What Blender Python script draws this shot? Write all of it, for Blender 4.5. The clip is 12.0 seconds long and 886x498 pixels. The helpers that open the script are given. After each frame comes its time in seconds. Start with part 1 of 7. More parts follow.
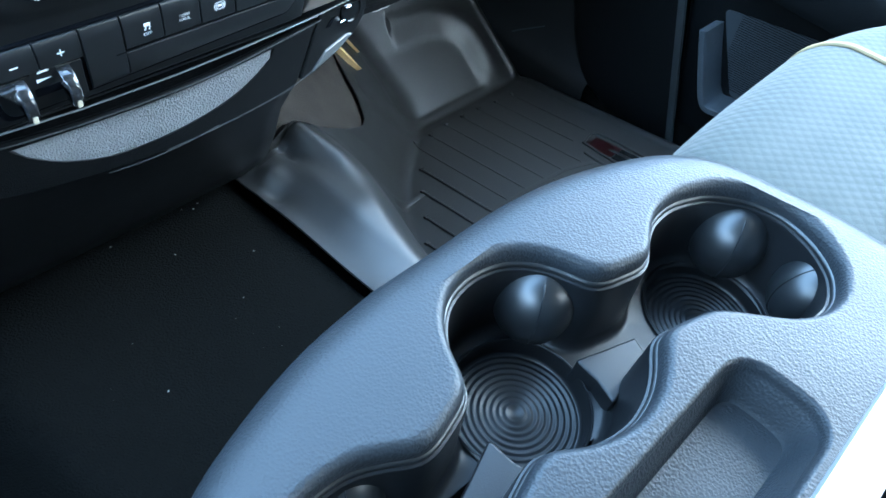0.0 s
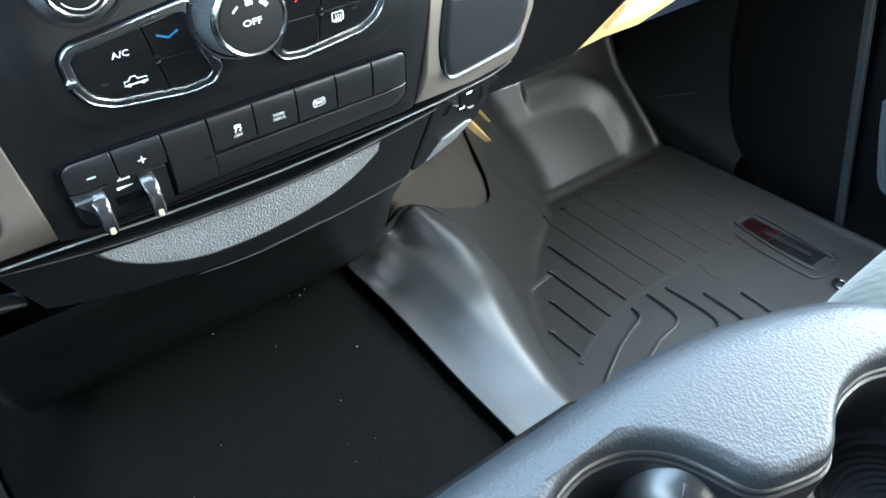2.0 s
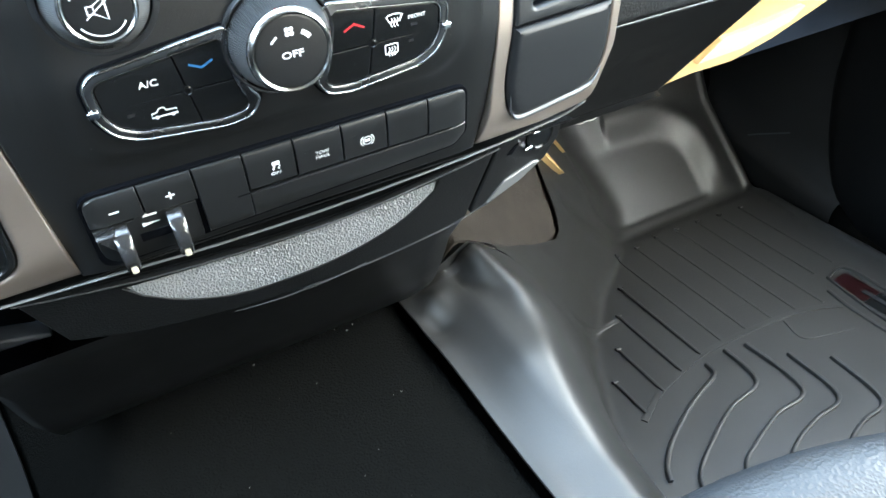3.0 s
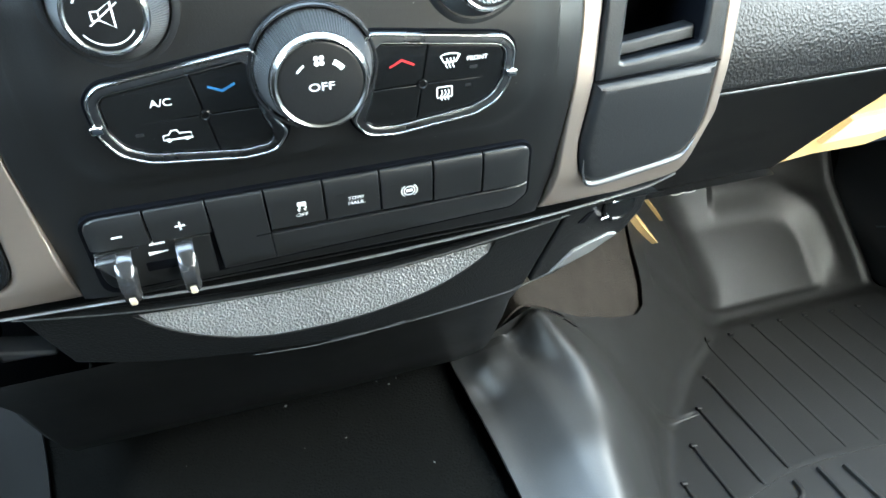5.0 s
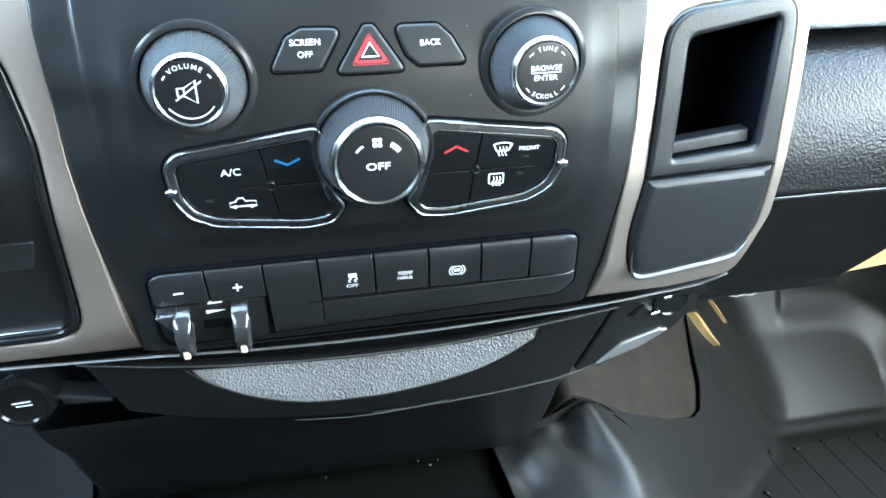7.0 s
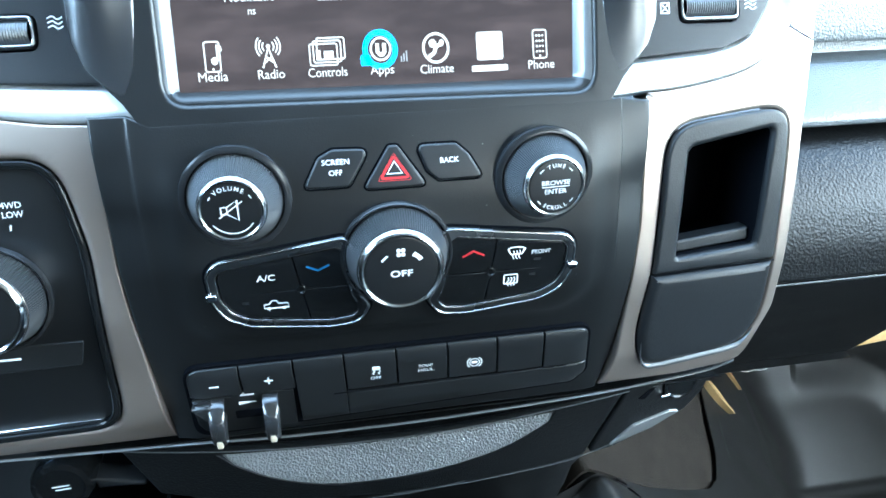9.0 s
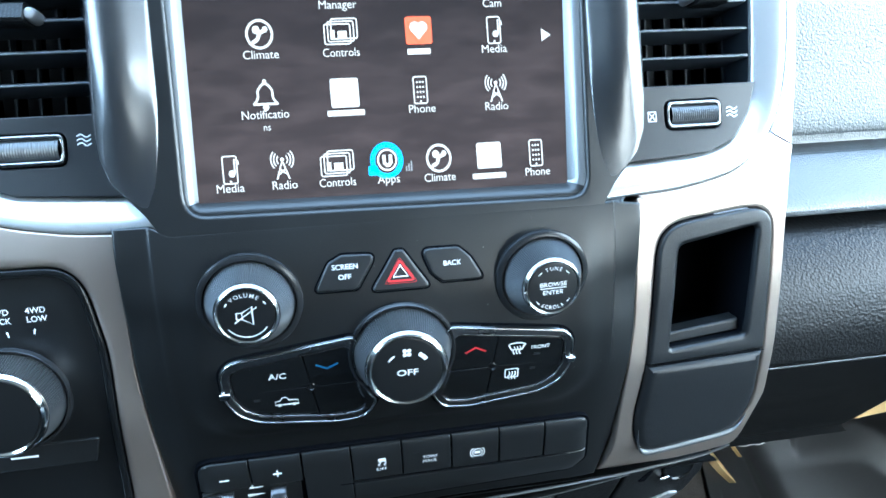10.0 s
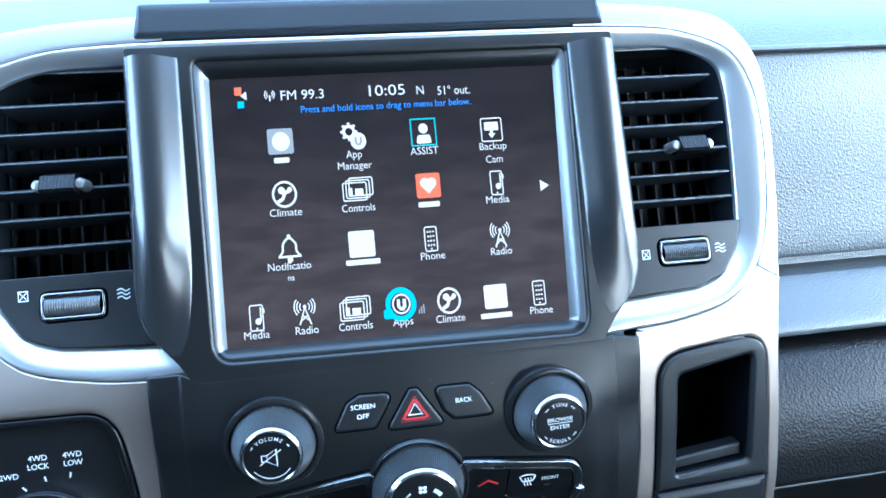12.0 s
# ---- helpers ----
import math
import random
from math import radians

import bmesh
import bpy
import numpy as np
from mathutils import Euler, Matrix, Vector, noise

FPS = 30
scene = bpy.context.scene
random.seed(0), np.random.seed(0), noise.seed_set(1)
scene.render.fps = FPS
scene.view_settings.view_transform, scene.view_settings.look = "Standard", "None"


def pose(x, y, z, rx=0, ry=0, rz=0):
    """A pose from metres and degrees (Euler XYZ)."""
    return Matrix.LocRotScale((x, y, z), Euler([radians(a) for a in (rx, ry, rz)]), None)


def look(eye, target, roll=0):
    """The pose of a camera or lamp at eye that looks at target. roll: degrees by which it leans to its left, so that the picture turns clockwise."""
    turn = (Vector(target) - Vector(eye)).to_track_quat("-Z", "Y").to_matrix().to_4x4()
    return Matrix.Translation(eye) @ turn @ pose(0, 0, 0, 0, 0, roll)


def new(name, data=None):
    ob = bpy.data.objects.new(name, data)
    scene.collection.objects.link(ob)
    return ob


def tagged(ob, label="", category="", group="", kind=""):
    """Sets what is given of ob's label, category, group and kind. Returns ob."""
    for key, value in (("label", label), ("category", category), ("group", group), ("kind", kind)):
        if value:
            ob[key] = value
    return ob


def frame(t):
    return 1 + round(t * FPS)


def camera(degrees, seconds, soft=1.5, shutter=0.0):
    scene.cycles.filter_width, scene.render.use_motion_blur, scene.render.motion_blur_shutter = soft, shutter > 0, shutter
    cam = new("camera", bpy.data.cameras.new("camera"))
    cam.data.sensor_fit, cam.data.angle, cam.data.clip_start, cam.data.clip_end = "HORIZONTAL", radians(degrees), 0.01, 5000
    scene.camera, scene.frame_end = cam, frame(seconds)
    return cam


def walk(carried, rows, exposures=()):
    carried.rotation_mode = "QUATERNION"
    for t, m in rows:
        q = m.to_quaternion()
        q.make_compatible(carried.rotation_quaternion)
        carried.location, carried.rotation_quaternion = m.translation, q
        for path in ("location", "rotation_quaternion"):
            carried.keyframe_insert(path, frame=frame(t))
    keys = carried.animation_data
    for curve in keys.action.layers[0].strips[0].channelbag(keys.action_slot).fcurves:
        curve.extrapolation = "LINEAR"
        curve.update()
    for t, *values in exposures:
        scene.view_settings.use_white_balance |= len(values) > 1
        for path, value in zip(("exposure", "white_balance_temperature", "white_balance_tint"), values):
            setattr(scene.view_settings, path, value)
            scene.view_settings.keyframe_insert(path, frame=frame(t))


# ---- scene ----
cam = camera(63.50, 12.0, soft=1.6)
PATH = [
    (0, (-0.18229, -0.36567, 0.79154), (0.8901, 0.3828, -0.7216), 13.53),
    (0.5, (-0.17194, -0.35265, 0.79180), (0.8728, 0.4694, -0.7024), 11.79),
    (1, (-0.15463, -0.34305, 0.78889), (0.8363, 0.5584, -0.6962), 9.15),
    (1.5, (-0.13464, -0.32860, 0.77802), (0.7813, 0.6625, -0.6980), 6.14),
    (2, (-0.11335, -0.31307, 0.77074), (0.7310, 0.7545, -0.6946), 3.95),
    (2.5, (-0.09441, -0.29576, 0.76365), (0.6780, 0.8413, -0.6891), 2.68),
    (3, (-0.07747, -0.28045, 0.75561), (0.6139, 0.9180, -0.6886), 1.87),
    (4.8, (-0.03305, -0.25117, 0.73069), (0.4560, 1.1039, -0.6566), 1.58),
    (5, (-0.03169, -0.25080, 0.73131), (0.4401, 1.1256, -0.6409), 1.91),
    (5.5, (-0.02826, -0.25145, 0.73043), (0.3965, 1.1844, -0.5954), 2.09),
    (6, (-0.02625, -0.25578, 0.72947), (0.3530, 1.2314, -0.5530), 1.94),
    (6.5, (-0.02448, -0.25918, 0.73195), (0.3256, 1.2775, -0.4993), 1.76),
    (8.3, (-0.02539, -0.26649, 0.74993), (0.2698, 1.3532, -0.3856), 1.07),
    (8.5, (-0.02657, -0.26734, 0.75352), (0.2708, 1.3628, -0.3665), 0.97),
    (9, (-0.02802, -0.26723, 0.76690), (0.2713, 1.3906, -0.3110), 0.51),
    (9.5, (-0.02985, -0.26697, 0.78022), (0.2802, 1.4229, -0.2436), 0.28),
    (10, (-0.03168, -0.27013, 0.79421), (0.2880, 1.4603, -0.1562), 0.26),
    (10.5, (-0.03314, -0.27428, 0.80723), (0.2969, 1.4975, -0.0599), -0.08),
    (11, (-0.03380, -0.27555, 0.81814), (0.3047, 1.5207, 0.0064), -0.48),
    (11.5, (-0.03319, -0.27959, 0.82390), (0.2967, 1.5428, 0.0688), -1.05),
    (12, (-0.03456, -0.28205, 0.82842), (0.2813, 1.5543, 0.1018), -1.21),
]
SUN_UP, SUN_TURN, SUN, SKY, SCREEN = 44.0, 180.0, 3.0, 0.05, 0.09
WINDSHIELD, PASSENGER, DRIVER, REAR = 0.75, 1.05, 0.4, 0.75
EXPOSURES = [(0, 5.15, 4900, -4), (1, 5.48, 5500, -3), (2, 5.65, 6000, -2), (3, 5.72, 6400, 1), (5, 5.78, 6300, -2), (6.5, 5.78, 5900, -4), (8.5, 5.42, 5350, -5), (9.5, 4.94, 5280, -4), (11, 4.7, 5050, -2), (12, 4.38, 4820, 0)]
walk(cam, [(t, look(eye, target, roll)) for t, eye, target, roll in PATH], EXPOSURES)

# ---- light ----
world = bpy.data.worlds.new("sky")
scene.world = world
world.use_nodes = True
wt = world.node_tree
sky = wt.nodes.new("ShaderNodeTexSky")
sky.sky_type = "NISHITA"
sky.sun_disc = False
sky.sun_elevation = radians(SUN_UP)
sky.sun_rotation = radians(SUN_TURN)
sky.air_density, sky.dust_density, sky.ozone_density = 1.0, 1.5, 1.2
wt.nodes["Background"].inputs["Strength"].default_value = SKY
wt.links.new(sky.outputs["Color"], wt.nodes["Background"].inputs["Color"])
sun = new("sun", bpy.data.lights.new("sun", "SUN"))
sun.data.energy, sun.data.angle, sun.data.color = SUN, radians(0.6), (1.0, 0.9, 0.76)
# the sun stands at SUN_TURN degrees clockwise from +y
sx, sy = math.sin(radians(SUN_TURN)), math.cos(radians(SUN_TURN))
cu, su = math.cos(radians(SUN_UP)), math.sin(radians(SUN_UP))
sun.matrix_world = look((3 * sx * cu, 3 * sy * cu, 3 * su), (0, 0, 0))


def window_light(name, at, target, width, height, watts, color):
    """An area lamp added in a window's opening, standing in for its daylight."""
    lamp = new(name, bpy.data.lights.new(name, "AREA"))
    lamp.data.shape, lamp.data.size, lamp.data.size_y = "RECTANGLE", width, height
    lamp.data.energy, lamp.data.color = watts, color
    lamp.matrix_world = look(at, target)


window_light("windshield_daylight", (0, 0.18, 1.09), (0, -0.20, 0.30), 1.55, 0.75, WINDSHIELD, (0.72, 0.87, 1.0))
window_light("passenger_window_daylight", (0.915, -0.32, 0.96), (0.1, -0.05, 0.45), 0.92, 0.54, PASSENGER, (1.0, 0.97, 0.92))
window_light("driver_window_daylight", (-0.915, -0.28, 1.11), (0, -0.20, 0.75), 0.85, 0.28, DRIVER, (0.80, 0.91, 1.0))
# unseen lamp at the rear side, added to brighten the dash face
window_light("rear_fill_lamp", (0.915, -1.42, 0.93), (0, -0.60, 0.60), 0.95, 0.50, REAR, (1.0, 0.93, 0.85))


# ---- materials ----
def material(name, color, rough=0.5, metal=0.0, grain=0.0, grain_size=0.001, vary=0.15, coat=0.0, cell=False, emit=None, rough_vary=0.1, spec=0.5, sheen=0.0, stain=0.03):
    m = bpy.data.materials.new(name)
    m.use_nodes = True
    t = m.node_tree
    b = t.nodes["Principled BSDF"]
    b.inputs["Base Color"].default_value = (*color, 1)
    b.inputs["Roughness"].default_value = rough
    b.inputs["Metallic"].default_value = metal
    b.inputs["Coat Weight"].default_value = coat
    b.inputs["Coat Roughness"].default_value = 0.08
    b.inputs["Specular IOR Level"].default_value = spec
    b.inputs["Sheen Weight"].default_value = sheen
    if emit is not None:
        b.inputs["Emission Color"].default_value = (*color, 1)
        b.inputs["Emission Strength"].default_value = emit
    at = t.nodes.new("ShaderNodeTexCoord")
    if vary > 0:
        big = t.nodes.new("ShaderNodeTexNoise")
        big.inputs["Scale"].default_value = 1 / stain
        big.inputs["Detail"].default_value = 4
        t.links.new(at.outputs["Object"], big.inputs["Vector"])
        ramp = t.nodes.new("ShaderNodeMapRange")
        ramp.inputs["From Min"].default_value, ramp.inputs["From Max"].default_value = 0.2, 0.8
        ramp.inputs["To Min"].default_value, ramp.inputs["To Max"].default_value = 1 - vary, 1 + vary
        t.links.new(big.outputs["Fac"], ramp.inputs["Value"])
        mul = t.nodes.new("ShaderNodeVectorMath")
        mul.operation = "SCALE"
        mul.inputs[0].default_value = color
        t.links.new(ramp.outputs["Result"], mul.inputs["Scale"])
        t.links.new(mul.outputs["Vector"], b.inputs["Base Color"])
        ro = t.nodes.new("ShaderNodeMapRange")
        ro.inputs["From Min"].default_value, ro.inputs["From Max"].default_value = 0.2, 0.8
        ro.inputs["To Min"].default_value = max(0.02, rough * (1 - rough_vary))
        ro.inputs["To Max"].default_value = min(1.0, rough * (1 + rough_vary))
        t.links.new(big.outputs["Fac"], ro.inputs["Value"])
        t.links.new(ro.outputs["Result"], b.inputs["Roughness"])
    if grain > 0:
        if cell:
            fine = t.nodes.new("ShaderNodeTexVoronoi")
            fine.feature = "SMOOTH_F1"
            fine.inputs["Smoothness"].default_value = 0.5
            fine.inputs["Scale"].default_value = 1 / grain_size
            warp = t.nodes.new("ShaderNodeTexNoise")
            warp.inputs["Scale"].default_value = 0.5 / grain_size
            mix = t.nodes.new("ShaderNodeMixRGB")
            mix.blend_type = "LINEAR_LIGHT"
            mix.inputs["Fac"].default_value = 0.6 * grain_size
            t.links.new(at.outputs["Object"], mix.inputs["Color1"])
            t.links.new(at.outputs["Object"], warp.inputs["Vector"])
            t.links.new(warp.outputs["Color"], mix.inputs["Color2"])
            t.links.new(mix.outputs["Color"], fine.inputs["Vector"])
            out = fine.outputs["Distance"]
        else:
            fine = t.nodes.new("ShaderNodeTexNoise")
            fine.inputs["Scale"].default_value = 1 / grain_size
            fine.inputs["Detail"].default_value = 3
            t.links.new(at.outputs["Object"], fine.inputs["Vector"])
            out = fine.outputs["Fac"]
        bump = t.nodes.new("ShaderNodeBump")
        bump.inputs["Strength"].default_value = grain
        bump.inputs["Distance"].default_value = grain_size * 0.9
        t.links.new(out, bump.inputs["Height"])
        t.links.new(bump.outputs["Normal"], b.inputs["Normal"])
    return m


M = {
    "face": material("satin_black", (0.006, 0.0064, 0.0068), 0.34, spec=0.6, grain=0.12, grain_size=0.0007, vary=0.12),
    "pillar": material("satin_graphite", (0.016, 0.017, 0.019), 0.26, spec=1.0, coat=0.3, vary=0.0),
    "button": material("button_black", (0.012, 0.0128, 0.0136), 0.33, spec=0.5, grain=0.1, grain_size=0.0006, vary=0.1),
    "gloss": material("gloss_black", (0.0065, 0.007, 0.0075), 0.14, spec=0.28, vary=0.1, rough_vary=0.4),
    # near black without sheen: shade of gaps and recesses put into the colour
    "gap": material("gap_shade_black", (0.003, 0.0035, 0.005), 0.8, spec=0.03, vary=0.0),
    # lower trim silver is dimmed and browned for the cabin it reflects
    "silver": material("champagne_dimmed_paint", (0.50, 0.425, 0.365), 0.33, metal=0.85, vary=0.03),
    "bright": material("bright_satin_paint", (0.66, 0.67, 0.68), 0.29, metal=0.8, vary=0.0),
    "chrome": material("chrome", (0.86, 0.87, 0.88), 0.09, metal=1.0, vary=0.06, rough_vary=0.5),
    "knob": material("knob_ribbed", (0.11, 0.113, 0.116), 0.32, metal=0.7, grain=0.1, grain_size=0.0005, vary=0.08),
    # upper dash grey kept far paler than the lid: daylight put into the colour
    "grey": material("dash_lit_grey_grained", (0.060, 0.065, 0.068), 0.32, spec=0.75, grain=0.30, grain_size=0.0013, cell=True, vary=0.06),
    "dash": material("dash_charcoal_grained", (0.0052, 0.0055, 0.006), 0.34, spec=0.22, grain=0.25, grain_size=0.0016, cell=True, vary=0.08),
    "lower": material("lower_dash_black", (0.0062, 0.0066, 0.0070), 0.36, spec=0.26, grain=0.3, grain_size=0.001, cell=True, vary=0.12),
    "column": material("column_black", (0.0052, 0.0054, 0.0056), 0.45, spec=0.24, grain=0.2, grain_size=0.001, vary=0.1),
    "panel": material("slate_plastic", (0.013, 0.014, 0.0155), 0.36, spec=0.45, grain=0.2, grain_size=0.0008, vary=0.06),
    "pad": material("grained_pad", (0.15, 0.153, 0.154), 0.30, grain=0.9, grain_size=0.0013, cell=True, vary=0.1),
    "mat_dark": material("dark_rubber_mat", (0.016, 0.0165, 0.017), 0.4, grain=0.15, grain_size=0.0012, vary=0.2),
    "felt": material("brown_felt", (0.042, 0.036, 0.031), 0.95, spec=0.1, grain=0.8, grain_size=0.002, vary=0.3, stain=0.03),
    "kick": material("kick_trim", (0.017, 0.0165, 0.016), 0.55, spec=0.3, grain=0.2, grain_size=0.001, vary=0.12),
    "white": material("white_print", (0.8, 0.82, 0.82), 0.5, vary=0.0),
    "red": material("red_print", (0.50, 0.025, 0.03), 0.4, vary=0.0),
    "blue": material("blue_print", (0.035, 0.16, 0.36), 0.4, vary=0.0),
    "tan": material("tan_foam_board", (0.62, 0.42, 0.18), 0.7, grain=0.3, grain_size=0.002, vary=0.12),
    "tan_sunlit": material("sunlit_tan_board", (0.78, 0.6, 0.34), 0.6, grain=0.3, grain_size=0.002, vary=0.08),
    "carpet": material("dark_carpet", (0.0036, 0.0037, 0.0034), 1.0, spec=0.04, grain=1.0, grain_size=0.0018, vary=0.35, stain=0.006),
    "mat": material("rubber_mat", (0.0205, 0.0202, 0.0195), 0.42, spec=0.55, grain=0.12, grain_size=0.0012, vary=0.12, rough_vary=0.1, stain=0.05),
    "console": material("console_grey_grained", (0.021, 0.0235, 0.027), 0.44, spec=0.36, grain=0.22, grain_size=0.0015, cell=True, vary=0.05),
    "cup": material("cup_liner_black", (0.0075, 0.008, 0.009), 0.38, spec=0.4, grain=0.1, grain_size=0.0008, vary=0.1),
    "door": material("door_black", (0.0036, 0.004, 0.0043), 0.5, spec=0.14, grain=0.3, grain_size=0.0012, cell=True, vary=0.1),
    "doorgrey": material("door_trim_grey", (0.055, 0.062, 0.070), 0.45, grain=0.3, grain_size=0.0012, cell=True, vary=0.08),
    "liner": material("headliner_cloth", (0.13, 0.125, 0.118), 0.9, grain=0.4, grain_size=0.002, vary=0.06),
    "rear": material("rear_cloth", (0.12, 0.088, 0.068), 0.9, grain=0.3, grain_size=0.002, vary=0.1),
    "lint": material("lint_white", (0.7, 0.68, 0.64), 0.9, vary=0.1),
    "dust": material("dust_grey", (0.16, 0.16, 0.155), 0.9, vary=0.3),
    "earth": material("bounce_concrete", (0.2, 0.2, 0.19), 0.9, grain=0.6, grain_size=0.02, vary=0.3, stain=0.6),
    "logo_red": material("badge_red", (0.009, 0.0018, 0.0022), 0.3, vary=0.1),
}


def cloth_material():
    m = material("seat_cloth", (0.027, 0.036, 0.034), 0.85, vary=0.05, sheen=0.2)
    t = m.node_tree
    b = t.nodes["Principled BSDF"]
    at = t.nodes.new("ShaderNodeTexCoord")
    rot = t.nodes.new("ShaderNodeMapping")
    rot.inputs["Rotation"].default_value = (0, 0, radians(45))
    rot.inputs["Scale"].default_value = (1, 1, 0.001)
    vor = t.nodes.new("ShaderNodeTexVoronoi")
    vor.inputs["Scale"].default_value = 125
    vor.inputs["Randomness"].default_value = 0.0
    fine = t.nodes.new("ShaderNodeTexNoise")
    fine.inputs["Scale"].default_value = 900
    add = t.nodes.new("ShaderNodeMath")
    add.operation = "MULTIPLY_ADD"
    add.inputs[1].default_value = 0.35
    bump = t.nodes.new("ShaderNodeBump")
    bump.inputs["Strength"].default_value = 0.32
    bump.inputs["Distance"].default_value = 0.002
    bump.invert = True
    t.links.new(at.outputs["Object"], rot.inputs["Vector"])
    t.links.new(rot.outputs["Vector"], vor.inputs["Vector"])
    t.links.new(at.outputs["Object"], fine.inputs["Vector"])
    t.links.new(fine.outputs["Fac"], add.inputs[0])
    t.links.new(vor.outputs["Distance"], add.inputs[2])
    t.links.new(add.outputs["Value"], bump.inputs["Height"])
    t.links.new(bump.outputs["Normal"], b.inputs["Normal"])
    return m


def screen_material():
    """Lit display: dark slate picture under glass, warm reflection and haze in its glow."""
    m = bpy.data.materials.new("lit_display")
    m.use_nodes = True
    t = m.node_tree
    b = t.nodes["Principled BSDF"]
    b.inputs["Base Color"].default_value = (0.006, 0.006, 0.007, 1)
    b.inputs["Roughness"].default_value = 0.12
    b.inputs["Specular IOR Level"].default_value = 0.22
    at = t.nodes.new("ShaderNodeTexCoord")
    stretch = t.nodes.new("ShaderNodeMapping")
    stretch.inputs["Scale"].default_value = (34, 50, 120)
    n = t.nodes.new("ShaderNodeTexNoise")
    n.inputs["Scale"].default_value = 1.0
    n.inputs["Detail"].default_value = 3
    n.inputs["Roughness"].default_value = 0.65
    sep = t.nodes.new("ShaderNodeSeparateXYZ")
    low = t.nodes.new("ShaderNodeMapRange")
    low.inputs["From Min"].default_value, low.inputs["From Max"].default_value = 0.755, 0.69
    low.inputs["To Min"].default_value, low.inputs["To Max"].default_value = 0.22, 0.75
    ramp = t.nodes.new("ShaderNodeMapRange")
    ramp.inputs["From Min"].default_value, ramp.inputs["From Max"].default_value = 0.38, 0.68
    ramp.inputs["To Min"].default_value, ramp.inputs["To Max"].default_value = 0.72, 1.3
    mul = t.nodes.new("ShaderNodeMath")
    mul.operation = "MULTIPLY"
    col = t.nodes.new("ShaderNodeVectorMath")
    col.operation = "SCALE"
    # brown emission paints the reflected cabin; its lifted minimum paints haze
    col.inputs[0].default_value = (0.064, 0.046, 0.044)
    t.links.new(at.outputs["Object"], stretch.inputs["Vector"])
    t.links.new(stretch.outputs["Vector"], n.inputs["Vector"])
    t.links.new(at.outputs["Object"], sep.inputs["Vector"])
    t.links.new(sep.outputs["Z"], low.inputs["Value"])
    t.links.new(n.outputs["Fac"], ramp.inputs["Value"])
    t.links.new(ramp.outputs["Result"], mul.inputs[0])
    t.links.new(low.outputs["Result"], mul.inputs[1])
    t.links.new(mul.outputs["Value"], col.inputs["Scale"])
    t.links.new(col.outputs["Vector"], b.inputs["Emission Color"])
    b.inputs["Emission Strength"].default_value = SCREEN
    return m


def glow(name, color, strength):
    m = bpy.data.materials.new(name)
    m.use_nodes = True
    b = m.node_tree.nodes["Principled BSDF"]
    b.inputs["Base Color"].default_value = (0.01, 0.01, 0.01, 1)
    b.inputs["Emission Color"].default_value = (*color, 1)
    b.inputs["Emission Strength"].default_value = strength
    return m


# paler grey for edges that catch light: highlights put into the colour
M["reveal"] = material("reveal_highlight_grey", (0.20, 0.205, 0.21), 0.33, metal=0.6, vary=0.03)
M["cup_grip"] = material("cup_grip_rubber", (0.010, 0.011, 0.012), 0.38, spec=0.8, grain=0.05, grain_size=0.0008, vary=0.1)
M["dark_chrome"] = material("dark_chrome", (0.34, 0.345, 0.35), 0.25, metal=1.0, vary=0.05)
M["smoked_chrome"] = material("smoked_chrome", (0.17, 0.175, 0.18), 0.28, metal=1.0, vary=0.05)
M["ring_chrome"] = material("ring_chrome", (0.52, 0.525, 0.53), 0.20, metal=1.0, vary=0.04)
M["collar"] = material("knob_collar_black", (0.03, 0.031, 0.033), 0.2, metal=0.5, vary=0.05)
M["tint"] = material("tinted_glass", (0.05, 0.055, 0.055), 0.05, vary=0.0)
M["tint"].node_tree.nodes["Principled BSDF"].inputs["Transmission Weight"].default_value = 1.0
# blue tint paints the sky reflected in the insert
M["insert"] = material("insert_sky_tint", (0.02, 0.024, 0.03), 0.42, spec=0.4, vary=0.05)
M["cloth"] = cloth_material()
M["screen"] = screen_material()
M["px_white"] = glow("display_white", (1.0, 0.95, 0.92), 0.62 * SCREEN)
M["px_blue"] = glow("display_blue", (0.04, 0.3, 1.0), 0.75 * SCREEN)
M["px_cyan"] = glow("display_cyan", (0.04, 0.42, 1.0), 1.0 * SCREEN)
M["px_teal"] = glow("display_teal", (0.05, 0.6, 0.65), 0.6 * SCREEN)
M["px_orange"] = glow("display_orange", (1.0, 0.12, 0.03), 0.9 * SCREEN)
M["px_grey"] = glow("display_grey", (0.42, 0.42, 0.45), 0.6 * SCREEN)
M["px_dark"] = glow("display_dark", (0.02, 0.018, 0.02), 1.0)


# ---- building helpers ----
def thing(name, at, label, category, group="", kind=""):
    """An empty at the base of a thing; its parts are built in world metres."""
    ob = new(name)
    ob.empty_display_size = 0.02
    ob.location = at
    tagged(ob, label, category, group, kind)
    return ob


def finish(name, bm, mat, angle=35):
    bmesh.ops.recalc_face_normals(bm, faces=bm.faces)
    me = bpy.data.meshes.new(name)
    bm.to_mesh(me)
    bm.free()
    me.materials.append(mat)
    me.shade_smooth()
    me.set_sharp_from_angle(angle=radians(angle))
    return new(name, me)


def part(name, bm, mat, parent, label="", angle=35):
    """Links a bmesh as one mesh under a thing or under a part."""
    ob = finish(name, bm, mat, angle)
    if len(ob.data.polygons) > 30:
        even = ob.modifiers.new("even_normals", "WEIGHTED_NORMAL")
        even.keep_sharp = True
    ob.parent = parent
    if parent.parent is None:
        ob.matrix_parent_inverse = Matrix.Translation(-parent.location)
    if label:
        ob["label"] = label
    return ob


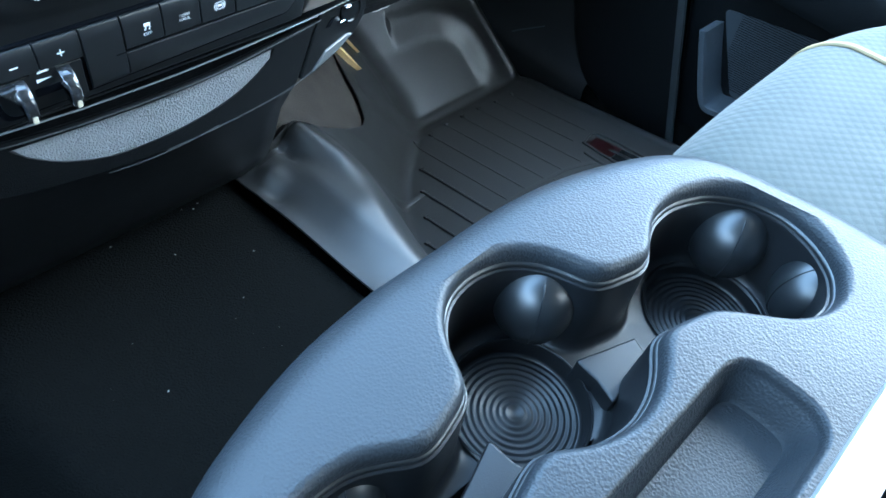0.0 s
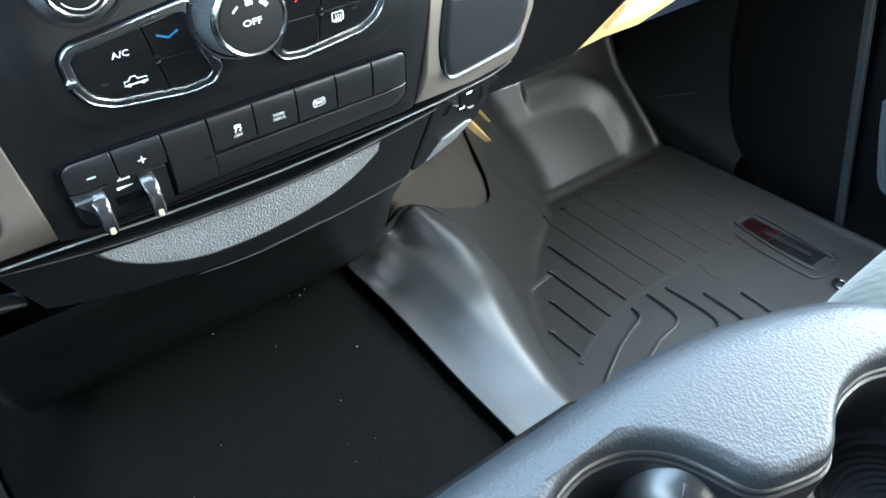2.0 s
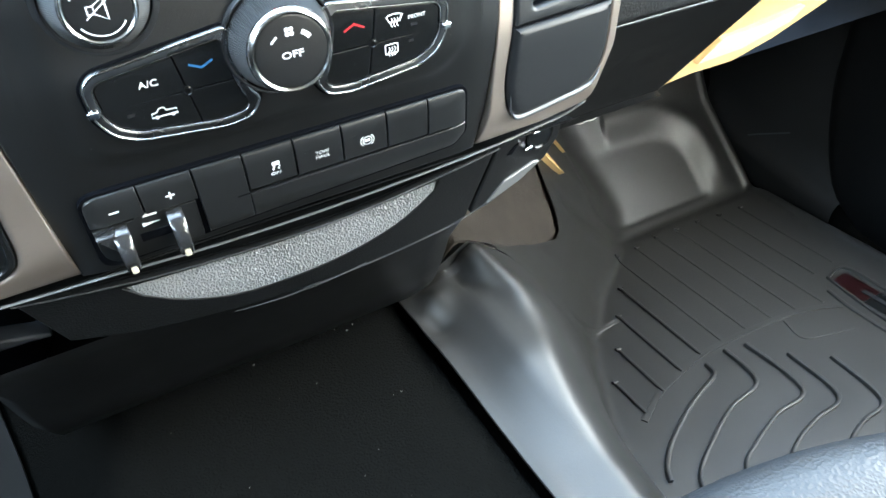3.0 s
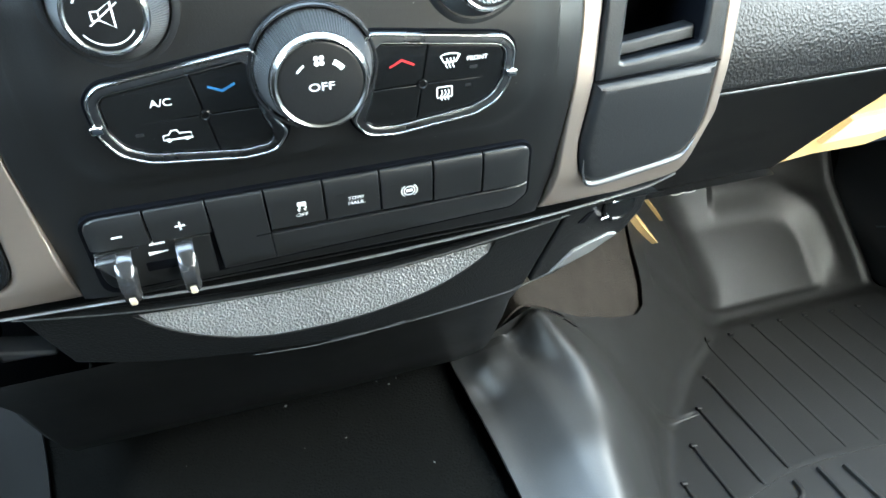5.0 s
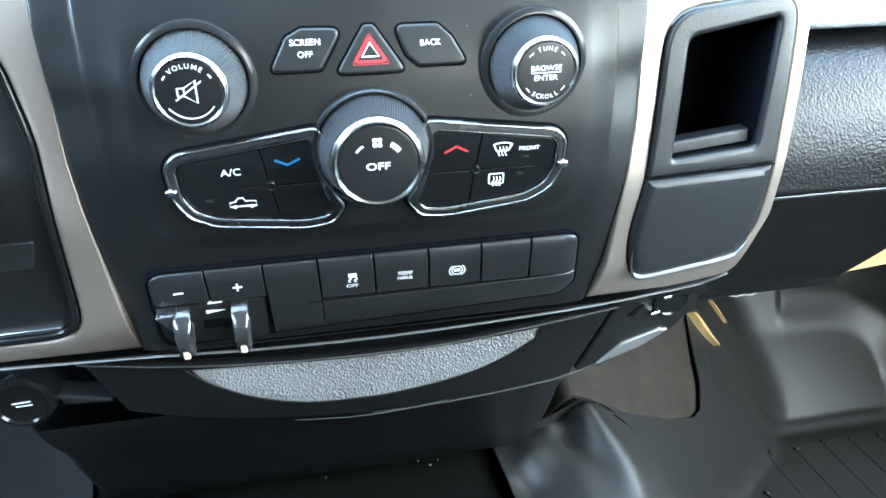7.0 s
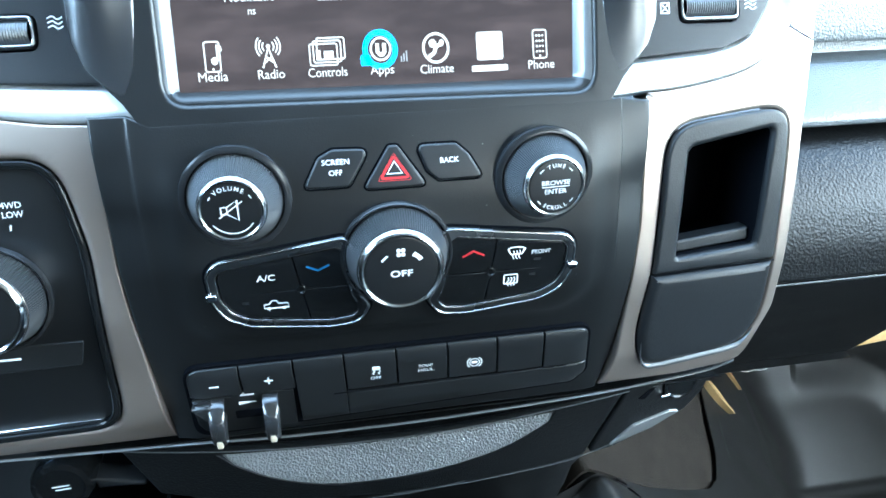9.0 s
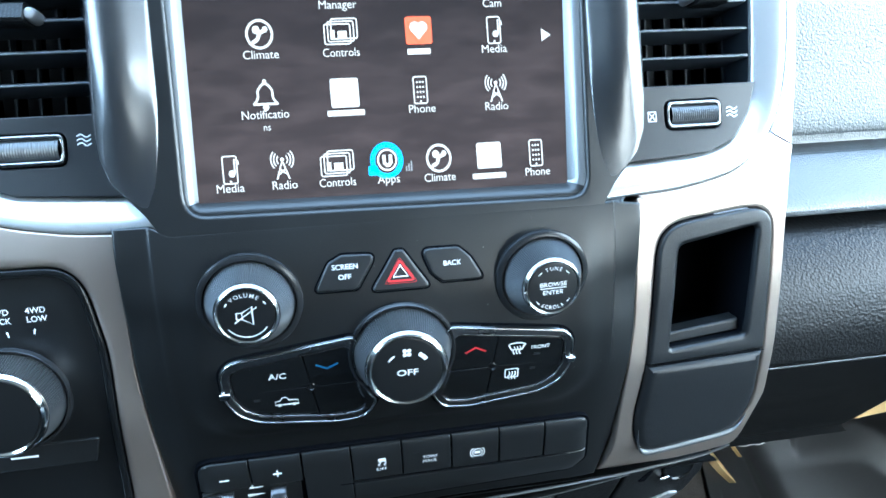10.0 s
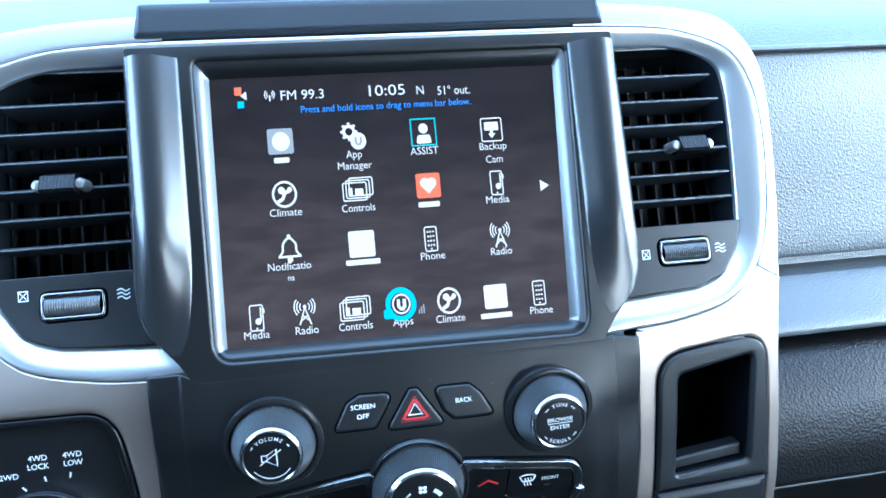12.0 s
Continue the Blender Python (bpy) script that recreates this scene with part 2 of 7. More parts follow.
def profile(table, smooth=0.006):
    """y as a smooth function of z, from a few knots."""
    zs = np.arange(table[0][0] - 0.05, table[-1][0] + 0.05, 0.001)
    kz, ky = [a for a, _ in table], [b for _, b in table]
    ys = np.interp(zs, kz, ky)
    left = zs < kz[0]
    right = zs > kz[-1]
    ys[left] = ky[0] + (zs[left] - kz[0]) * (ky[1] - ky[0]) / (kz[1] - kz[0])
    ys[right] = ky[-1] + (zs[right] - kz[-1]) * (ky[-1] - ky[-2]) / (kz[-1] - kz[-2])
    n = max(1, int(smooth / 0.001))
    k = np.ones(2 * n + 1) / (2 * n + 1)
    for _ in range(2):
        ys = np.convolve(np.pad(ys, n, mode="edge"), k, mode="valid")
    dy = np.gradient(ys, zs)

    def on(x, z, h=0.0):
        y, s = float(np.interp(z, zs, ys)), float(np.interp(z, zs, dy))
        nrm = Vector((0, -1, s)).normalized()
        return Vector((x, y, z)) + nrm * h

    return on


def rounded(points, r, n=5):
    """The polygon with its corners rounded; r is one radius or one for each corner."""
    out = []
    k = len(points)
    for i, p in enumerate(points):
        rad = r[i] if isinstance(r, (list, tuple)) else r
        p, a, b = Vector(p), Vector(points[i - 1]), Vector(points[(i + 1) % k])
        va, vb = (a - p), (b - p)
        la, lb = va.length, vb.length
        if rad <= 0 or la < 1e-9 or lb < 1e-9:
            out.append(tuple(p))
            continue
        va, vb = va / la, vb / lb
        half = va.angle(vb) / 2
        d = min(rad / max(math.tan(half), 1e-3), 0.48 * la, 0.48 * lb)
        s, e = p + va * d, p + vb * d
        for j in range(n + 1):
            f = j / n
            out.append(tuple((1 - f) ** 2 * s + 2 * f * (1 - f) * p + f * f * e))
    return out


def area(points):
    return sum(points[i - 1][0] * points[i][1] - points[i][0] * points[i - 1][1] for i in range(len(points))) / 2


def inset(points, d):
    """The polygon moved inwards by d (outwards if negative)."""
    turn = 1 if area(points) > 0 else -1
    out, k = [], len(points)
    for i in range(k):
        a, p, b = Vector(points[i - 1]), Vector(points[i]), Vector(points[(i + 1) % k])
        u, v = (p - a), (b - p)
        if u.length < 1e-9 or v.length < 1e-9:
            out.append(tuple(p))
            continue
        u, v = u.normalized(), v.normalized()
        nu, nv = Vector((-u.y, u.x)) * turn, Vector((-v.y, v.x)) * turn
        m = nu + nv
        if m.length < 1e-6:
            m = nu
        m.normalize()
        out.append(tuple(p + m * d / max(0.35, m.dot(nu))))
    return out


def smooth_loop(points, n=6):
    """A closed curve through the points."""
    out, k = [], len(points)
    for i in range(k):
        p0, p1, p2, p3 = (Vector(points[j % k]) for j in (i - 1, i, i + 1, i + 2))
        for j in range(n):
            t = j / n
            out.append(tuple(0.5 * ((2 * p1) + (p2 - p0) * t + (2 * p0 - 5 * p1 + 4 * p2 - p3) * t * t + (3 * p1 - p0 - 3 * p2 + p3) * t ** 3)))
    return out


def smooth_line(points, n=6):
    pts = [points[0], *points, points[-1]]
    out = []
    for i in range(1, len(pts) - 2):
        p0, p1, p2, p3 = (Vector(pts[j]) for j in (i - 1, i, i + 1, i + 2))
        for j in range(n):
            t = j / n
            out.append(tuple(0.5 * ((2 * p1) + (p2 - p0) * t + (2 * p0 - 5 * p1 + 4 * p2 - p3) * t * t + (3 * p1 - p0 - 3 * p2 + p3) * t ** 3)))
    out.append(tuple(points[-1]))
    return out


def soften(points, n=160, times=5):
    """A closed curve in n even steps, its corners softened."""
    loop = np.array([*points, points[0]])
    along = np.concatenate(([0], np.cumsum(np.hypot(*np.diff(loop, axis=0).T))))
    at_step = np.linspace(0, along[-1], n + 1)[:-1]
    loop = np.stack([np.interp(at_step, along, loop[:, k]) for k in (0, 1)], 1)
    for _ in range(times):
        loop = 0.25 * np.roll(loop, 1, 0) + 0.5 * loop + 0.25 * np.roll(loop, -1, 0)
    return [tuple(p) for p in loop]


def ring_faces(bm, a, b):
    for i in range(len(a)):
        bm.faces.new((a[i - 1], a[i], b[i], b[i - 1]))


def plate(outline, h0, h1, on, bevel=0.0, holes=(), step=0.008, bm=None, hole_bevel=None, back=False, cuts=()):
    """A plate with the outline in (x, z), from height h0 to h1 over the surface on(), with rounded edges and holes."""
    own = bmesh.new()
    tops = []
    for k, loop in enumerate([outline, *holes]):
        if (area(loop) > 0) == (k > 0):
            loop = list(reversed(loop))
        bv = bevel if k == 0 or hole_bevel is None else hole_bevel
        sign = 1 if k == 0 else -1
        rows = [(0.0, h0)]
        if bv > 0:
            for a in (0, 30, 60, 90):
                rows.append((bv * (1 - math.cos(radians(a))) * sign, h1 - bv * (1 - math.sin(radians(a)))))
        else:
            rows.append((0.0, h1))
        last = None
        for d, h in rows:
            pts = inset(loop, d) if d else loop
            vs = [own.verts.new((p[0], p[1], h)) for p in pts]
            if last:
                ring_faces(own, last, vs)
            elif back:
                own.faces.new(vs)
            last = vs
        tops.append(last)
    edges = []
    for vs in tops:
        for i in range(len(vs)):
            e = own.edges.get((vs[i - 1], vs[i])) or own.edges.new((vs[i - 1], vs[i]))
            edges.append(e)
    bmesh.ops.triangle_fill(own, edges=edges, use_beauty=True, use_dissolve=False)
    zs = [p[1] for p in outline]
    lo, hi = min(zs), max(zs)
    if step and hi - lo > step * 1.5:
        z = lo + step
        while z < hi - step * 0.3:
            bmesh.ops.bisect_plane(own, geom=own.verts[:] + own.edges[:] + own.faces[:], plane_co=(0, z, 0), plane_no=(0, 1, 0))
            z += step
    for x in cuts:
        bmesh.ops.bisect_plane(own, geom=own.verts[:] + own.edges[:] + own.faces[:], plane_co=(x, 0, 0), plane_no=(1, 0, 0))
    for v in own.verts:
        v.co = on(v.co.x, v.co.y, v.co.z)
    if bm is None:
        return own
    me = bpy.data.meshes.new("tmp")
    own.to_mesh(me)
    own.free()
    bm.from_mesh(me)
    bpy.data.meshes.remove(me)
    return bm


def stroke(points, w, on, h=0.0004, bm=None, closed=False):
    """A flat drawn line of width w along points in (x, z)."""
    bm = bm or bmesh.new()
    pts = [Vector(p) for p in points]
    k = len(pts)
    rows = []
    for i in range(k):
        a = pts[i - 1] if (i > 0 or closed) else pts[i]
        b = pts[(i + 1) % k] if (i < k - 1 or closed) else pts[i]
        d = (b - a)
        d = d.normalized() if d.length > 1e-9 else Vector((1, 0))
        nrm = Vector((-d.y, d.x)) * w / 2
        c = 1.0
        if 0 < i < k - 1 or closed:
            e = (pts[i] - a)
            if e.length > 1e-9:
                e.normalize()
                c = max(0.5, abs(Vector((-e.y, e.x)).dot(nrm.normalized())))
        p, q = pts[i] + nrm / c, pts[i] - nrm / c
        rows.append((bm.verts.new(on(p.x, p.y, h)), bm.verts.new(on(q.x, q.y, h))))
    for i in range(0 if closed else 1, k):
        bm.faces.new((rows[i - 1][0], rows[i][0], rows[i][1], rows[i - 1][1]))
    return bm


def disc(x, z, r, on, h=0.0004, bm=None, n=24, squash=1.0):
    bm = bm or bmesh.new()
    bm.faces.new([bm.verts.new(on(x + r * math.cos(2 * math.pi * i / n), z + squash * r * math.sin(2 * math.pi * i / n), h)) for i in range(n)])
    return bm


def arc(x, z, r, a0, a1, n=12):
    return [(x + r * math.cos(radians(a0 + (a1 - a0) * i / n)), z + r * math.sin(radians(a0 + (a1 - a0) * i / n))) for i in range(n + 1)]


def block(x, z, w, hgt, r=0.0):
    pts = [(x - w / 2, z - hgt / 2), (x + w / 2, z - hgt / 2), (x + w / 2, z + hgt / 2), (x - w / 2, z + hgt / 2)]
    return rounded(pts, r) if r else pts


def words(text, x, z, size, on, h=0.0005, bm=None, turn=0.0, weight=None, width=None):
    """Printed words, centred at (x, z); size is the height of a capital."""
    c = bpy.data.curves.new("words", "FONT")
    c.body, c.align_x, c.align_y = text, "CENTER", "CENTER"
    c.size, c.resolution_u, c.space_line = size / 0.7, 3, 0.85
    c.offset = (0.016 if size > 0.0022 else 0.009) * size if weight is None else weight
    ob = bpy.data.objects.new("words", c)
    scene.collection.objects.link(ob)
    bpy.context.view_layer.update()
    me = bpy.data.meshes.new_from_object(ob.evaluated_get(bpy.context.evaluated_depsgraph_get()))
    bpy.data.objects.remove(ob)
    bpy.data.curves.remove(c)
    xs = [v.co.x for v in me.vertices] or [0]
    ys = [v.co.y for v in me.vertices] or [0]
    cx, cy = (min(xs) + max(xs)) / 2, (min(ys) + max(ys)) / 2
    sx = width / (max(xs) - min(xs)) if width else 1.0
    ca, sa = math.cos(radians(turn)), math.sin(radians(turn))
    for v in me.vertices:
        u, w = (v.co.x - cx) * sx, v.co.y - cy
        v.co = on(x + u * ca - w * sa, z + u * sa + w * ca, h)
    bm = bm or bmesh.new()
    bm.from_mesh(me)
    bpy.data.meshes.remove(me)
    return bm


def turned(rows, origin, axis, n=48, bm=None, flute=0.0, flutes=0, fluted=()):
    """A turned body: rows of (radius, height) about an axis; listed row spans carry fine flutes."""
    bm = bm or bmesh.new()
    axis = Vector(axis).normalized()
    side = axis.cross(Vector((0, 0, 1))).normalized()
    up = side.cross(axis).normalized()
    last = None
    for k, (r, h) in enumerate(rows):
        if r < 1e-6:
            vs = [bm.verts.new(Vector(origin) + axis * h)]
        else:
            vs = []
            for i in range(n):
                a = 2 * math.pi * i / n
                rr = r - (flute if k in fluted and i % 2 else 0)
                vs.append(bm.verts.new(Vector(origin) + axis * h + side * (rr * math.cos(a)) + up * (rr * math.sin(a))))
        if last:
            if len(vs) == 1:
                for i in range(n):
                    bm.faces.new((last[i - 1], last[i], vs[0]))
            elif len(last) == 1:
                for i in range(n):
                    bm.faces.new((vs[i], vs[i - 1], last[0]))
            else:
                ring_faces(bm, last, vs)
        last = vs
    return bm


def box(x0, x1, y0, y1, z0, z1, bevel=0.0, bm=None, seg=2):
    own = bmesh.new()
    bmesh.ops.create_cube(own, size=1)
    for v in own.verts:
        v.co = ((x0 + x1) / 2 + v.co.x * (x1 - x0), (y0 + y1) / 2 + v.co.y * (y1 - y0), (z0 + z1) / 2 + v.co.z * (z1 - z0))
    if bevel:
        bmesh.ops.bevel(own, geom=own.edges[:], offset=bevel, segments=seg, affect="EDGES", profile=0.5)
    if bm is None:
        return own
    me = bpy.data.meshes.new("tmp")
    own.to_mesh(me)
    own.free()
    bm.from_mesh(me)
    bpy.data.meshes.remove(me)
    return bm


def sweep(section, x0, x1, n=12, shape=None, bm=None, ends=True):
    """A (y, z) section carried along x; shape(x, y, z) may bend it."""
    bm = bm or bmesh.new()
    last = None
    rows = []
    for i in range(n + 1):
        x = x0 + (x1 - x0) * i / n
        vs = [bm.verts.new(shape(x, y, z) if shape else (x, y, z)) for y, z in section]
        if last:
            for k in range(1, len(vs)):
                bm.faces.new((last[k - 1], last[k], vs[k], vs[k - 1]))
        last = vs
        rows.append(vs)
    if ends:
        bm.faces.new(rows[0])
        bm.faces.new(rows[-1])
    return bm


def sheet(us, vs, f, bm=None):
    """A grid of points f(u, v)."""
    bm = bm or bmesh.new()
    grid = [[bm.verts.new(f(u, v)) for v in vs] for u in us]
    for i in range(1, len(us)):
        for j in range(1, len(vs)):
            bm.faces.new((grid[i - 1][j - 1], grid[i][j - 1], grid[i][j], grid[i - 1][j]))
    return bm


def thicken(bm, d):
    """Gives a sheet a downward thickness d."""
    geom = bmesh.ops.extrude_face_region(bm, geom=bm.faces[:], use_keep_orig=True)
    for v in [g for g in geom["geom"] if isinstance(g, bmesh.types.BMVert)]:
        v.co.z -= d
    return bm


# the leaning surfaces of the dash: knots of (z, y)
on_face = profile([(0.40, 0.010), (0.49, 0.008), (0.53, 0.006), (0.56, 0.005), (0.59, 0.007), (0.62, 0.0132), (0.64, 0.0222), (0.655, 0.0296), (0.67, 0.0368), (0.80, 0.0983)])
on_side = profile([(0.45, 0.012), (0.503, 0.008), (0.56, 0.013), (0.60, 0.022), (0.636, 0.032), (0.65, 0.038), (0.665, 0.047), (0.68, 0.056), (0.70, 0.065), (0.732, 0.080), (0.82, 0.121)])
on_lcd = profile([(0.60, 0.0109), (0.662, 0.040), (0.80, 0.1049)], 0.001)


def clip(poly, px, pz, nx, nz):
    """The part of a polygon on the side of a line to which (nx, nz) points."""
    out = []
    for i in range(len(poly)):
        a, b = poly[i - 1], poly[i]
        da, db = (a[0] - px) * nx + (a[1] - pz) * nz, (b[0] - px) * nx + (b[1] - pz) * nz
        if (da < 0) != (db < 0):
            f = da / (da - db)
            out.append((a[0] + f * (b[0] - a[0]), a[1] + f * (b[1] - a[1])))
        if db >= 0:
            out.append(b)
    return out


def mirrored(points):
    return [(-x, z) for x, z in reversed(points)]


# ---- cabin shell ----
# cabin shell out of view, added to block and shape the daylight
def shell():
    bm = box(0.93, 1.0, -2.1, 0.72, -0.25, 0.64)
    tagged(finish("wall_passenger_side", bm, M["door"]), "black side wall below the passenger window", "wall", kind="structure")
    bm = box(-1.0, -0.93, -2.1, 0.72, -0.25, 0.95)
    tagged(finish("wall_driver_side", bm, M["door"]), "unseen black side wall, raised to dim the left side", "wall", kind="structure")
    bm = box(-0.98, 0.98, -2.1, -2.0, -0.25, 1.275)
    tagged(finish("wall_rear", bm, M["rear"]), "unseen brown rear wall added to shut out sun and tint reflections", "wall", kind="structure")
    bm = box(-0.93, 0.93, -1.99, -1.90, -0.2, 0.72, 0.02)
    tagged(finish("wall_rear_lower", bm, M["felt"]), "unseen dark brown block added for dash reflections", "wall", kind="structure")
    bm = box(-0.90, 0.93, 0.60, 0.70, -0.25, 0.80)
    tagged(finish("wall_firewall", bm, M["carpet"]), "black carpeted firewall", "wall", kind="structure")
    # unseen tinted rear door panes, added to cut the sky light
    for s, name, low in ((-1, "driver", 0.95), (1, "passenger", 0.64)):
        pane = finish("window_rear_" + name, box(min(s * 0.955, s * 0.961), max(s * 0.955, s * 0.961), -2.0, -0.82, low, 1.27), M["tint"])
        tagged(pane, "unseen dark tinted pane added to block rear sky light", "window", kind="structure")
    for s, name in ((-1, "driver"), (1, "passenger")):
        bm = box(s * 0.86 - 0.06, s * 0.86 + 0.06, -0.88, -0.76, -0.1, 1.28, 0.02)
        tagged(finish("pillar_" + name, bm, M["liner"]), "grey trimmed door pillar behind the front seat", "pillar", kind="structure")
    bm = box(-0.98, 0.98, -2.1, -0.22, 1.27, 1.31, 0.015)
    tagged(finish("ceiling", bm, M["liner"]), "unseen grey cloth headliner that blocks the sun", "ceiling", kind="structure")
    # unseen ground, kept pale to bounce light into the cabin
    bm = sheet((-400, -4, -1.1, 1.1, 4, 400), (-400, -4, -2, 1, 4, 400), lambda x, y: (x, y, -0.62))
    tagged(finish("ground", bm, M["earth"]), "unseen pale ground added to bounce daylight upward", "ground", kind="structure")


shell()


# ---- the passenger side of the dash ----
def dashboard():
    dash = thing("dashboard", (0.5, 0.3, 0.34), "charcoal grained plastic dashboard with a ledge and glovebox", "dashboard")
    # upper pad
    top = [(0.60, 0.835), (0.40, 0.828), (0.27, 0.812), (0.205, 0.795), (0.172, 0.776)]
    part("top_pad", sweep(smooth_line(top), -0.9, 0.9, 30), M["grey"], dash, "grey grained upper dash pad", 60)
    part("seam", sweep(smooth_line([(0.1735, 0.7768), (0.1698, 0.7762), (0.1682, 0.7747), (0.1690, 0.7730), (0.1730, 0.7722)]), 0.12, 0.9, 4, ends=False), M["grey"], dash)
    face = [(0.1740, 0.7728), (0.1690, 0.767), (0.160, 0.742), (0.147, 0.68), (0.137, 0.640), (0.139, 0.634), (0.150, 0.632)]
    part("upper_panel", sweep(smooth_line(face), 0.12, 0.9, 20), M["grey"], dash, "grey grained panel, daylight painted into the grey", 60)
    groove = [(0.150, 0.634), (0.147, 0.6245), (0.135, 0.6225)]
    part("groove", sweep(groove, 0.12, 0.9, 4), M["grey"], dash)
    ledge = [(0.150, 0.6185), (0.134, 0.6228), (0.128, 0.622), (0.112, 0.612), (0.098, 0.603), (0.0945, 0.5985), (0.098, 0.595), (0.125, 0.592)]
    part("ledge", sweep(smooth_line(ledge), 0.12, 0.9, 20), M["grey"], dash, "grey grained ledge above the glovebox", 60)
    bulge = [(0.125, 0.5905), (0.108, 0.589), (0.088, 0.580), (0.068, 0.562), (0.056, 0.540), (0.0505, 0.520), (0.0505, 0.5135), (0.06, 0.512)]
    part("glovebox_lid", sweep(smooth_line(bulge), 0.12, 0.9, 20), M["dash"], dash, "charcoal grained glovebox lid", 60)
    # thin pale tube paints the light caught by the lid's bevel
    bm = sweep([(0.0500 + 0.0006 * math.cos(a), 0.5122 + 0.0006 * math.sin(a)) for a in [math.pi * k / 3 for k in range(7)]], 0.15, 0.9, 4)
    part("lid_edge", bm, M["reveal"], dash, "thin pale highlight added along the glovebox edge", 60)
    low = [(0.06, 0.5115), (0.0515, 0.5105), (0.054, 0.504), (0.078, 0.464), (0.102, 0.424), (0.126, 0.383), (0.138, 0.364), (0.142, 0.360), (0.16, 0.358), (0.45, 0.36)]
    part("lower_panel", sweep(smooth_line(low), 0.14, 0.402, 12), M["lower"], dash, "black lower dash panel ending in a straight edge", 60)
    part("underside", sweep([(0.150, 0.3585), (0.30, 0.357), (0.45, 0.36)], 0.40, 0.9, 4, ends=False), M["lower"], dash)

    # the open glovebox recess with its tan lining
    def on_low(x, z, h=0.0):
        return Vector((x, 0.150 - h, z))

    edge = [(0.385, 0.3605), (0.445, 0.3665), (0.50, 0.3655), (0.55, 0.378), (0.62, 0.405), (0.75, 0.46), (0.75, 0.56), (0.385, 0.56)]
    part("recess_lining", plate(edge, -0.004, 0.009, on_low, 0.001, step=0.02), M["tan"], dash, "tan lining of the glovebox recess")
    # step of the same tan lining, painted paler as if sunlit
    lip = [(0.442, 0.3815), (0.50, 0.3835), (0.56, 0.398), (0.575, 0.412), (0.505, 0.404), (0.466, 0.402)]
    part("recess_step", plate(lip, 0.009, 0.016, on_low, 0.001, step=0), M["tan_sunlit"], dash, "tan step, painted paler for sun on it")
    return dash


dashboard()


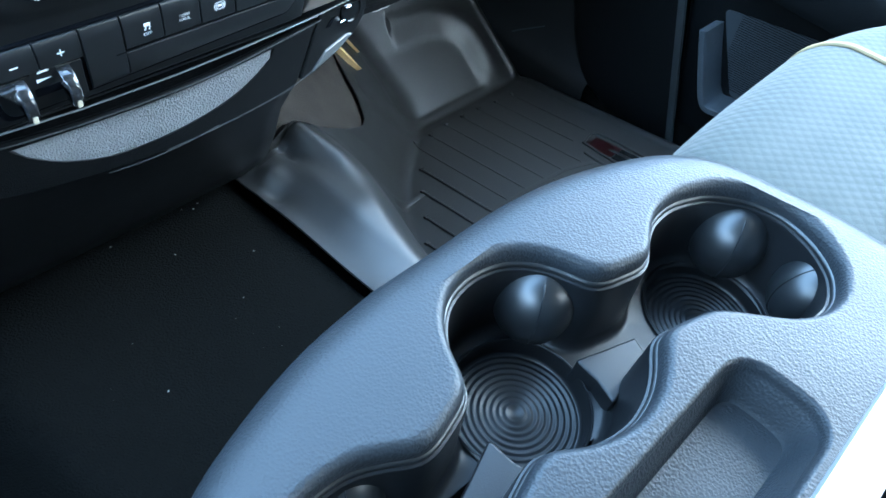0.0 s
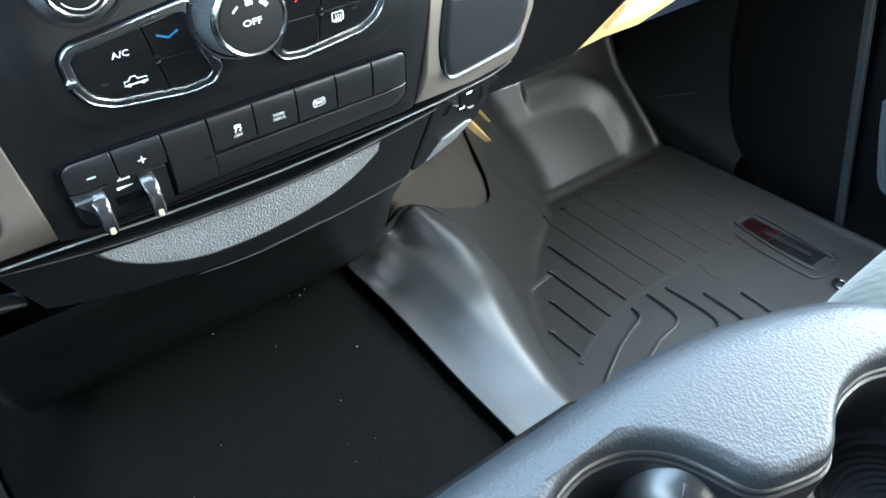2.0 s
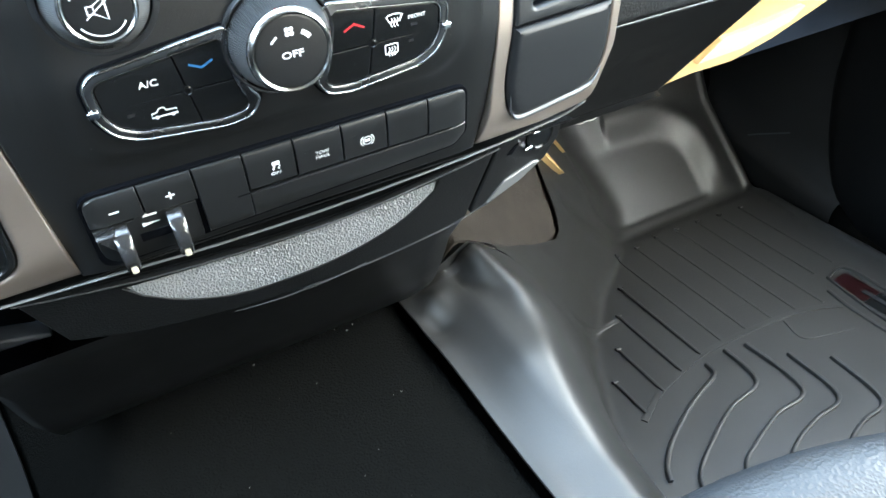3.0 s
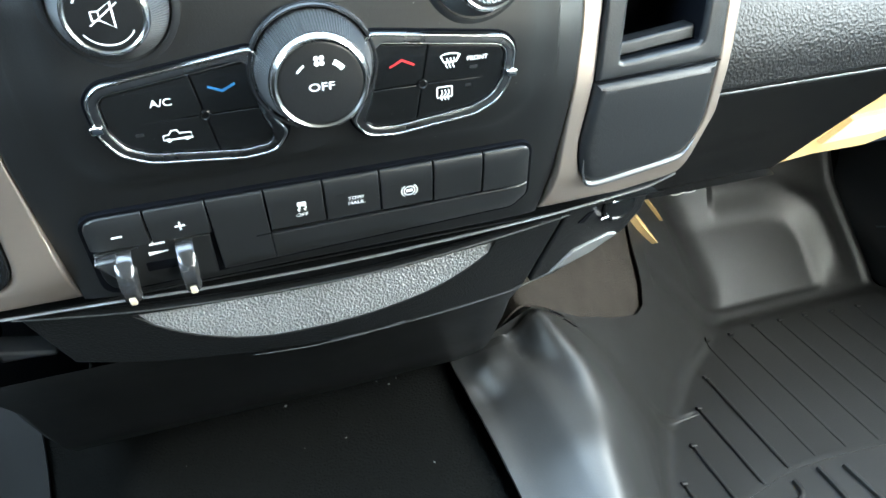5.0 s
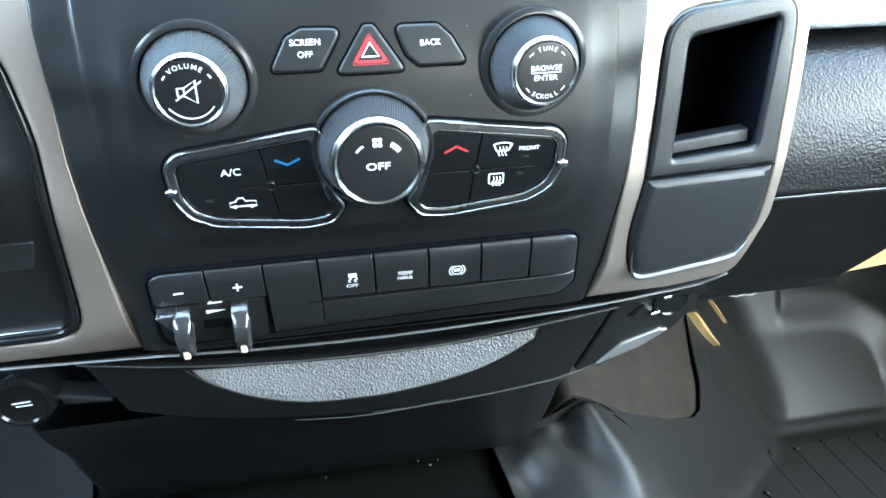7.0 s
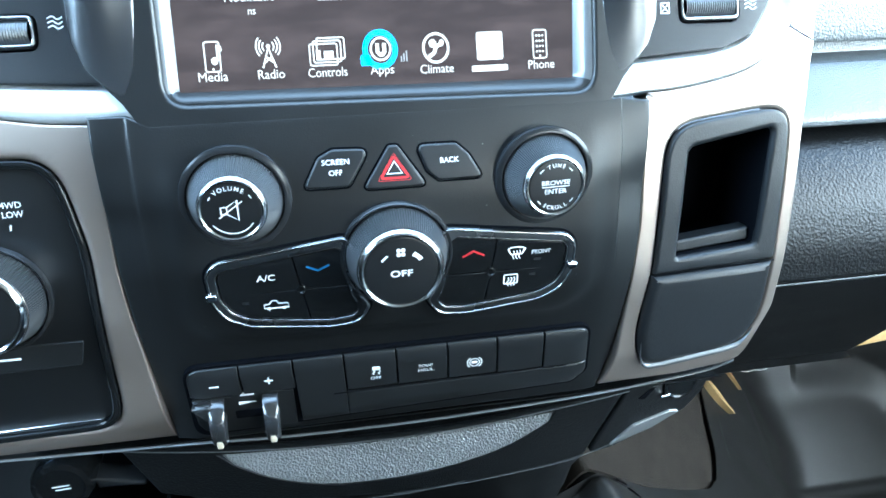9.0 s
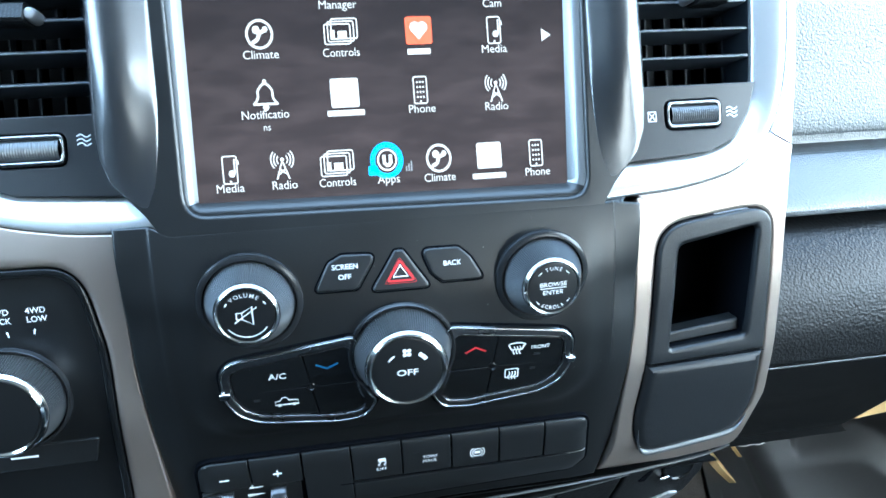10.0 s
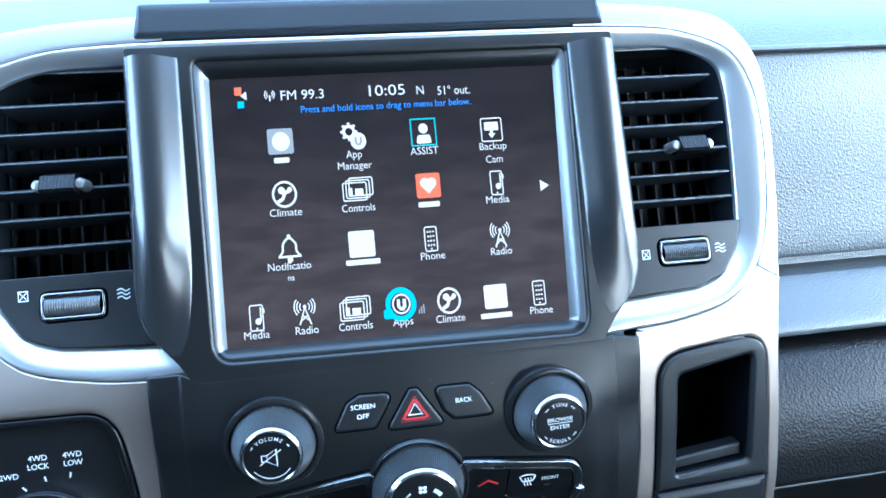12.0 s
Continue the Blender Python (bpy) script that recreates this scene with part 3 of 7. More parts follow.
# ---- centre stack: face, screen frame, pillars ----
def centre_stack():
    st = thing("center_stack", (0, 0.05, 0.48), "satin black centre stack with a framed touchscreen", "dashboard panel")
    face = [(-0.1165, 0.4815), (0.110, 0.484), (0.1165, 0.51), (0.1222, 0.585), (0.1232, 0.6482), (0.1085, 0.6500), (0.099, 0.6495), (-0.099, 0.6495), (-0.1085, 0.6535), (-0.1236, 0.6535), (-0.1225, 0.585), (-0.1195, 0.52)]
    cuts = [s * (0.004 + 0.004 * k) for s in (-1, 1) for k in range(30)] + [s * x for s in (-1, 1) for x in (0.1062, 0.1072, 0.1080, 0.1090, 0.1100)]

    def rolled(x, z, h):
        # the face rolls back towards its side edges, and drops a little below the climate panels
        qx, qz = max(0.0, abs(x) - 0.074), max(0.0, 0.570 - z)
        f = min(1.0, max(0.0, (math.hypot(qx, qz) - 0.019) / 0.008))
        h -= 0.0022 * f * f * (3 - 2 * f) * min(1.0, max(0.0, (0.642 - z) / 0.03))
        # beside the silver tips the edge of the face steps back
        a, b = (min(1.0, max(0.0, v)) for v in ((abs(x) - 0.1076) / 0.0012, (z - 0.560) / 0.05))
        h -= (0.0038 if x > 0 else 0.0004) * a * a * (3 - 2 * a) * b * b * (3 - 2 * b)
        return on_face(x, z, h - 7.0 * max(0.0, abs(x) - 0.097) ** 2 * min(1.0, max(0.0, (0.642 - z) / 0.03)))

    part("face", plate(face, -0.012, 0.0, rolled, 0.0012, step=0.003, cuts=cuts), M["face"], st, angle=40)
    # the frame runs on from the face, with a soft edge round the sunk screen
    frame_out = rounded([(-0.1020, 0.6450), (0.1020, 0.6450), (0.1085, 0.6545), (0.1155, 0.6620), (0.1215, 0.6680), (0.1248, 0.6770), (0.1240, 0.7935), (-0.1240, 0.7935), (-0.1248, 0.6770), (-0.1215, 0.6680), (-0.1155, 0.6620), (-0.1085, 0.6545)], 0.002)
    corners = [(-0.0915, 0.6535), (0.0945, 0.6505), (0.0975, 0.7865), (-0.0925, 0.7865)]
    hole = rounded(corners, [0.009, 0.009, 0.004, 0.004], 6)
    part("screen_frame", plate(frame_out, -0.034, 0.0065, on_lcd, 0.0004, [hole], step=0.0, hole_bevel=0.0022), M["face"], st)
    # sloping reveal inside the frame; the sides run round half of each corner
    inner = rounded([(-0.0865, 0.6585), (0.0868, 0.6565), (0.0915, 0.7795), (-0.0858, 0.7795)], 0.0012, 6)
    n = len(hole)
    # only the side reveals turn grey, painting the sky they reflect
    for name, mat, lab, a, b in (("reveal_bottom", "face", "", 2, 11), ("reveal_side", "reveal", "screen edge side, greyed for the sky it reflects", 11, 18), ("reveal_top", "face", "", 18, 24), ("reveal_side", "reveal", "screen edge side, greyed for the sky it reflects", 24, 30)):
        bm = bmesh.new()
        prev = None
        for j in range(7):
            f = j / 6
            row = []
            for k in range(a, b + 1):
                p, q = hole[k % n], inner[k % n]
                row.append(bm.verts.new(on_lcd(p[0] + (q[0] - p[0]) * f, p[1] + (q[1] - p[1]) * f, 0.0052 * (1 - f) + 0.0014 * math.sin(math.pi * f) - 0.0003)))
            if prev:
                for k in range(1, len(row)):
                    bm.faces.new((prev[k - 1], prev[k], row[k], row[k - 1]))
            prev = row
        part(name, bm, M[mat], st, lab)
    # half-round pillars beside the screen, running out at the foot
    for s in (-1, 1):
        bm = bmesh.new()
        prev = None
        for i in range(41):
            z = 0.6580 + (0.7880 - 0.6580) * i / 40
            k = max(0.0, min(1.0, (z - 0.658) / 0.060))
            k = k * k * (3 - 2 * k)
            xo = float(np.interp(z, [0.658, 0.662, 0.668, 0.672, 0.677, 0.690, 0.788], [0.1116, 0.1153, 0.1212, 0.1230, 0.1252, 0.1262, 0.1240]))
            xi = 0.0988 + 0.004 * (1 - k) ** 2
            hh = 0.0001 + 0.0082 * k
            row = []
            for j in range(19):
                # steep rounded outer side, soft hollow inner side
                u = (1 - math.cos(math.pi * j / 18)) / 2
                if u < 0.42:
                    f = math.sqrt(max(0.0, 1 - ((0.42 - u) / 0.42) ** 2))
                else:
                    v = (u - 0.42) / 0.58
                    f = 0.55 * (0.5 + 0.5 * math.cos(math.pi * v)) + 0.45 * math.sqrt(max(0.0, 1 - v * v))
                row.append(bm.verts.new(on_lcd(s * (xo + (xi - xo) * u), z, 0.0064 + hh * f - (0.004 if j == 0 else 0))))
            if prev:
                for j in range(1, 19):
                    bm.faces.new((prev[j - 1], prev[j], row[j], row[j - 1]))
            else:
                bm.faces.new(row)
            prev = row
        bm.faces.new(prev)
        part("pillar", bm, M["pillar"], st, "satin graphite half-round pillar", 60)
    # header under the top trim
    head = [(-0.198, 0.786), (0.198, 0.786), (0.190, 0.7985), (-0.190, 0.7985)]
    part("header", plate(head, -0.02, -0.006, on_side, 0.001, step=0), M["face"], st)
    # dark backing added behind the gaps to hold their shade
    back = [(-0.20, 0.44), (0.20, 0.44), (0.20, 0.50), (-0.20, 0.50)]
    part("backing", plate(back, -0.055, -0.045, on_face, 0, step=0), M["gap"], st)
    return st


centre_stack()


# ---- touchscreen ----
def touchscreen():
    ts = thing("touchscreen", (0, 0.07, 0.657), "lit touchscreen with rows of white app icons", "touchscreen")
    glass = [(-0.0868, 0.658), (0.0868, 0.656), (0.0918, 0.780), (-0.0862, 0.780)]
    part("display", plate(glass, -0.004, 0.0, on_lcd, 0, step=0), M["screen"], ts, "dark slate display picture, warm reflection painted in")
    W = M["px_white"]
    H = 0.0003

    def label(text, x, z, size=0.0037, mat=W, name="caption", width=None):
        part(name, words(text, x, z, size * 0.94, on_lcd, H, weight=0.0, width=width), mat, ts)

    def bar(x, z, w, hgt=0.0032, mat=W):
        part("caption", plate(block(x, z - 0.0006, w, hgt * 0.75, 0.0006), 0, H, on_lcd, 0, step=0), mat, ts, "plain bar of lit text")

    # status line
    part("status_mark", plate(block(-0.0725, 0.7737, 0.0034, 0.0036), 0, H, on_lcd, 0, step=0), M["px_orange"], ts, "small orange status mark")
    part("status_mark", plate(block(-0.0715, 0.7675, 0.0030, 0.0030), 0, H, on_lcd, 0, step=0), M["px_cyan"], ts, "small blue status mark")
    part("status_mark", plate([(-0.0715, 0.7715), (-0.0685, 0.7695), (-0.0685, 0.7735)], 0, H, on_lcd, 0, step=0), W, ts)
    bm = stroke([(-0.0572, 0.7685), (-0.0572, 0.7712)], 0.0007, on_lcd, H)
    for r in (0.0014, 0.0024):
        stroke(arc(-0.0572, 0.7715, r, -50, 50, 6), 0.0005, on_lcd, H, bm)
        stroke(arc(-0.0572, 0.7715, r, 130, 230, 6), 0.0005, on_lcd, H, bm)
    part("aerial_icon", bm, W, ts)
    label("FM 99.3", -0.0410, 0.7709, 0.0047, width=0.0215)
    label("10:05", 0.0020, 0.7711, 0.0054, width=0.0186)
    label("N", 0.0192, 0.7704, 0.0044)
    label("51\u00b0 out.", 0.0368, 0.7698, 0.0044, width=0.0170)
    label("Press and hold icons to drag to menu bar below.", 0.0015, 0.7634, 0.0034, M["px_blue"], width=0.0875)

    def tower(x, z, s=1.0):
        bm = stroke([(x - 0.0028 * s, z - 0.0055 * s), (x, z + 0.0022 * s), (x + 0.0028 * s, z - 0.0055 * s)], 0.0008, on_lcd, H)
        stroke([(x - 0.0022 * s, z - 0.0038 * s), (x + 0.0013 * s, z - 0.0012 * s)], 0.0006, on_lcd, H, bm)
        stroke([(x + 0.0022 * s, z - 0.0038 * s), (x - 0.0013 * s, z - 0.0012 * s)], 0.0006, on_lcd, H, bm)
        disc(x, z + 0.0026 * s, 0.0009 * s, on_lcd, H, bm, 10)
        for r in (0.0024, 0.0038, 0.0051):
            for a in (0, 180):
                stroke(arc(x, z + 0.0026 * s, r * s, a - 42, a + 42, 6), 0.0006, on_lcd, H, bm)
        part("radio_icon", bm, W, ts, "white radio mast icon")

    def phone(x, z, s=1.0, keys=True):
        bm = stroke(block(x, z, 0.0062 * s, 0.0112 * s, 0.001), 0.0006, on_lcd, H, closed=True)
        if keys:
            for i in range(3):
                for j in range(4):
                    disc(x + (i - 1) * 0.0014 * s, z + (1.6 - j) * 0.0021 * s, 0.0005 * s, on_lcd, H, bm, 8)
        disc(x, z - 0.0047 * s, 0.0005, on_lcd, H, bm, 8)
        if not keys:
            disc(x + 0.0008, z - 0.0016, 0.0015, on_lcd, H, bm, 12)
            stroke([(x + 0.0021, z - 0.0016), (x + 0.0021, z + 0.0045), (x + 0.0036, z + 0.0036), (x + 0.0038, z + 0.002)], 0.0007, on_lcd, H, bm)
        part("phone_icon" if keys else "media_icon", bm, W, ts, "white phone icon" if keys else "white phone icon with a music note")

    def climate(x, z):
        bm = stroke(arc(x, z, 0.0056, 0, 345, 28), 0.0011, on_lcd, H, closed=True)
        stroke(smooth_line([(x - 0.0035, z - 0.0034), (x - 0.001, z - 0.002), (x + 0.0002, z + 0.0004), (x + 0.0030, z + 0.0016)]), 0.0016, on_lcd, H, bm)
        disc(x - 0.0014, z + 0.0018, 0.0017, on_lcd, H, bm, 14)
        disc(x + 0.0026, z + 0.0020, 0.0012, on_lcd, H, bm, 14)
        part("climate_icon", bm, W, ts, "white round climate icon")

    def controls(x, z):
        bm = bmesh.new()
        for k in range(3):
            stroke(block(x - 0.0012 + 0.0016 * k, z - 0.0008 + 0.0011 * k, 0.0118, 0.0082, 0.001), 0.0006, on_lcd, H, bm, closed=True)
        plate(block(x - 0.0034, z - 0.0010, 0.0020, 0.0038), 0, H, on_lcd, 0, step=0, bm=bm)
        plate(block(x + 0.0010, z - 0.0010, 0.0042, 0.0030), 0, H, on_lcd, 0, step=0, bm=bm)
        part("controls_icon", bm, W, ts, "white stacked cards icon")

    def square(x, z, w, mat, lab):
        return part("app_icon", plate(block(x, z, w, w * 0.93, 0.0012), 0, H, on_lcd, 0, step=0), mat, ts, lab)

    cx = (-0.0537, -0.0176, 0.0189, 0.0550)
    # first row
    square(cx[0], 0.7498, 0.0126, M["px_grey"], "grey square app icon")
    part("icon_mark", disc(cx[0] + 0.0003, 0.7496, 0.0044, on_lcd, 2 * H), W, ts)
    bar(cx[0], 0.7417, 0.0075)
    bm = stroke(arc(cx[1] - 0.0017, 0.7524, 0.0026, 0, 345, 20), 0.0015, on_lcd, H, closed=True)
    for k in range(8):
        a = radians(45 * k)
        stroke([(cx[1] - 0.0017 + r * math.cos(a), 0.7524 + r * math.sin(a)) for r in (0.003, 0.0043)], 0.0012, on_lcd, H, bm)
    part("gear_icon", bm, W, ts, "white gear icon")
    part("app_icon", disc(cx[1] + 0.0027, 0.7478, 0.0040, on_lcd, 2 * H), W, ts, "white round app icon")
    part("icon_mark", stroke([(cx[1] + 0.0014, 0.7497), (cx[1] + 0.0014, 0.7472), (cx[1] + 0.0021, 0.7462), (cx[1] + 0.0034, 0.7462), (cx[1] + 0.0040, 0.7472), (cx[1] + 0.0040, 0.7497)], 0.0010, on_lcd, 3 * H), M["px_dark"], ts)
    label("App", cx[1], 0.7413)
    label("Manager", cx[1], 0.7361, width=0.0172)
    part("app_icon", stroke(block(cx[2], 0.7503, 0.0128, 0.0125), 0.0007, on_lcd, H, closed=True), M["px_teal"], ts, "teal outlined square app icon")
    bm = disc(cx[2], 0.7520, 0.0024, on_lcd, H)
    plate(rounded([(cx[2] - 0.0040, 0.7449), (cx[2] + 0.0040, 0.7449), (cx[2] + 0.0032, 0.7490), (cx[2] - 0.0032, 0.7490)], 0.001), 0, H, on_lcd, 0, step=0, bm=bm)
    part("icon_mark", bm, W, ts, "plain white round and block shapes")
    label("ASSIST", cx[2] - 0.0003, 0.7415, 0.0038, width=0.0146)
    bm = stroke(block(cx[3], 0.7496, 0.0110, 0.0110, 0.001), 0.0006, on_lcd, H, closed=True)
    plate(block(cx[3], 0.7513, 0.0074, 0.0040, 0.0006), 0, H, on_lcd, 0, step=0, bm=bm)
    plate([(cx[3] - 0.0007, 0.7496), (cx[3] - 0.0007, 0.7478), (cx[3] - 0.0020, 0.7478), (cx[3], 0.7456), (cx[3] + 0.0020, 0.7478), (cx[3] + 0.0007, 0.7478), (cx[3] + 0.0007, 0.7496)], 0, H, on_lcd, 0, step=0, bm=bm)
    part("camera_icon", bm, W, ts, "white camera icon with a downward arrow")
    label("Backup", cx[3], 0.7412, width=0.0145)
    label("Cam", cx[3], 0.7355)
    # second row
    climate(cx[0], 0.7255)
    label("Climate", cx[0], 0.7173, width=0.0158)
    controls(cx[1], 0.7253)
    label("Controls", cx[1], 0.7170, width=0.0168)
    square(cx[2], 0.7250, 0.0124, M["px_orange"], "orange square app icon")
    bm = disc(cx[2] - 0.0018, 0.7262, 0.0024, on_lcd, 2 * H, n=16)
    disc(cx[2] + 0.0018, 0.7262, 0.0024, on_lcd, 2 * H, bm, 16)
    plate([(cx[2] - 0.0040, 0.7253), (cx[2], 0.7211), (cx[2] + 0.0040, 0.7253)], 0, 2 * H, on_lcd, 0, step=0, bm=bm)
    part("icon_mark", bm, W, ts)
    bar(cx[2] - 0.0004, 0.7168, 0.0110)
    phone(cx[3], 0.7240, keys=False)
    label("Media", cx[3] - 0.0003, 0.7162, width=0.0122)
    part("arrow_icon", plate([(0.0784, 0.7186), (0.0830, 0.7212), (0.0784, 0.7240)], 0, H, on_lcd, 0, step=0), W, ts)
    # third row
    x, z = cx[0] + 0.0003, 0.7008
    bm = stroke(smooth_line([(x - 0.0052, z - 0.0036), (x - 0.0034, z - 0.0012), (x - 0.0030, z + 0.0022), (x, z + 0.0048), (x + 0.0030, z + 0.0022), (x + 0.0034, z - 0.0012), (x + 0.0052, z - 0.0036)]), 0.0010, on_lcd, H)
    stroke([(x - 0.0056, z - 0.0036), (x + 0.0056, z - 0.0036)], 0.0010, on_lcd, H, bm)
    disc(x, z + 0.0056, 0.0009, on_lcd, H, bm, 10)
    disc(x, z - 0.0050, 0.0014, on_lcd, H, bm, 10)
    part("bell_icon", bm, W, ts, "white bell icon")
    label("Notificatio", cx[0] - 0.0003, 0.6930, width=0.0210)
    label("ns", cx[0], 0.6873, 0.0030)
    square(cx[1], 0.7003, 0.0130, W, "white square app icon")
    bar(cx[1], 0.6926, 0.0172)
    phone(0.0177, 0.7000)
    label("Phone", 0.0180, 0.6922, width=0.0126)
    tower(0.0542, 0.6990)
    label("Radio", 0.0540, 0.6917, width=0.0112)
    # menu bar
    phone(-0.0718, 0.6712, keys=False)
    label("Media", -0.0722, 0.6637, width=0.0122)
    tower(-0.0484, 0.6716)
    label("Radio", -0.0480, 0.6637, width=0.0112)
    controls(-0.0240, 0.6710)
    label("Controls", -0.0240, 0.6634, width=0.0168)
    part("glow_ring", stroke(arc(-0.0006, 0.6712, 0.0066, 0, 350, 36), 0.0024, on_lcd, H, closed=True), M["px_cyan"], ts, "glowing blue ring")
    part("glow_ring", plate(block(-0.0072, 0.6672, 0.0046, 0.0042, 0.001), 0, H, on_lcd, 0, step=0), M["px_cyan"], ts)
    bm = stroke(arc(-0.0004, 0.6714, 0.0043, 0, 350, 30), 0.0009, on_lcd, H, closed=True)
    stroke([(-0.0018, 0.6736), (-0.0018, 0.6702), (-0.0008, 0.6692), (0.0004, 0.6692), (0.0012, 0.6702), (0.0012, 0.6736)], 0.0016, on_lcd, H, bm)
    part("app_icon", bm, W, ts)
    bm = bmesh.new()
    for k in range(3):
        plate(block(0.0085 + 0.0012 * k, 0.6672 + 0.0005 * k, 0.0006, 0.0022 + 0.001 * k), 0, H, on_lcd, 0, step=0, bm=bm)
    part("signal_bars", bm, M["px_grey"], ts)
    label("Apps", -0.0003, 0.6628, width=0.0104)
    climate(0.0241, 0.6708)
    label("Climate", 0.0241, 0.6627, width=0.0150)
    square(0.0486, 0.6707, 0.0120, W, "white square app icon")
    bar(0.0482, 0.6625, 0.0165)
    phone(0.0718, 0.6705)
    label("Phone", 0.0722, 0.6624, width=0.0122)
    return ts


touchscreen()


# ---- knobs ----
def on_disc(origin, axis):
    """Places (x, z) of a dial's own plane into the world."""
    axis = Vector(axis).normalized()
    side = Vector((1, 0, 0))
    side = (side - axis * side.dot(axis)).normalized()
    up = axis.cross(side)
    if up.z < 0:
        up = -up

    def on(x, z, h=0.0):
        return Vector(origin) + side * x + up * z + axis * h

    return on


def axis_at(on, x, z):
    a, b = on(x, z, 0), on(x, z, 0.01)
    return (b - a).normalized()


def dial(name, x, z, r0, r1, tall, label, category, on=on_face, sink=0.0, ax=None, metal="ring_chrome", flange=1.06):
    ax = Vector(ax).normalized() if ax else axis_at(on, x, z)
    o = on(x, z, sink)
    k = thing(name, o, label, category)
    part("collar", turned([(r0 * 0.90, -0.004), (r0 * (flange - 0.03), -0.002), (r0 * flange, 0.0008), (r0 * (flange - 0.02), 0.0021), (r0 * (0.3 * flange + 0.7), 0.0029), (r0 * 0.985, 0.0028), (r0 * 0.955, 0.0012)], o, ax, 72), M["collar"], k, "glossy black collar")
    part("grip", turned([(r0 * 0.945, 0.000), (r0 * 0.945, 0.0018), (r0 * 0.93, 0.003), (r1 * 1.14, tall * 0.80), (r1 * 1.10, tall * 0.86), (r1 * 1.06, tall * 0.88)], o, ax, 240, flute=0.0006, fluted=(2, 3)), M["knob"], k, "finely ribbed dark grip")
    part("ring", turned([(r1 * 1.12, tall * 0.82), (r1 * 1.14, tall * 0.88), (r1 * 1.12, tall * 0.94), (r1 * 1.07, tall * 1.0), (r1 * 1.02, tall * 1.03), (r1 * 0.97, tall * 1.0), (r1 * 0.95, tall * 0.95)], o, ax, 72), M[metal], k, "polished chrome ring")
    part("cap", turned([(r1 * 0.965, tall * 0.94), (r1 * 0.95, tall * 0.985), (r1 * 0.9, tall * 1.0), (0, tall * 1.012)], o, ax, 64), M["face"], k, "satin black cap")
    return k, on_disc(o + ax * tall * 1.02, ax)


def knobs():
    def lean(x, to):
        # each knob stands straight out of the sloping face
        base = on_face(x, 0.6192, -0.001)
        d = on_face(to, 0.6174, 0.0135) - base
        return d, d.length

    d, tall = lean(-0.0677, -0.0682)
    k, on = dial("volume_knob", -0.0677, 0.6192, 0.0212, 0.0127, tall, "ribbed volume knob with chrome ring and speaker mark", "knob", sink=-0.001, ax=d, flange=1.13)
    chars = "VOLUME"
    for i, ch in enumerate(chars):
        a = (126, 111.5, 98, 86, 71, 57)[i]
        part("print", words(ch, 0.0098 * math.cos(radians(a)), 0.0098 * math.sin(radians(a)), 0.0019, on, turn=a - 90), M["white"], k)
    bm = stroke(arc(0, 0, 0.0100, 140, 150, 3), 0.0006, on)
    stroke(arc(0, 0, 0.0100, 30, 40, 3), 0.0006, on, bm=bm)
    stroke(arc(0, 0, 0.0100, 215, 325, 14), 0.0005, on, bm=bm)
    stroke([(-0.0042, -0.0014), (-0.0042, 0.0016), (-0.0018, 0.0016), (0.0026, 0.0044), (0.0026, -0.0042), (-0.0018, -0.0014)], 0.0005, on, bm=bm, closed=True)
    stroke([(-0.0018, 0.0016), (-0.0018, -0.0014)], 0.0004, on, bm=bm)
    stroke([(-0.0052, -0.0030), (0.0048, 0.0040)], 0.0005, on, bm=bm)
    part("print", bm, M["white"], k)
    d, tall = lean(0.0692, 0.0698)
    k, on = dial("tune_knob", 0.0692, 0.6192, 0.0208, 0.0127, tall + 0.001, "ribbed tuning knob with chrome ring and browse print", "knob", sink=-0.001, ax=d, flange=1.13)
    part("print", words("BROWSE", 0, 0.0020, 0.0021, on, width=0.0130), M["white"], k)
    part("print", words("ENTER", 0, -0.0019, 0.0021, on, width=0.0100), M["white"], k)
    for i, ch in enumerate("TUNE"):
        a = 110 - i * 13.5
        part("print", words(ch, 0.0098 * math.cos(radians(a)), 0.0098 * math.sin(radians(a)), 0.0018, on, turn=a - 90), M["white"], k)
    for i, ch in enumerate("SCROLL"):
        a = 239 + i * 12.0
        part("print", words(ch, 0.0096 * math.cos(radians(a)), 0.0096 * math.sin(radians(a)), 0.0018, on, turn=a + 90), M["white"], k)
    bm = stroke([(-0.0064, 0.0001), (0.0064, 0.0001)], 0.0004, on)
    for a in (125, 42, 215, 312):
        stroke(arc(0, 0, 0.0100, a, a + 13, 4), 0.0004, on, bm=bm)
    part("print", bm, M["white"], k)
    k, on = dial("fan_knob", 0.0000, 0.5882, 0.0247, 0.0170, 0.0185, "large ribbed fan knob with chrome ring marked off", "knob", ax=(0, -1, 0.14))
    part("print", words("OFF", 0, -0.0006, 0.0030, on, width=0.0098), M["white"], k)
    bm = stroke(arc(0, -0.001, 0.0108, 122, 142, 5), 0.0009, on)
    stroke(arc(0, -0.001, 0.0108, 36, 60, 5), 0.0021, on, bm=bm)
    for a in (45, 135, 225, 315):
        disc(0.0014 * math.cos(radians(a)), 0.0094 + 0.0014 * math.sin(radians(a)), 0.0010, on, 0.0005, bm, 10)
    part("print", bm, M["white"], k)


knobs()


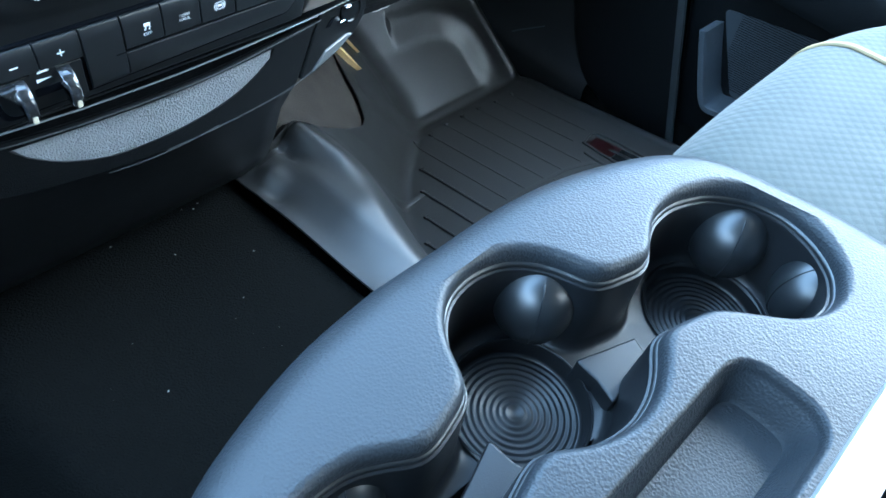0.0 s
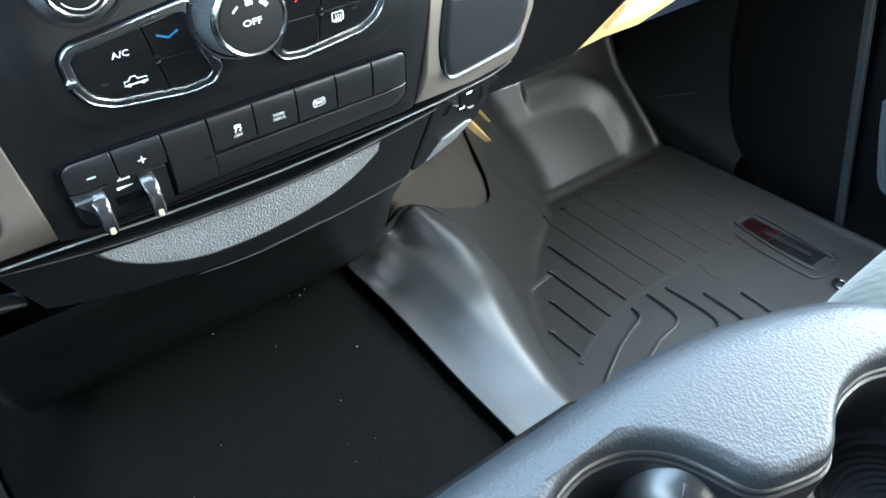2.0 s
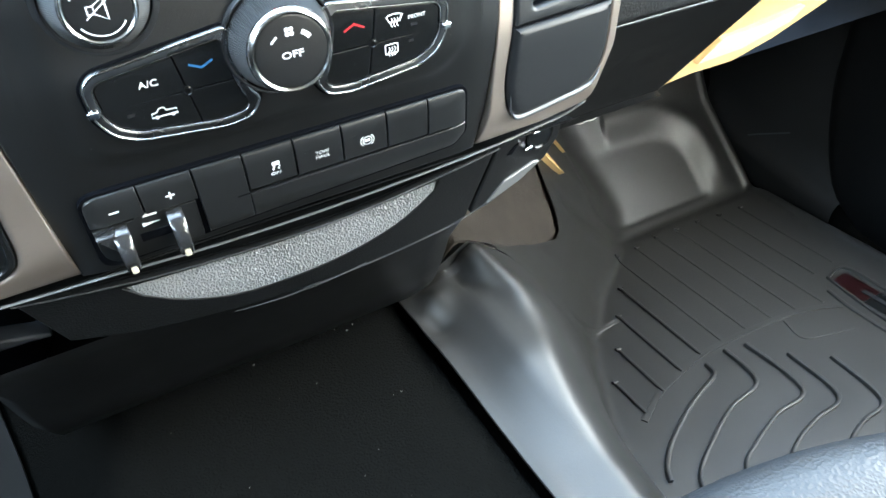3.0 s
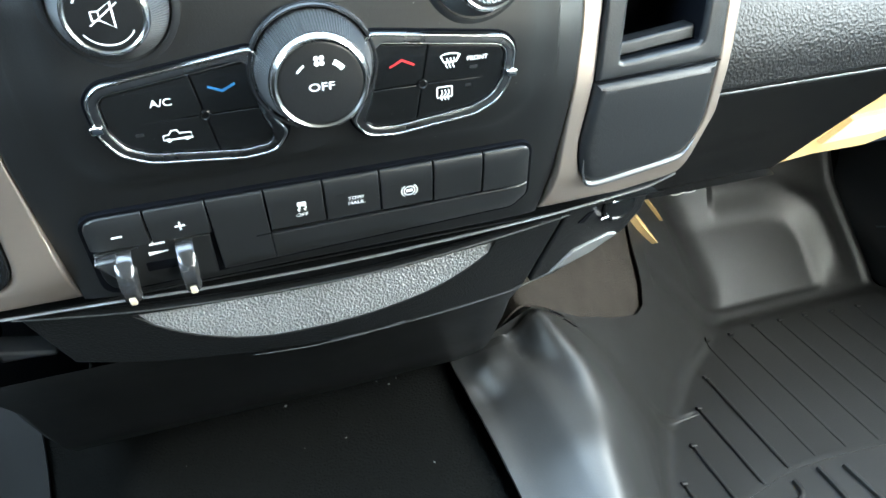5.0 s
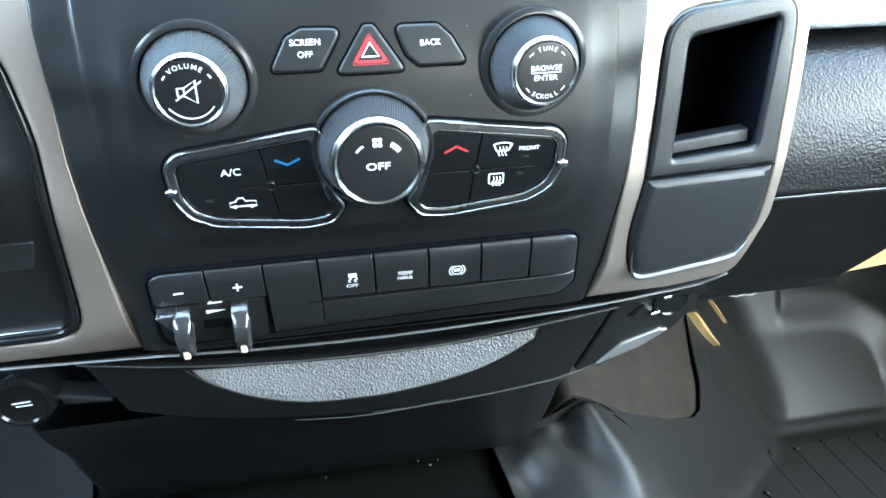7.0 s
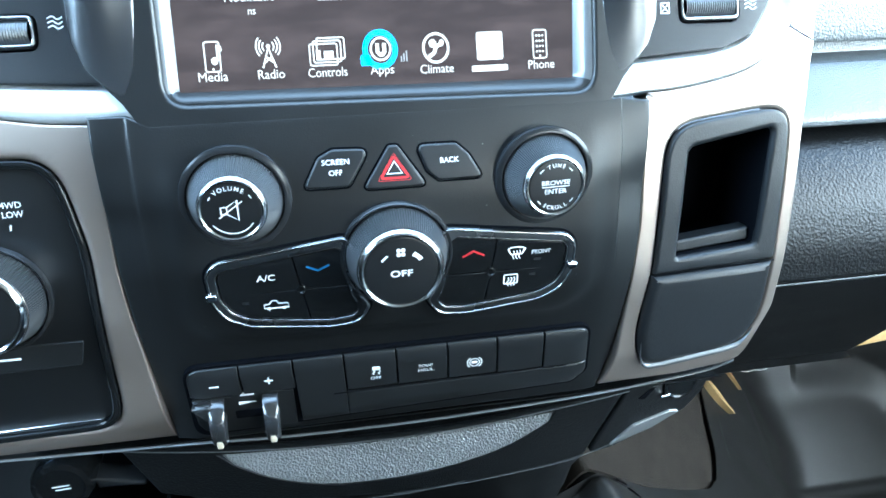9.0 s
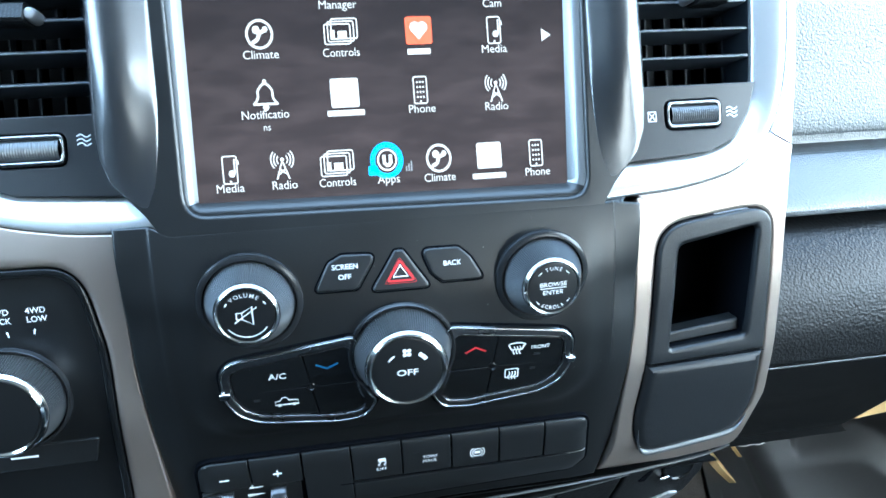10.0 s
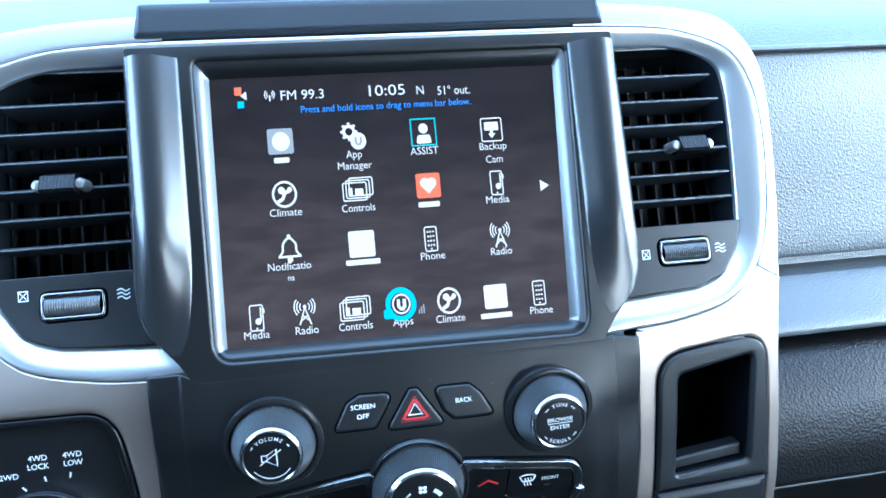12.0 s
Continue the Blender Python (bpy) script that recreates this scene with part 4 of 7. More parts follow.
# ---- buttons above the climate panel ----
def upper_buttons():
    specs = (
        ("screen_button", rounded([(-0.0392, 0.6208), (-0.0190, 0.6208), (-0.0090, 0.6355), (-0.0255, 0.6360), (-0.0318, 0.6330)], [0.002, 0.003, 0.003, 0.003, 0.003]), "black slanted button marked screen off", "button"),
        ("hazard_button", rounded([(-0.0135, 0.6190), (0.0155, 0.6190), (0.0030, 0.6362), (-0.0010, 0.6362)], 0.002), "black triangular hazard button with red triangle", "button"),
        ("back_button", rounded([(0.0110, 0.6358), (0.0290, 0.6356), (0.0345, 0.6310), (0.0410, 0.6208), (0.0205, 0.6208), (0.0155, 0.6250)], [0.003, 0.003, 0.003, 0.002, 0.003, 0.004]), "black slanted button marked back", "button"),
    )
    for name, shape, lab, cat in specs:
        cxx, czz = sum(p[0] for p in shape) / len(shape), sum(p[1] for p in shape) / len(shape)
        b = thing(name, on_face(cxx, czz), lab, cat, group="buttons over the climate panel")
        part("surround", plate(inset(shape, -0.0009), -0.002, 0.0002, on_face, 0.0001, step=0.004), M["gap"], b)
        part("key", plate(shape, -0.002, 0.0016, on_face, 0.0011, step=0.004), M["button"], b)
        h = 0.0019
        if name == "screen_button":
            part("print", words("SCREEN", -0.0243, 0.6310, 0.0021, on_face, h, width=0.0118), M["white"], b)
            part("print", words("OFF", -0.0246, 0.6268, 0.0021, on_face, h, width=0.0058), M["white"], b)
        elif name == "back_button":
            part("print", words("BACK", 0.0256, 0.6290, 0.0021, on_face, h, width=0.0084), M["white"], b)
        else:
            part("print", stroke(rounded([(-0.0052, 0.6232), (0.0072, 0.6232), (0.0010, 0.6318)], 0.0006, 2), 0.0009, on_face, h, closed=True), M["red"], b, "red triangle outline")
            part("print", stroke([(-0.0024, 0.6250), (0.0044, 0.6250), (0.0010, 0.6298)], 0.0004, on_face, h, closed=True), M["white"], b)
            part("print", stroke(rounded([(-0.0066, 0.6222), (0.0086, 0.6222), (0.0010, 0.6332)], 0.0006, 2), 0.0002, on_face, h, closed=True), M["red"], b)


upper_buttons()


# ---- climate panels ----
def climate_panel(s):
    side = "left" if s < 0 else "right"
    lab = "glossy black climate panel with chrome edge and " + ("air conditioning keys" if s < 0 else "defroster keys")
    p = thing("climate_panel", on_face(s * 0.05, 0.555), lab, "control panel", group="climate panels beside the fan knob")
    outer = [(0.0205, 0.6000), (0.0805, 0.5925), (0.0858, 0.5870), (0.0848, 0.5720), (0.0795, 0.5625), (0.0690, 0.5570), (0.0320, 0.5525), (0.0185, 0.5540), (0.0125, 0.5635), (0.0170, 0.5695), (0.0195, 0.5800), (0.0195, 0.5900)]
    outer = rounded(outer, [0.004, 0.006, 0.005, 0.008, 0.010, 0.012, 0.010, 0.008, 0.002, 0.004, 0.01, 0.01], 8)
    outer = soften(outer, 150, 4)
    outer = outer if s > 0 else mirrored(outer)
    mid = inset(outer, 0.0011)
    inner = inset(outer, 0.0048)
    part("surround", plate(inset(outer, -0.0012), -0.003, 0.0003, on_face, 0.0002, step=0.006), M["gap"], p)
    part("edge", plate(outer, -0.002, 0.0024, on_face, 0.0010, [inner], step=0.006, hole_bevel=0.0014), M["smoked_chrome"], p, "dark chrome edge")
    part("edge_bead", plate(inset(outer, 0.0003), 0.001, 0.0031, on_face, 0.0005, [inset(outer, 0.0015)], step=0.006, hole_bevel=0.0005), M["ring_chrome"], p, "bright outer bead")
    part("edge_bead", plate(inset(outer, 0.0039), 0.0008, 0.0022, on_face, 0.0003, [inset(outer, 0.0047)], step=0.006, hole_bevel=0.0003), M["dark_chrome"], p, "fine inner bead")
    part("floor", plate(mid, -0.002, 0.0004, on_face, 0, step=0.006), M["gap"], p)
    h = 0.0014
    # four keys, parted by a slanted upright line and a level one
    nx, nz = 0.986, -0.165
    for a in (1, -1):
        for b in (1, -1):
            key = clip(inner, s * 0.0442, 0.5750, a * s * nx, a * nz)
            key = clip(key, 0, 0.5750, 0, b)
            if len(key) < 3:
                continue
            part("key", plate(inset(key, 0.00025), 0, h, on_face, 0.0004, step=0.006), M["gloss"], p)
    ax = axis_at(on_face, s * 0.0442, 0.575)
    part("boss", turned([(0.0023, h - 0.0002), (0.0023, h + 0.0005), (0.0017, h + 0.0008), (0.0013, h + 0.0002), (0, h + 0.0001)], on_face(s * 0.0442, 0.575), ax, 20), M["gloss"], p)
    clipx = s * 0.0838
    part("clip", plate(block(clipx, 0.5755, 0.0048, 0.0034, 0.001), 0.001, 0.0042, on_face, 0.0008, step=0), M["chrome"], p, "chrome clip")
    h += 0.0003
    if s < 0:
        part("print", words("A/C", -0.0594, 0.5826, 0.0030, on_face, h, width=0.0082), M["white"], p)
        part("print", stroke([(-0.0412, 0.5866), (-0.0360, 0.5842), (-0.0308, 0.5866)], 0.0010, on_face, h), M["blue"], p, "blue chevron")
        bm = stroke([(-0.0618, 0.5666), (-0.0615, 0.5686), (-0.0594, 0.5688), (-0.0582, 0.5705), (-0.0560, 0.5705), (-0.0553, 0.5690), (-0.0510, 0.5688), (-0.0507, 0.5666)], 0.0005, on_face, h, closed=True)
        for q in (-0.0597, -0.0528):
            disc(q, 0.5664, 0.0009, on_face, h, bm, 12)
        part("print", bm, M["white"], p, "white pickup outline")
        part("indicator", plate(block(-0.0698, 0.5702, 0.0030, 0.0013), 0, h - 0.0001, on_face, 0, step=0), M["panel"], p)
    else:
        part("print", stroke([(0.0304, 0.5842), (0.0356, 0.5868), (0.0408, 0.5842)], 0.0010, on_face, h), M["red"], p, "red chevron")
        part("print", words("FRONT", 0.0684, 0.5838, 0.0019, on_face, h, width=0.0092), M["white"], p)
        bm = stroke([(0.0522, 0.5862), (0.0536, 0.5868), (0.0562, 0.5871), (0.0590, 0.5868), (0.0604, 0.5862), (0.0590, 0.5834), (0.0536, 0.5834)], 0.0006, on_face, h, closed=True)
        for q in (0.0548, 0.0563, 0.0578):
            stroke(smooth_line([(q, 0.5852), (q + 0.0005, 0.5838), (q - 0.0004, 0.5824), (q + 0.0004, 0.5808)], 4), 0.0005, on_face, h, bm)
        part("print", bm, M["white"], p, "white windscreen defroster mark")
        bm = stroke(block(0.0540, 0.5700, 0.0066, 0.0048, 0.0006), 0.0006, on_face, h, closed=True)
        for q in (0.0526, 0.0541, 0.0556):
            stroke(smooth_line([(q, 0.5710), (q + 0.0005, 0.5695), (q - 0.0004, 0.5680), (q + 0.0004, 0.5662)], 4), 0.0005, on_face, h, bm)
        part("print", bm, M["white"], p, "white rear window defroster mark")
        part("indicator", plate(block(0.0668, 0.5798, 0.0032, 0.0012), 0, h - 0.0001, on_face, 0, step=0), M["panel"], p)
        part("indicator", plate(block(0.0648, 0.5716, 0.0026, 0.0012), 0, h - 0.0001, on_face, 0, step=0), M["panel"], p)


climate_panel(-1)
climate_panel(1)


# ---- switch bank with the trailer brake control ----
def switch_bank():
    sb = thing("switch_bank", on_face(0, 0.49), "row of black switches with white prints", "switch panel")
    outline = rounded([(-0.1045, 0.4875), (-0.088, 0.4885), (0.093, 0.4955), (0.1005, 0.503), (0.0985, 0.5345), (-0.1040, 0.5335)], [0.012, 0.004, 0.006, 0.006, 0.006, 0.008], 5)
    part("surround", plate(inset(outline, -0.0012), -0.003, 0.0003, on_face, 0.0002, step=0.006), M["gap"], sb)
    cuts = (-0.1045, -0.0785, -0.0528, -0.0280, -0.0020, 0.0240, 0.0497, 0.0745, 0.1005)
    h = 0.0016
    ends = [Vector(p) for p in outline]

    def on_bank(x, z, q):
        # the whole bank swells away from its outline
        p = Vector((x, z))
        d = min((p - a - (b - a) * max(0.0, min(1.0, (p - a).dot(b - a) / max(1e-12, (b - a).length_squared)))).length for a, b in zip(ends, ends[1:] + ends[:1]))
        k = 1 - min(1.0, d / 0.009)
        return on_face(x, z, q + 0.0026 * math.sqrt(max(0.0, 1 - k * k)) - 0.0012)

    for i in range(8):
        a, b = cuts[i], cuts[i + 1]
        seg = outline
        if i > 0:
            seg = clip(seg, a, 0.521, 1, 0.03)
        if i < 7:
            seg = clip(seg, b, 0.521, -1, -0.03)
        low = 0.5155 if i < 2 else 0.484 if i == 2 else 0.5105
        seg = clip(seg, a, low, -0.014, 1)
        if len(seg) > 2:
            part("switch", plate(inset(seg, 0.00045), -0.001, h, on_bank, 0.0005, step=0.003, cuts=[x for x in (-0.102, -0.099, -0.096, -0.093, 0.087, 0.090, 0.093, 0.096, 0.0985)]), M["button"], sb)
    strip = clip(clip(outline, -0.0280, 0.503, 1, 0.03), 0, 0.5096, 0.014, -1)
    part("blank_strip", plate(inset(strip, 0.0004), -0.001, h, on_bank, 0.0008, step=0.002, cuts=[0.085, 0.088, 0.091, 0.094, 0.097]), M["button"], sb)
    part("groove", stroke([(-0.0345, 0.5094), (0.0880, 0.5108)], 0.0009, on_bank, h + 0.0002), M["gap"], sb)
    hh = h + 0.0003
    part("print", plate(block(-0.0912, 0.5232, 0.0044, 0.0007), 0, hh, on_bank, 0, step=0), M["white"], sb)
    bm = plate(block(-0.0652, 0.5236, 0.0042, 0.0007), 0, hh, on_bank, 0, step=0)
    plate(block(-0.0652, 0.5236, 0.0007, 0.0042), 0, hh + 0.00005, on_bank, 0, step=0, bm=bm)
    part("print", bm, M["white"], sb)
    bm = words("OFF", -0.0128, 0.5176, 0.0019, on_bank, hh, width=0.0056)
    plate(block(-0.0126, 0.5238, 0.0040, 0.0022, 0.0007), 0, hh, on_bank, 0, step=0, bm=bm)
    for q in (-0.0014, 0.0014):
        stroke(smooth_line([(-0.0126 + q, 0.5226), (-0.0126 + q + 0.0006, 0.5217), (-0.0126 + q - 0.0004, 0.5208), (-0.0126 + q + 0.0003, 0.5199)], 3), 0.0006, on_bank, hh, bm)
    part("print", bm, M["white"], sb, "white skidding car mark over off")
    bm = words("TOW/", 0.0124, 0.5222, 0.0020, on_bank, hh, width=0.0074)
    words("HAUL", 0.0126, 0.5193, 0.0020, on_bank, hh, bm, width=0.0078)
    part("print", bm, M["white"], sb)
    x, z = 0.0378, 0.5206
    bm = stroke(arc(x, z, 0.0026, 0, 350, 22), 0.0005, on_bank, hh, closed=True)
    stroke(arc(x, z, 0.0038, -55, 55, 8), 0.0005, on_bank, hh, bm)
    stroke(arc(x, z, 0.0038, 125, 235, 8), 0.0005, on_bank, hh, bm)
    plate(block(x, z, 0.0030, 0.0014), 0, hh, on_bank, 0, step=0, bm=bm)
    part("print", bm, M["white"], sb, "white brake mark")
    for q in (0.0048, 0.0302):
        part("indicator", plate(block(q, 0.5250, 0.0030, 0.0016), 0, hh - 0.0002, on_bank, 0, step=0), M["panel"], sb)
    # brake control: dark well, levers and prints
    well = rounded([(-0.103, 0.489), (-0.0545, 0.4895), (-0.0545, 0.5140), (-0.0690, 0.5146), (-0.0715, 0.5178), (-0.0825, 0.5172), (-0.0850, 0.5138), (-0.1035, 0.5138)], [0.011, 0.001, 0.001, 0.001, 0.001, 0.001, 0.001, 0.001], 4)
    part("control_body", plate(well, -0.001, 0.0014, on_face, 0.0005, step=0.006), M["button"], sb)
    part("slot", plate(block(-0.0765, 0.5010, 0.0150, 0.0052, 0.0006), 0.001, 0.0018, on_face, 0, step=0), M["gap"], sb)
    bm = plate(rounded([(-0.0805, 0.5138), (-0.0735, 0.5140), (-0.0735, 0.5160), (-0.0790, 0.5160)], 0.0004), 0, 0.0018, on_face, 0, step=0)
    part("print", bm, M["white"], sb, "small white trailer mark")
    part("print", plate([(-0.0815, 0.5078), (-0.0730, 0.5092), (-0.0815, 0.5098)], 0, 0.0018, on_face, 0, step=0), M["white"], sb)

    def lever(x0, x1, x2, x3, name):
        # a clear plastic tongue that rises from the panel and hooks down
        bm = bmesh.new()
        rows = [(0.5135, 0.001, 0.0), (0.5125, 0.006, 0.12), (0.5085, 0.0115, 0.55), (0.5035, 0.0145, 0.9), (0.4965, 0.0150, 1.0), (0.4925, 0.0135, 1.0), (0.4915, 0.0105, 1.0), (0.4945, 0.0080, 1.0), (0.5010, 0.0040, 0.9), (0.5040, 0.001, 0.8)]
        prev = None
        for z, hgt, f in rows:
            a, b = x0 + (x2 - x0) * f, x1 + (x3 - x1) * f
            row = [bm.verts.new(on_face(q, z, hgt - d)) for q, d in ((a, 0.0012), (a + 0.0009, 0.0), (b - 0.0009, 0.0), (b, 0.0012))]
            if prev:
                for j in range(1, 4):
                    bm.faces.new((prev[j - 1], prev[j], row[j], row[j - 1]))
            prev = row
        loops = [e for e in bm.edges if e.is_boundary]
        bmesh.ops.holes_fill(bm, edges=loops, sides=0)
        part(name, bm, M["smoke"], sb, "clear smoked plastic lever", 40)

    lever(-0.0960, -0.0878, -0.0953, -0.0884, "lever")
    lever(-0.0698, -0.0618, -0.0693, -0.0625, "lever")
    wing = rounded([(-0.1036, 0.5128), (-0.0940, 0.5138), (-0.0930, 0.5080), (-0.0930, 0.5005), (-0.0962, 0.5020)], 0.0008)
    part("lever_wing", plate(wing, 0.001, 0.0075, on_face, 0.0012, step=0), M["smoke"], sb, "clear smoked plastic wing")
    for x in (-0.0918, -0.0659):
        part("lever_tip", plate(block(x, 0.4948, 0.0030, 0.0052, 0.0008), 0.0135, 0.0152, on_face, 0.0006, step=0), M["tip"], sb, "pale cream lever tip")


M["tip"] = material("lever_tip_cream", (0.55, 0.48, 0.36), 0.35, vary=0.05)
M["smoke"] = material("smoked_clear_plastic", (0.06, 0.062, 0.066), 0.16, vary=0.0, coat=0.6)
M["smoke"].node_tree.nodes["Principled BSDF"].inputs["Transmission Weight"].default_value = 0.7
switch_bank()


def dust():
    """Pale dust specks on the satin face."""
    rng = random.Random(11)
    bm = bmesh.new()
    for _ in range(80):
        x, z = rng.uniform(-0.105, 0.108), rng.uniform(0.485, 0.648)
        disc(x, z, rng.choice((0.00012, 0.00015, 0.0002, 0.0003)), on_face, rng.choice((0.0002, 0.0019)), bm, 6, rng.uniform(0.4, 1.0))
    tagged(finish("dust_specks", bm, M["dust"]), "tiny pale dust specks on the black panel", "dust", kind="stuff")


dust()


# ---- silver trim, vents, pocket, drive switch ----
PANEL_LOW = [(0.1080, 0.6612), (0.1650, 0.6640), (0.1810, 0.6695), (0.1905, 0.6820), (0.1945, 0.6950), (0.1080, 0.6950)]


CREASE = [(0.108, 0.7975), (0.132, 0.7968), (0.163, 0.7945), (0.190, 0.7868), (0.202, 0.7780), (0.2095, 0.7640), (0.2128, 0.7480), (0.2130, 0.7250), (0.2092, 0.6940), (0.2000, 0.6715), (0.180, 0.6560), (0.149, 0.6490), (0.124, 0.6470), (0.104, 0.6455)]
RING_IN = [(0.108, 0.7885), (0.132, 0.7880), (0.162, 0.7870), (0.180, 0.7830), (0.192, 0.7760), (0.1955, 0.7640), (0.1962, 0.7480), (0.196, 0.7350), (0.194, 0.6960), (0.190, 0.6830), (0.180, 0.6705), (0.165, 0.6650), (0.126, 0.6620), (0.104, 0.6615)]
BAND_OUT = [(0.108, 0.8100), (0.132, 0.8090), (0.164, 0.8065), (0.193, 0.8010), (0.2085, 0.7890), (0.2165, 0.7740), (0.2185, 0.7550), (0.2182, 0.7250), (0.2160, 0.6900), (0.2125, 0.6650)]


def band(s, parent):
    """The flat outer band that runs up from a lower trim and over the vent."""
    a, b = smooth_line(CREASE[:10], 6), smooth_line(BAND_OUT, 6)
    bm = bmesh.new()
    prev = None
    for f, h in ((0.02, -0.012), (0.02, 0.0006), (0.06, 0.0011), (0.12, 0.0013), (0.85, 0.0013), (0.93, 0.0009), (0.98, 0.0), (1.0, -0.0015), (1.0, -0.020)):
        row = [bm.verts.new(on_side(s * (p[0] + (q[0] - p[0]) * f), p[1] + (q[1] - p[1]) * f, h)) for p, q in zip(a, b)]
        if prev:
            for k in range(1, len(row)):
                bm.faces.new((prev[k - 1], prev[k], row[k], row[k - 1]))
        prev = row
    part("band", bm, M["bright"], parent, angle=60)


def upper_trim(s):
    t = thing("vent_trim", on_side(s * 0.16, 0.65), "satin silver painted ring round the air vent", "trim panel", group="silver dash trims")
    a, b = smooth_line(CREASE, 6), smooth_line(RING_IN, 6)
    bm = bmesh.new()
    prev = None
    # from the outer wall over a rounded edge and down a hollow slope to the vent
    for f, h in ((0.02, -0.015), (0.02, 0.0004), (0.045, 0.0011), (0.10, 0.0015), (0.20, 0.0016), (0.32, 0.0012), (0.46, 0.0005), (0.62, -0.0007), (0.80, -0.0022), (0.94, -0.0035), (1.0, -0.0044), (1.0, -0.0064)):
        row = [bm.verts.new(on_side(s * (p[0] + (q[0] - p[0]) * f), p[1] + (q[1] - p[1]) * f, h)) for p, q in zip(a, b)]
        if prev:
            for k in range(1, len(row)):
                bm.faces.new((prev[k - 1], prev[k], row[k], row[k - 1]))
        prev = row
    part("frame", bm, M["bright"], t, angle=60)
    return t


def air_vent(s):
    v = thing("air_vent", on_side(s * 0.165, 0.66), "black air vent with level slats and a ribbed tab", "air vent", group="air vents beside the screen")
    flip = (lambda p: p) if s > 0 else mirrored
    # open black box behind the slats
    bm = bmesh.new()
    loop = inset([*smooth_line(RING_IN[:9], 6), (0.108, 0.6955)], -0.0015)
    prev = None
    for h in (-0.0055, -0.050):
        vs = [bm.verts.new(on_side(s * x, z, h)) for x, z in loop]
        if prev:
            ring_faces(bm, prev, vs)
        prev = vs
    bm.faces.new(prev)
    part("box", bm, M["vent_haze_black"], v, angle=60)
    for k in range(6):
        z = 0.7075 + 0.0127 * k
        x1 = 0.1925 if z < 0.752 else 0.191 if z < 0.765 else 0.1875
        bm = bmesh.new()
        rows = []
        for x in (0.1275, x1):
            zz = z
            rows.append([bm.verts.new(on_side(s * x, zz + dz, h)) for dz, h in ((0.0009, -0.0035), (0.0012, -0.004), (0.0005, -0.032), (-0.0008, -0.032), (-0.0004, -0.004), (-0.0002, -0.0035))])
        for j in range(6):
            bm.faces.new((rows[0][j - 1], rows[0][j], rows[1][j], rows[1][j - 1]))
        bm.faces.new(rows[0])
        bm.faces.new(rows[1])
        slat = part("slat", bm, M["vent_haze_black"], v)
        part("slat_edge", stroke([(s * 0.1280, z + 0.0004), (s * x1, z + 0.0002)], 0.0005, on_side, -0.0030), M["slat_edge"], slat, "thin front edge, highlight painted pale")
    for k in range(6):
        x = 0.1385 + 0.0112 * k
        bm = bmesh.new()
        vs = [bm.verts.new(on_side(s * (x + dx), z, h)) for z in (0.692, 0.784) for dx, h in ((-0.0005, -0.030), (0.0005, -0.030), (0.0005, -0.044), (-0.0005, -0.044))]
        for j in range(4):
            bm.faces.new((vs[j - 1], vs[j], vs[j + 4], vs[j + 3]))
        part("vane", bm, M["vent_haze_black"], v)
    # sliding tab on the middle slat
    xm = 0.1678 if s > 0 else 0.1590
    bm = bmesh.new()
    rows = []
    for i in range(21):
        x = xm - 0.0078 + 0.0156 * i / 20
        d = 0.0003 if i % 2 else 0.0
        row = [bm.verts.new(on_side(s * x, 0.7345 + dz, h - d)) for dz, h in ((-0.0040, -0.004), (-0.0046, 0.0060), (-0.0040, 0.0088), (-0.0028, 0.0098), (0.0034, 0.0062), (0.0046, 0.0030), (0.0044, -0.004))]
        if rows:
            for j in range(1, 7):
                bm.faces.new((rows[-1][j - 1], rows[-1][j], row[j], row[j - 1]))
        rows.append(row)
    bm.faces.new(rows[0])
    bm.faces.new(rows[-1])
    tab = part("tab", bm, M["lower"], v, "ribbed black wedge tab")
    for e in (-1, 1):
        xx = s * (xm + e * 0.0096)
        part("tab_end", turned([(0.0030, -0.004), (0.0030, 0.0048), (0.0021, 0.0062), (0, 0.0066)], on_side(xx, 0.7340, 0), axis_at(on_side, xx, 0.7345), 16), M["bright"], tab, "bright tab end")
    # panel with the roller below the slats
    low = flip(rounded(PANEL_LOW, [0, 0.01, 0.01, 0.01, 0, 0], 4))
    xr = s * 0.1590 if s > 0 else s * 0.1575
    well = block(xr, 0.6815, 0.0310, 0.0136, 0.004)
    part("roller_panel", plate(low, -0.012, -0.0010, on_side, 0.0006, [well], step=0.006), M["vent_panel"], v, "grey panel under the slats")
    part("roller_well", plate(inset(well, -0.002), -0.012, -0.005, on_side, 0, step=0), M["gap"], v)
    part("roller_frame", plate(inset(well, 0.0008), -0.004, 0.0006, on_side, 0.0007, [inset(well, 0.0024)], step=0), M["dark_chrome"], v, "thin dark chrome roller frame")
    bm = bmesh.new()
    prev = None
    n = 44
    for i in range(n + 1):
        x = xr - 0.0126 + 0.0252 * i / n
        rr = 0.0052 - (0.0004 if i % 2 else 0)
        row = [bm.verts.new(on_side(x, 0.6815 + 0.0044 * math.cos(math.pi * j / 8), -0.0025 + rr * math.sin(math.pi * j / 8) * 0.9)) for j in range(9)]
        if prev:
            for j in range(1, 9):
                bm.faces.new((prev[j - 1], prev[j], row[j], row[j - 1]))
        prev = row
    part("roller", bm, M["knob"], v, "ribbed grey roller", 20)
    xb, xw = (s * 0.1365, s * 0.1805) if s > 0 else (s * 0.1800, s * 0.1345)
    bm = stroke(block(xb, 0.6812 if s > 0 else 0.687, 0.0042, 0.0042), 0.0004, on_side, -0.0007, closed=True)
    zb = 0.6812 if s > 0 else 0.687
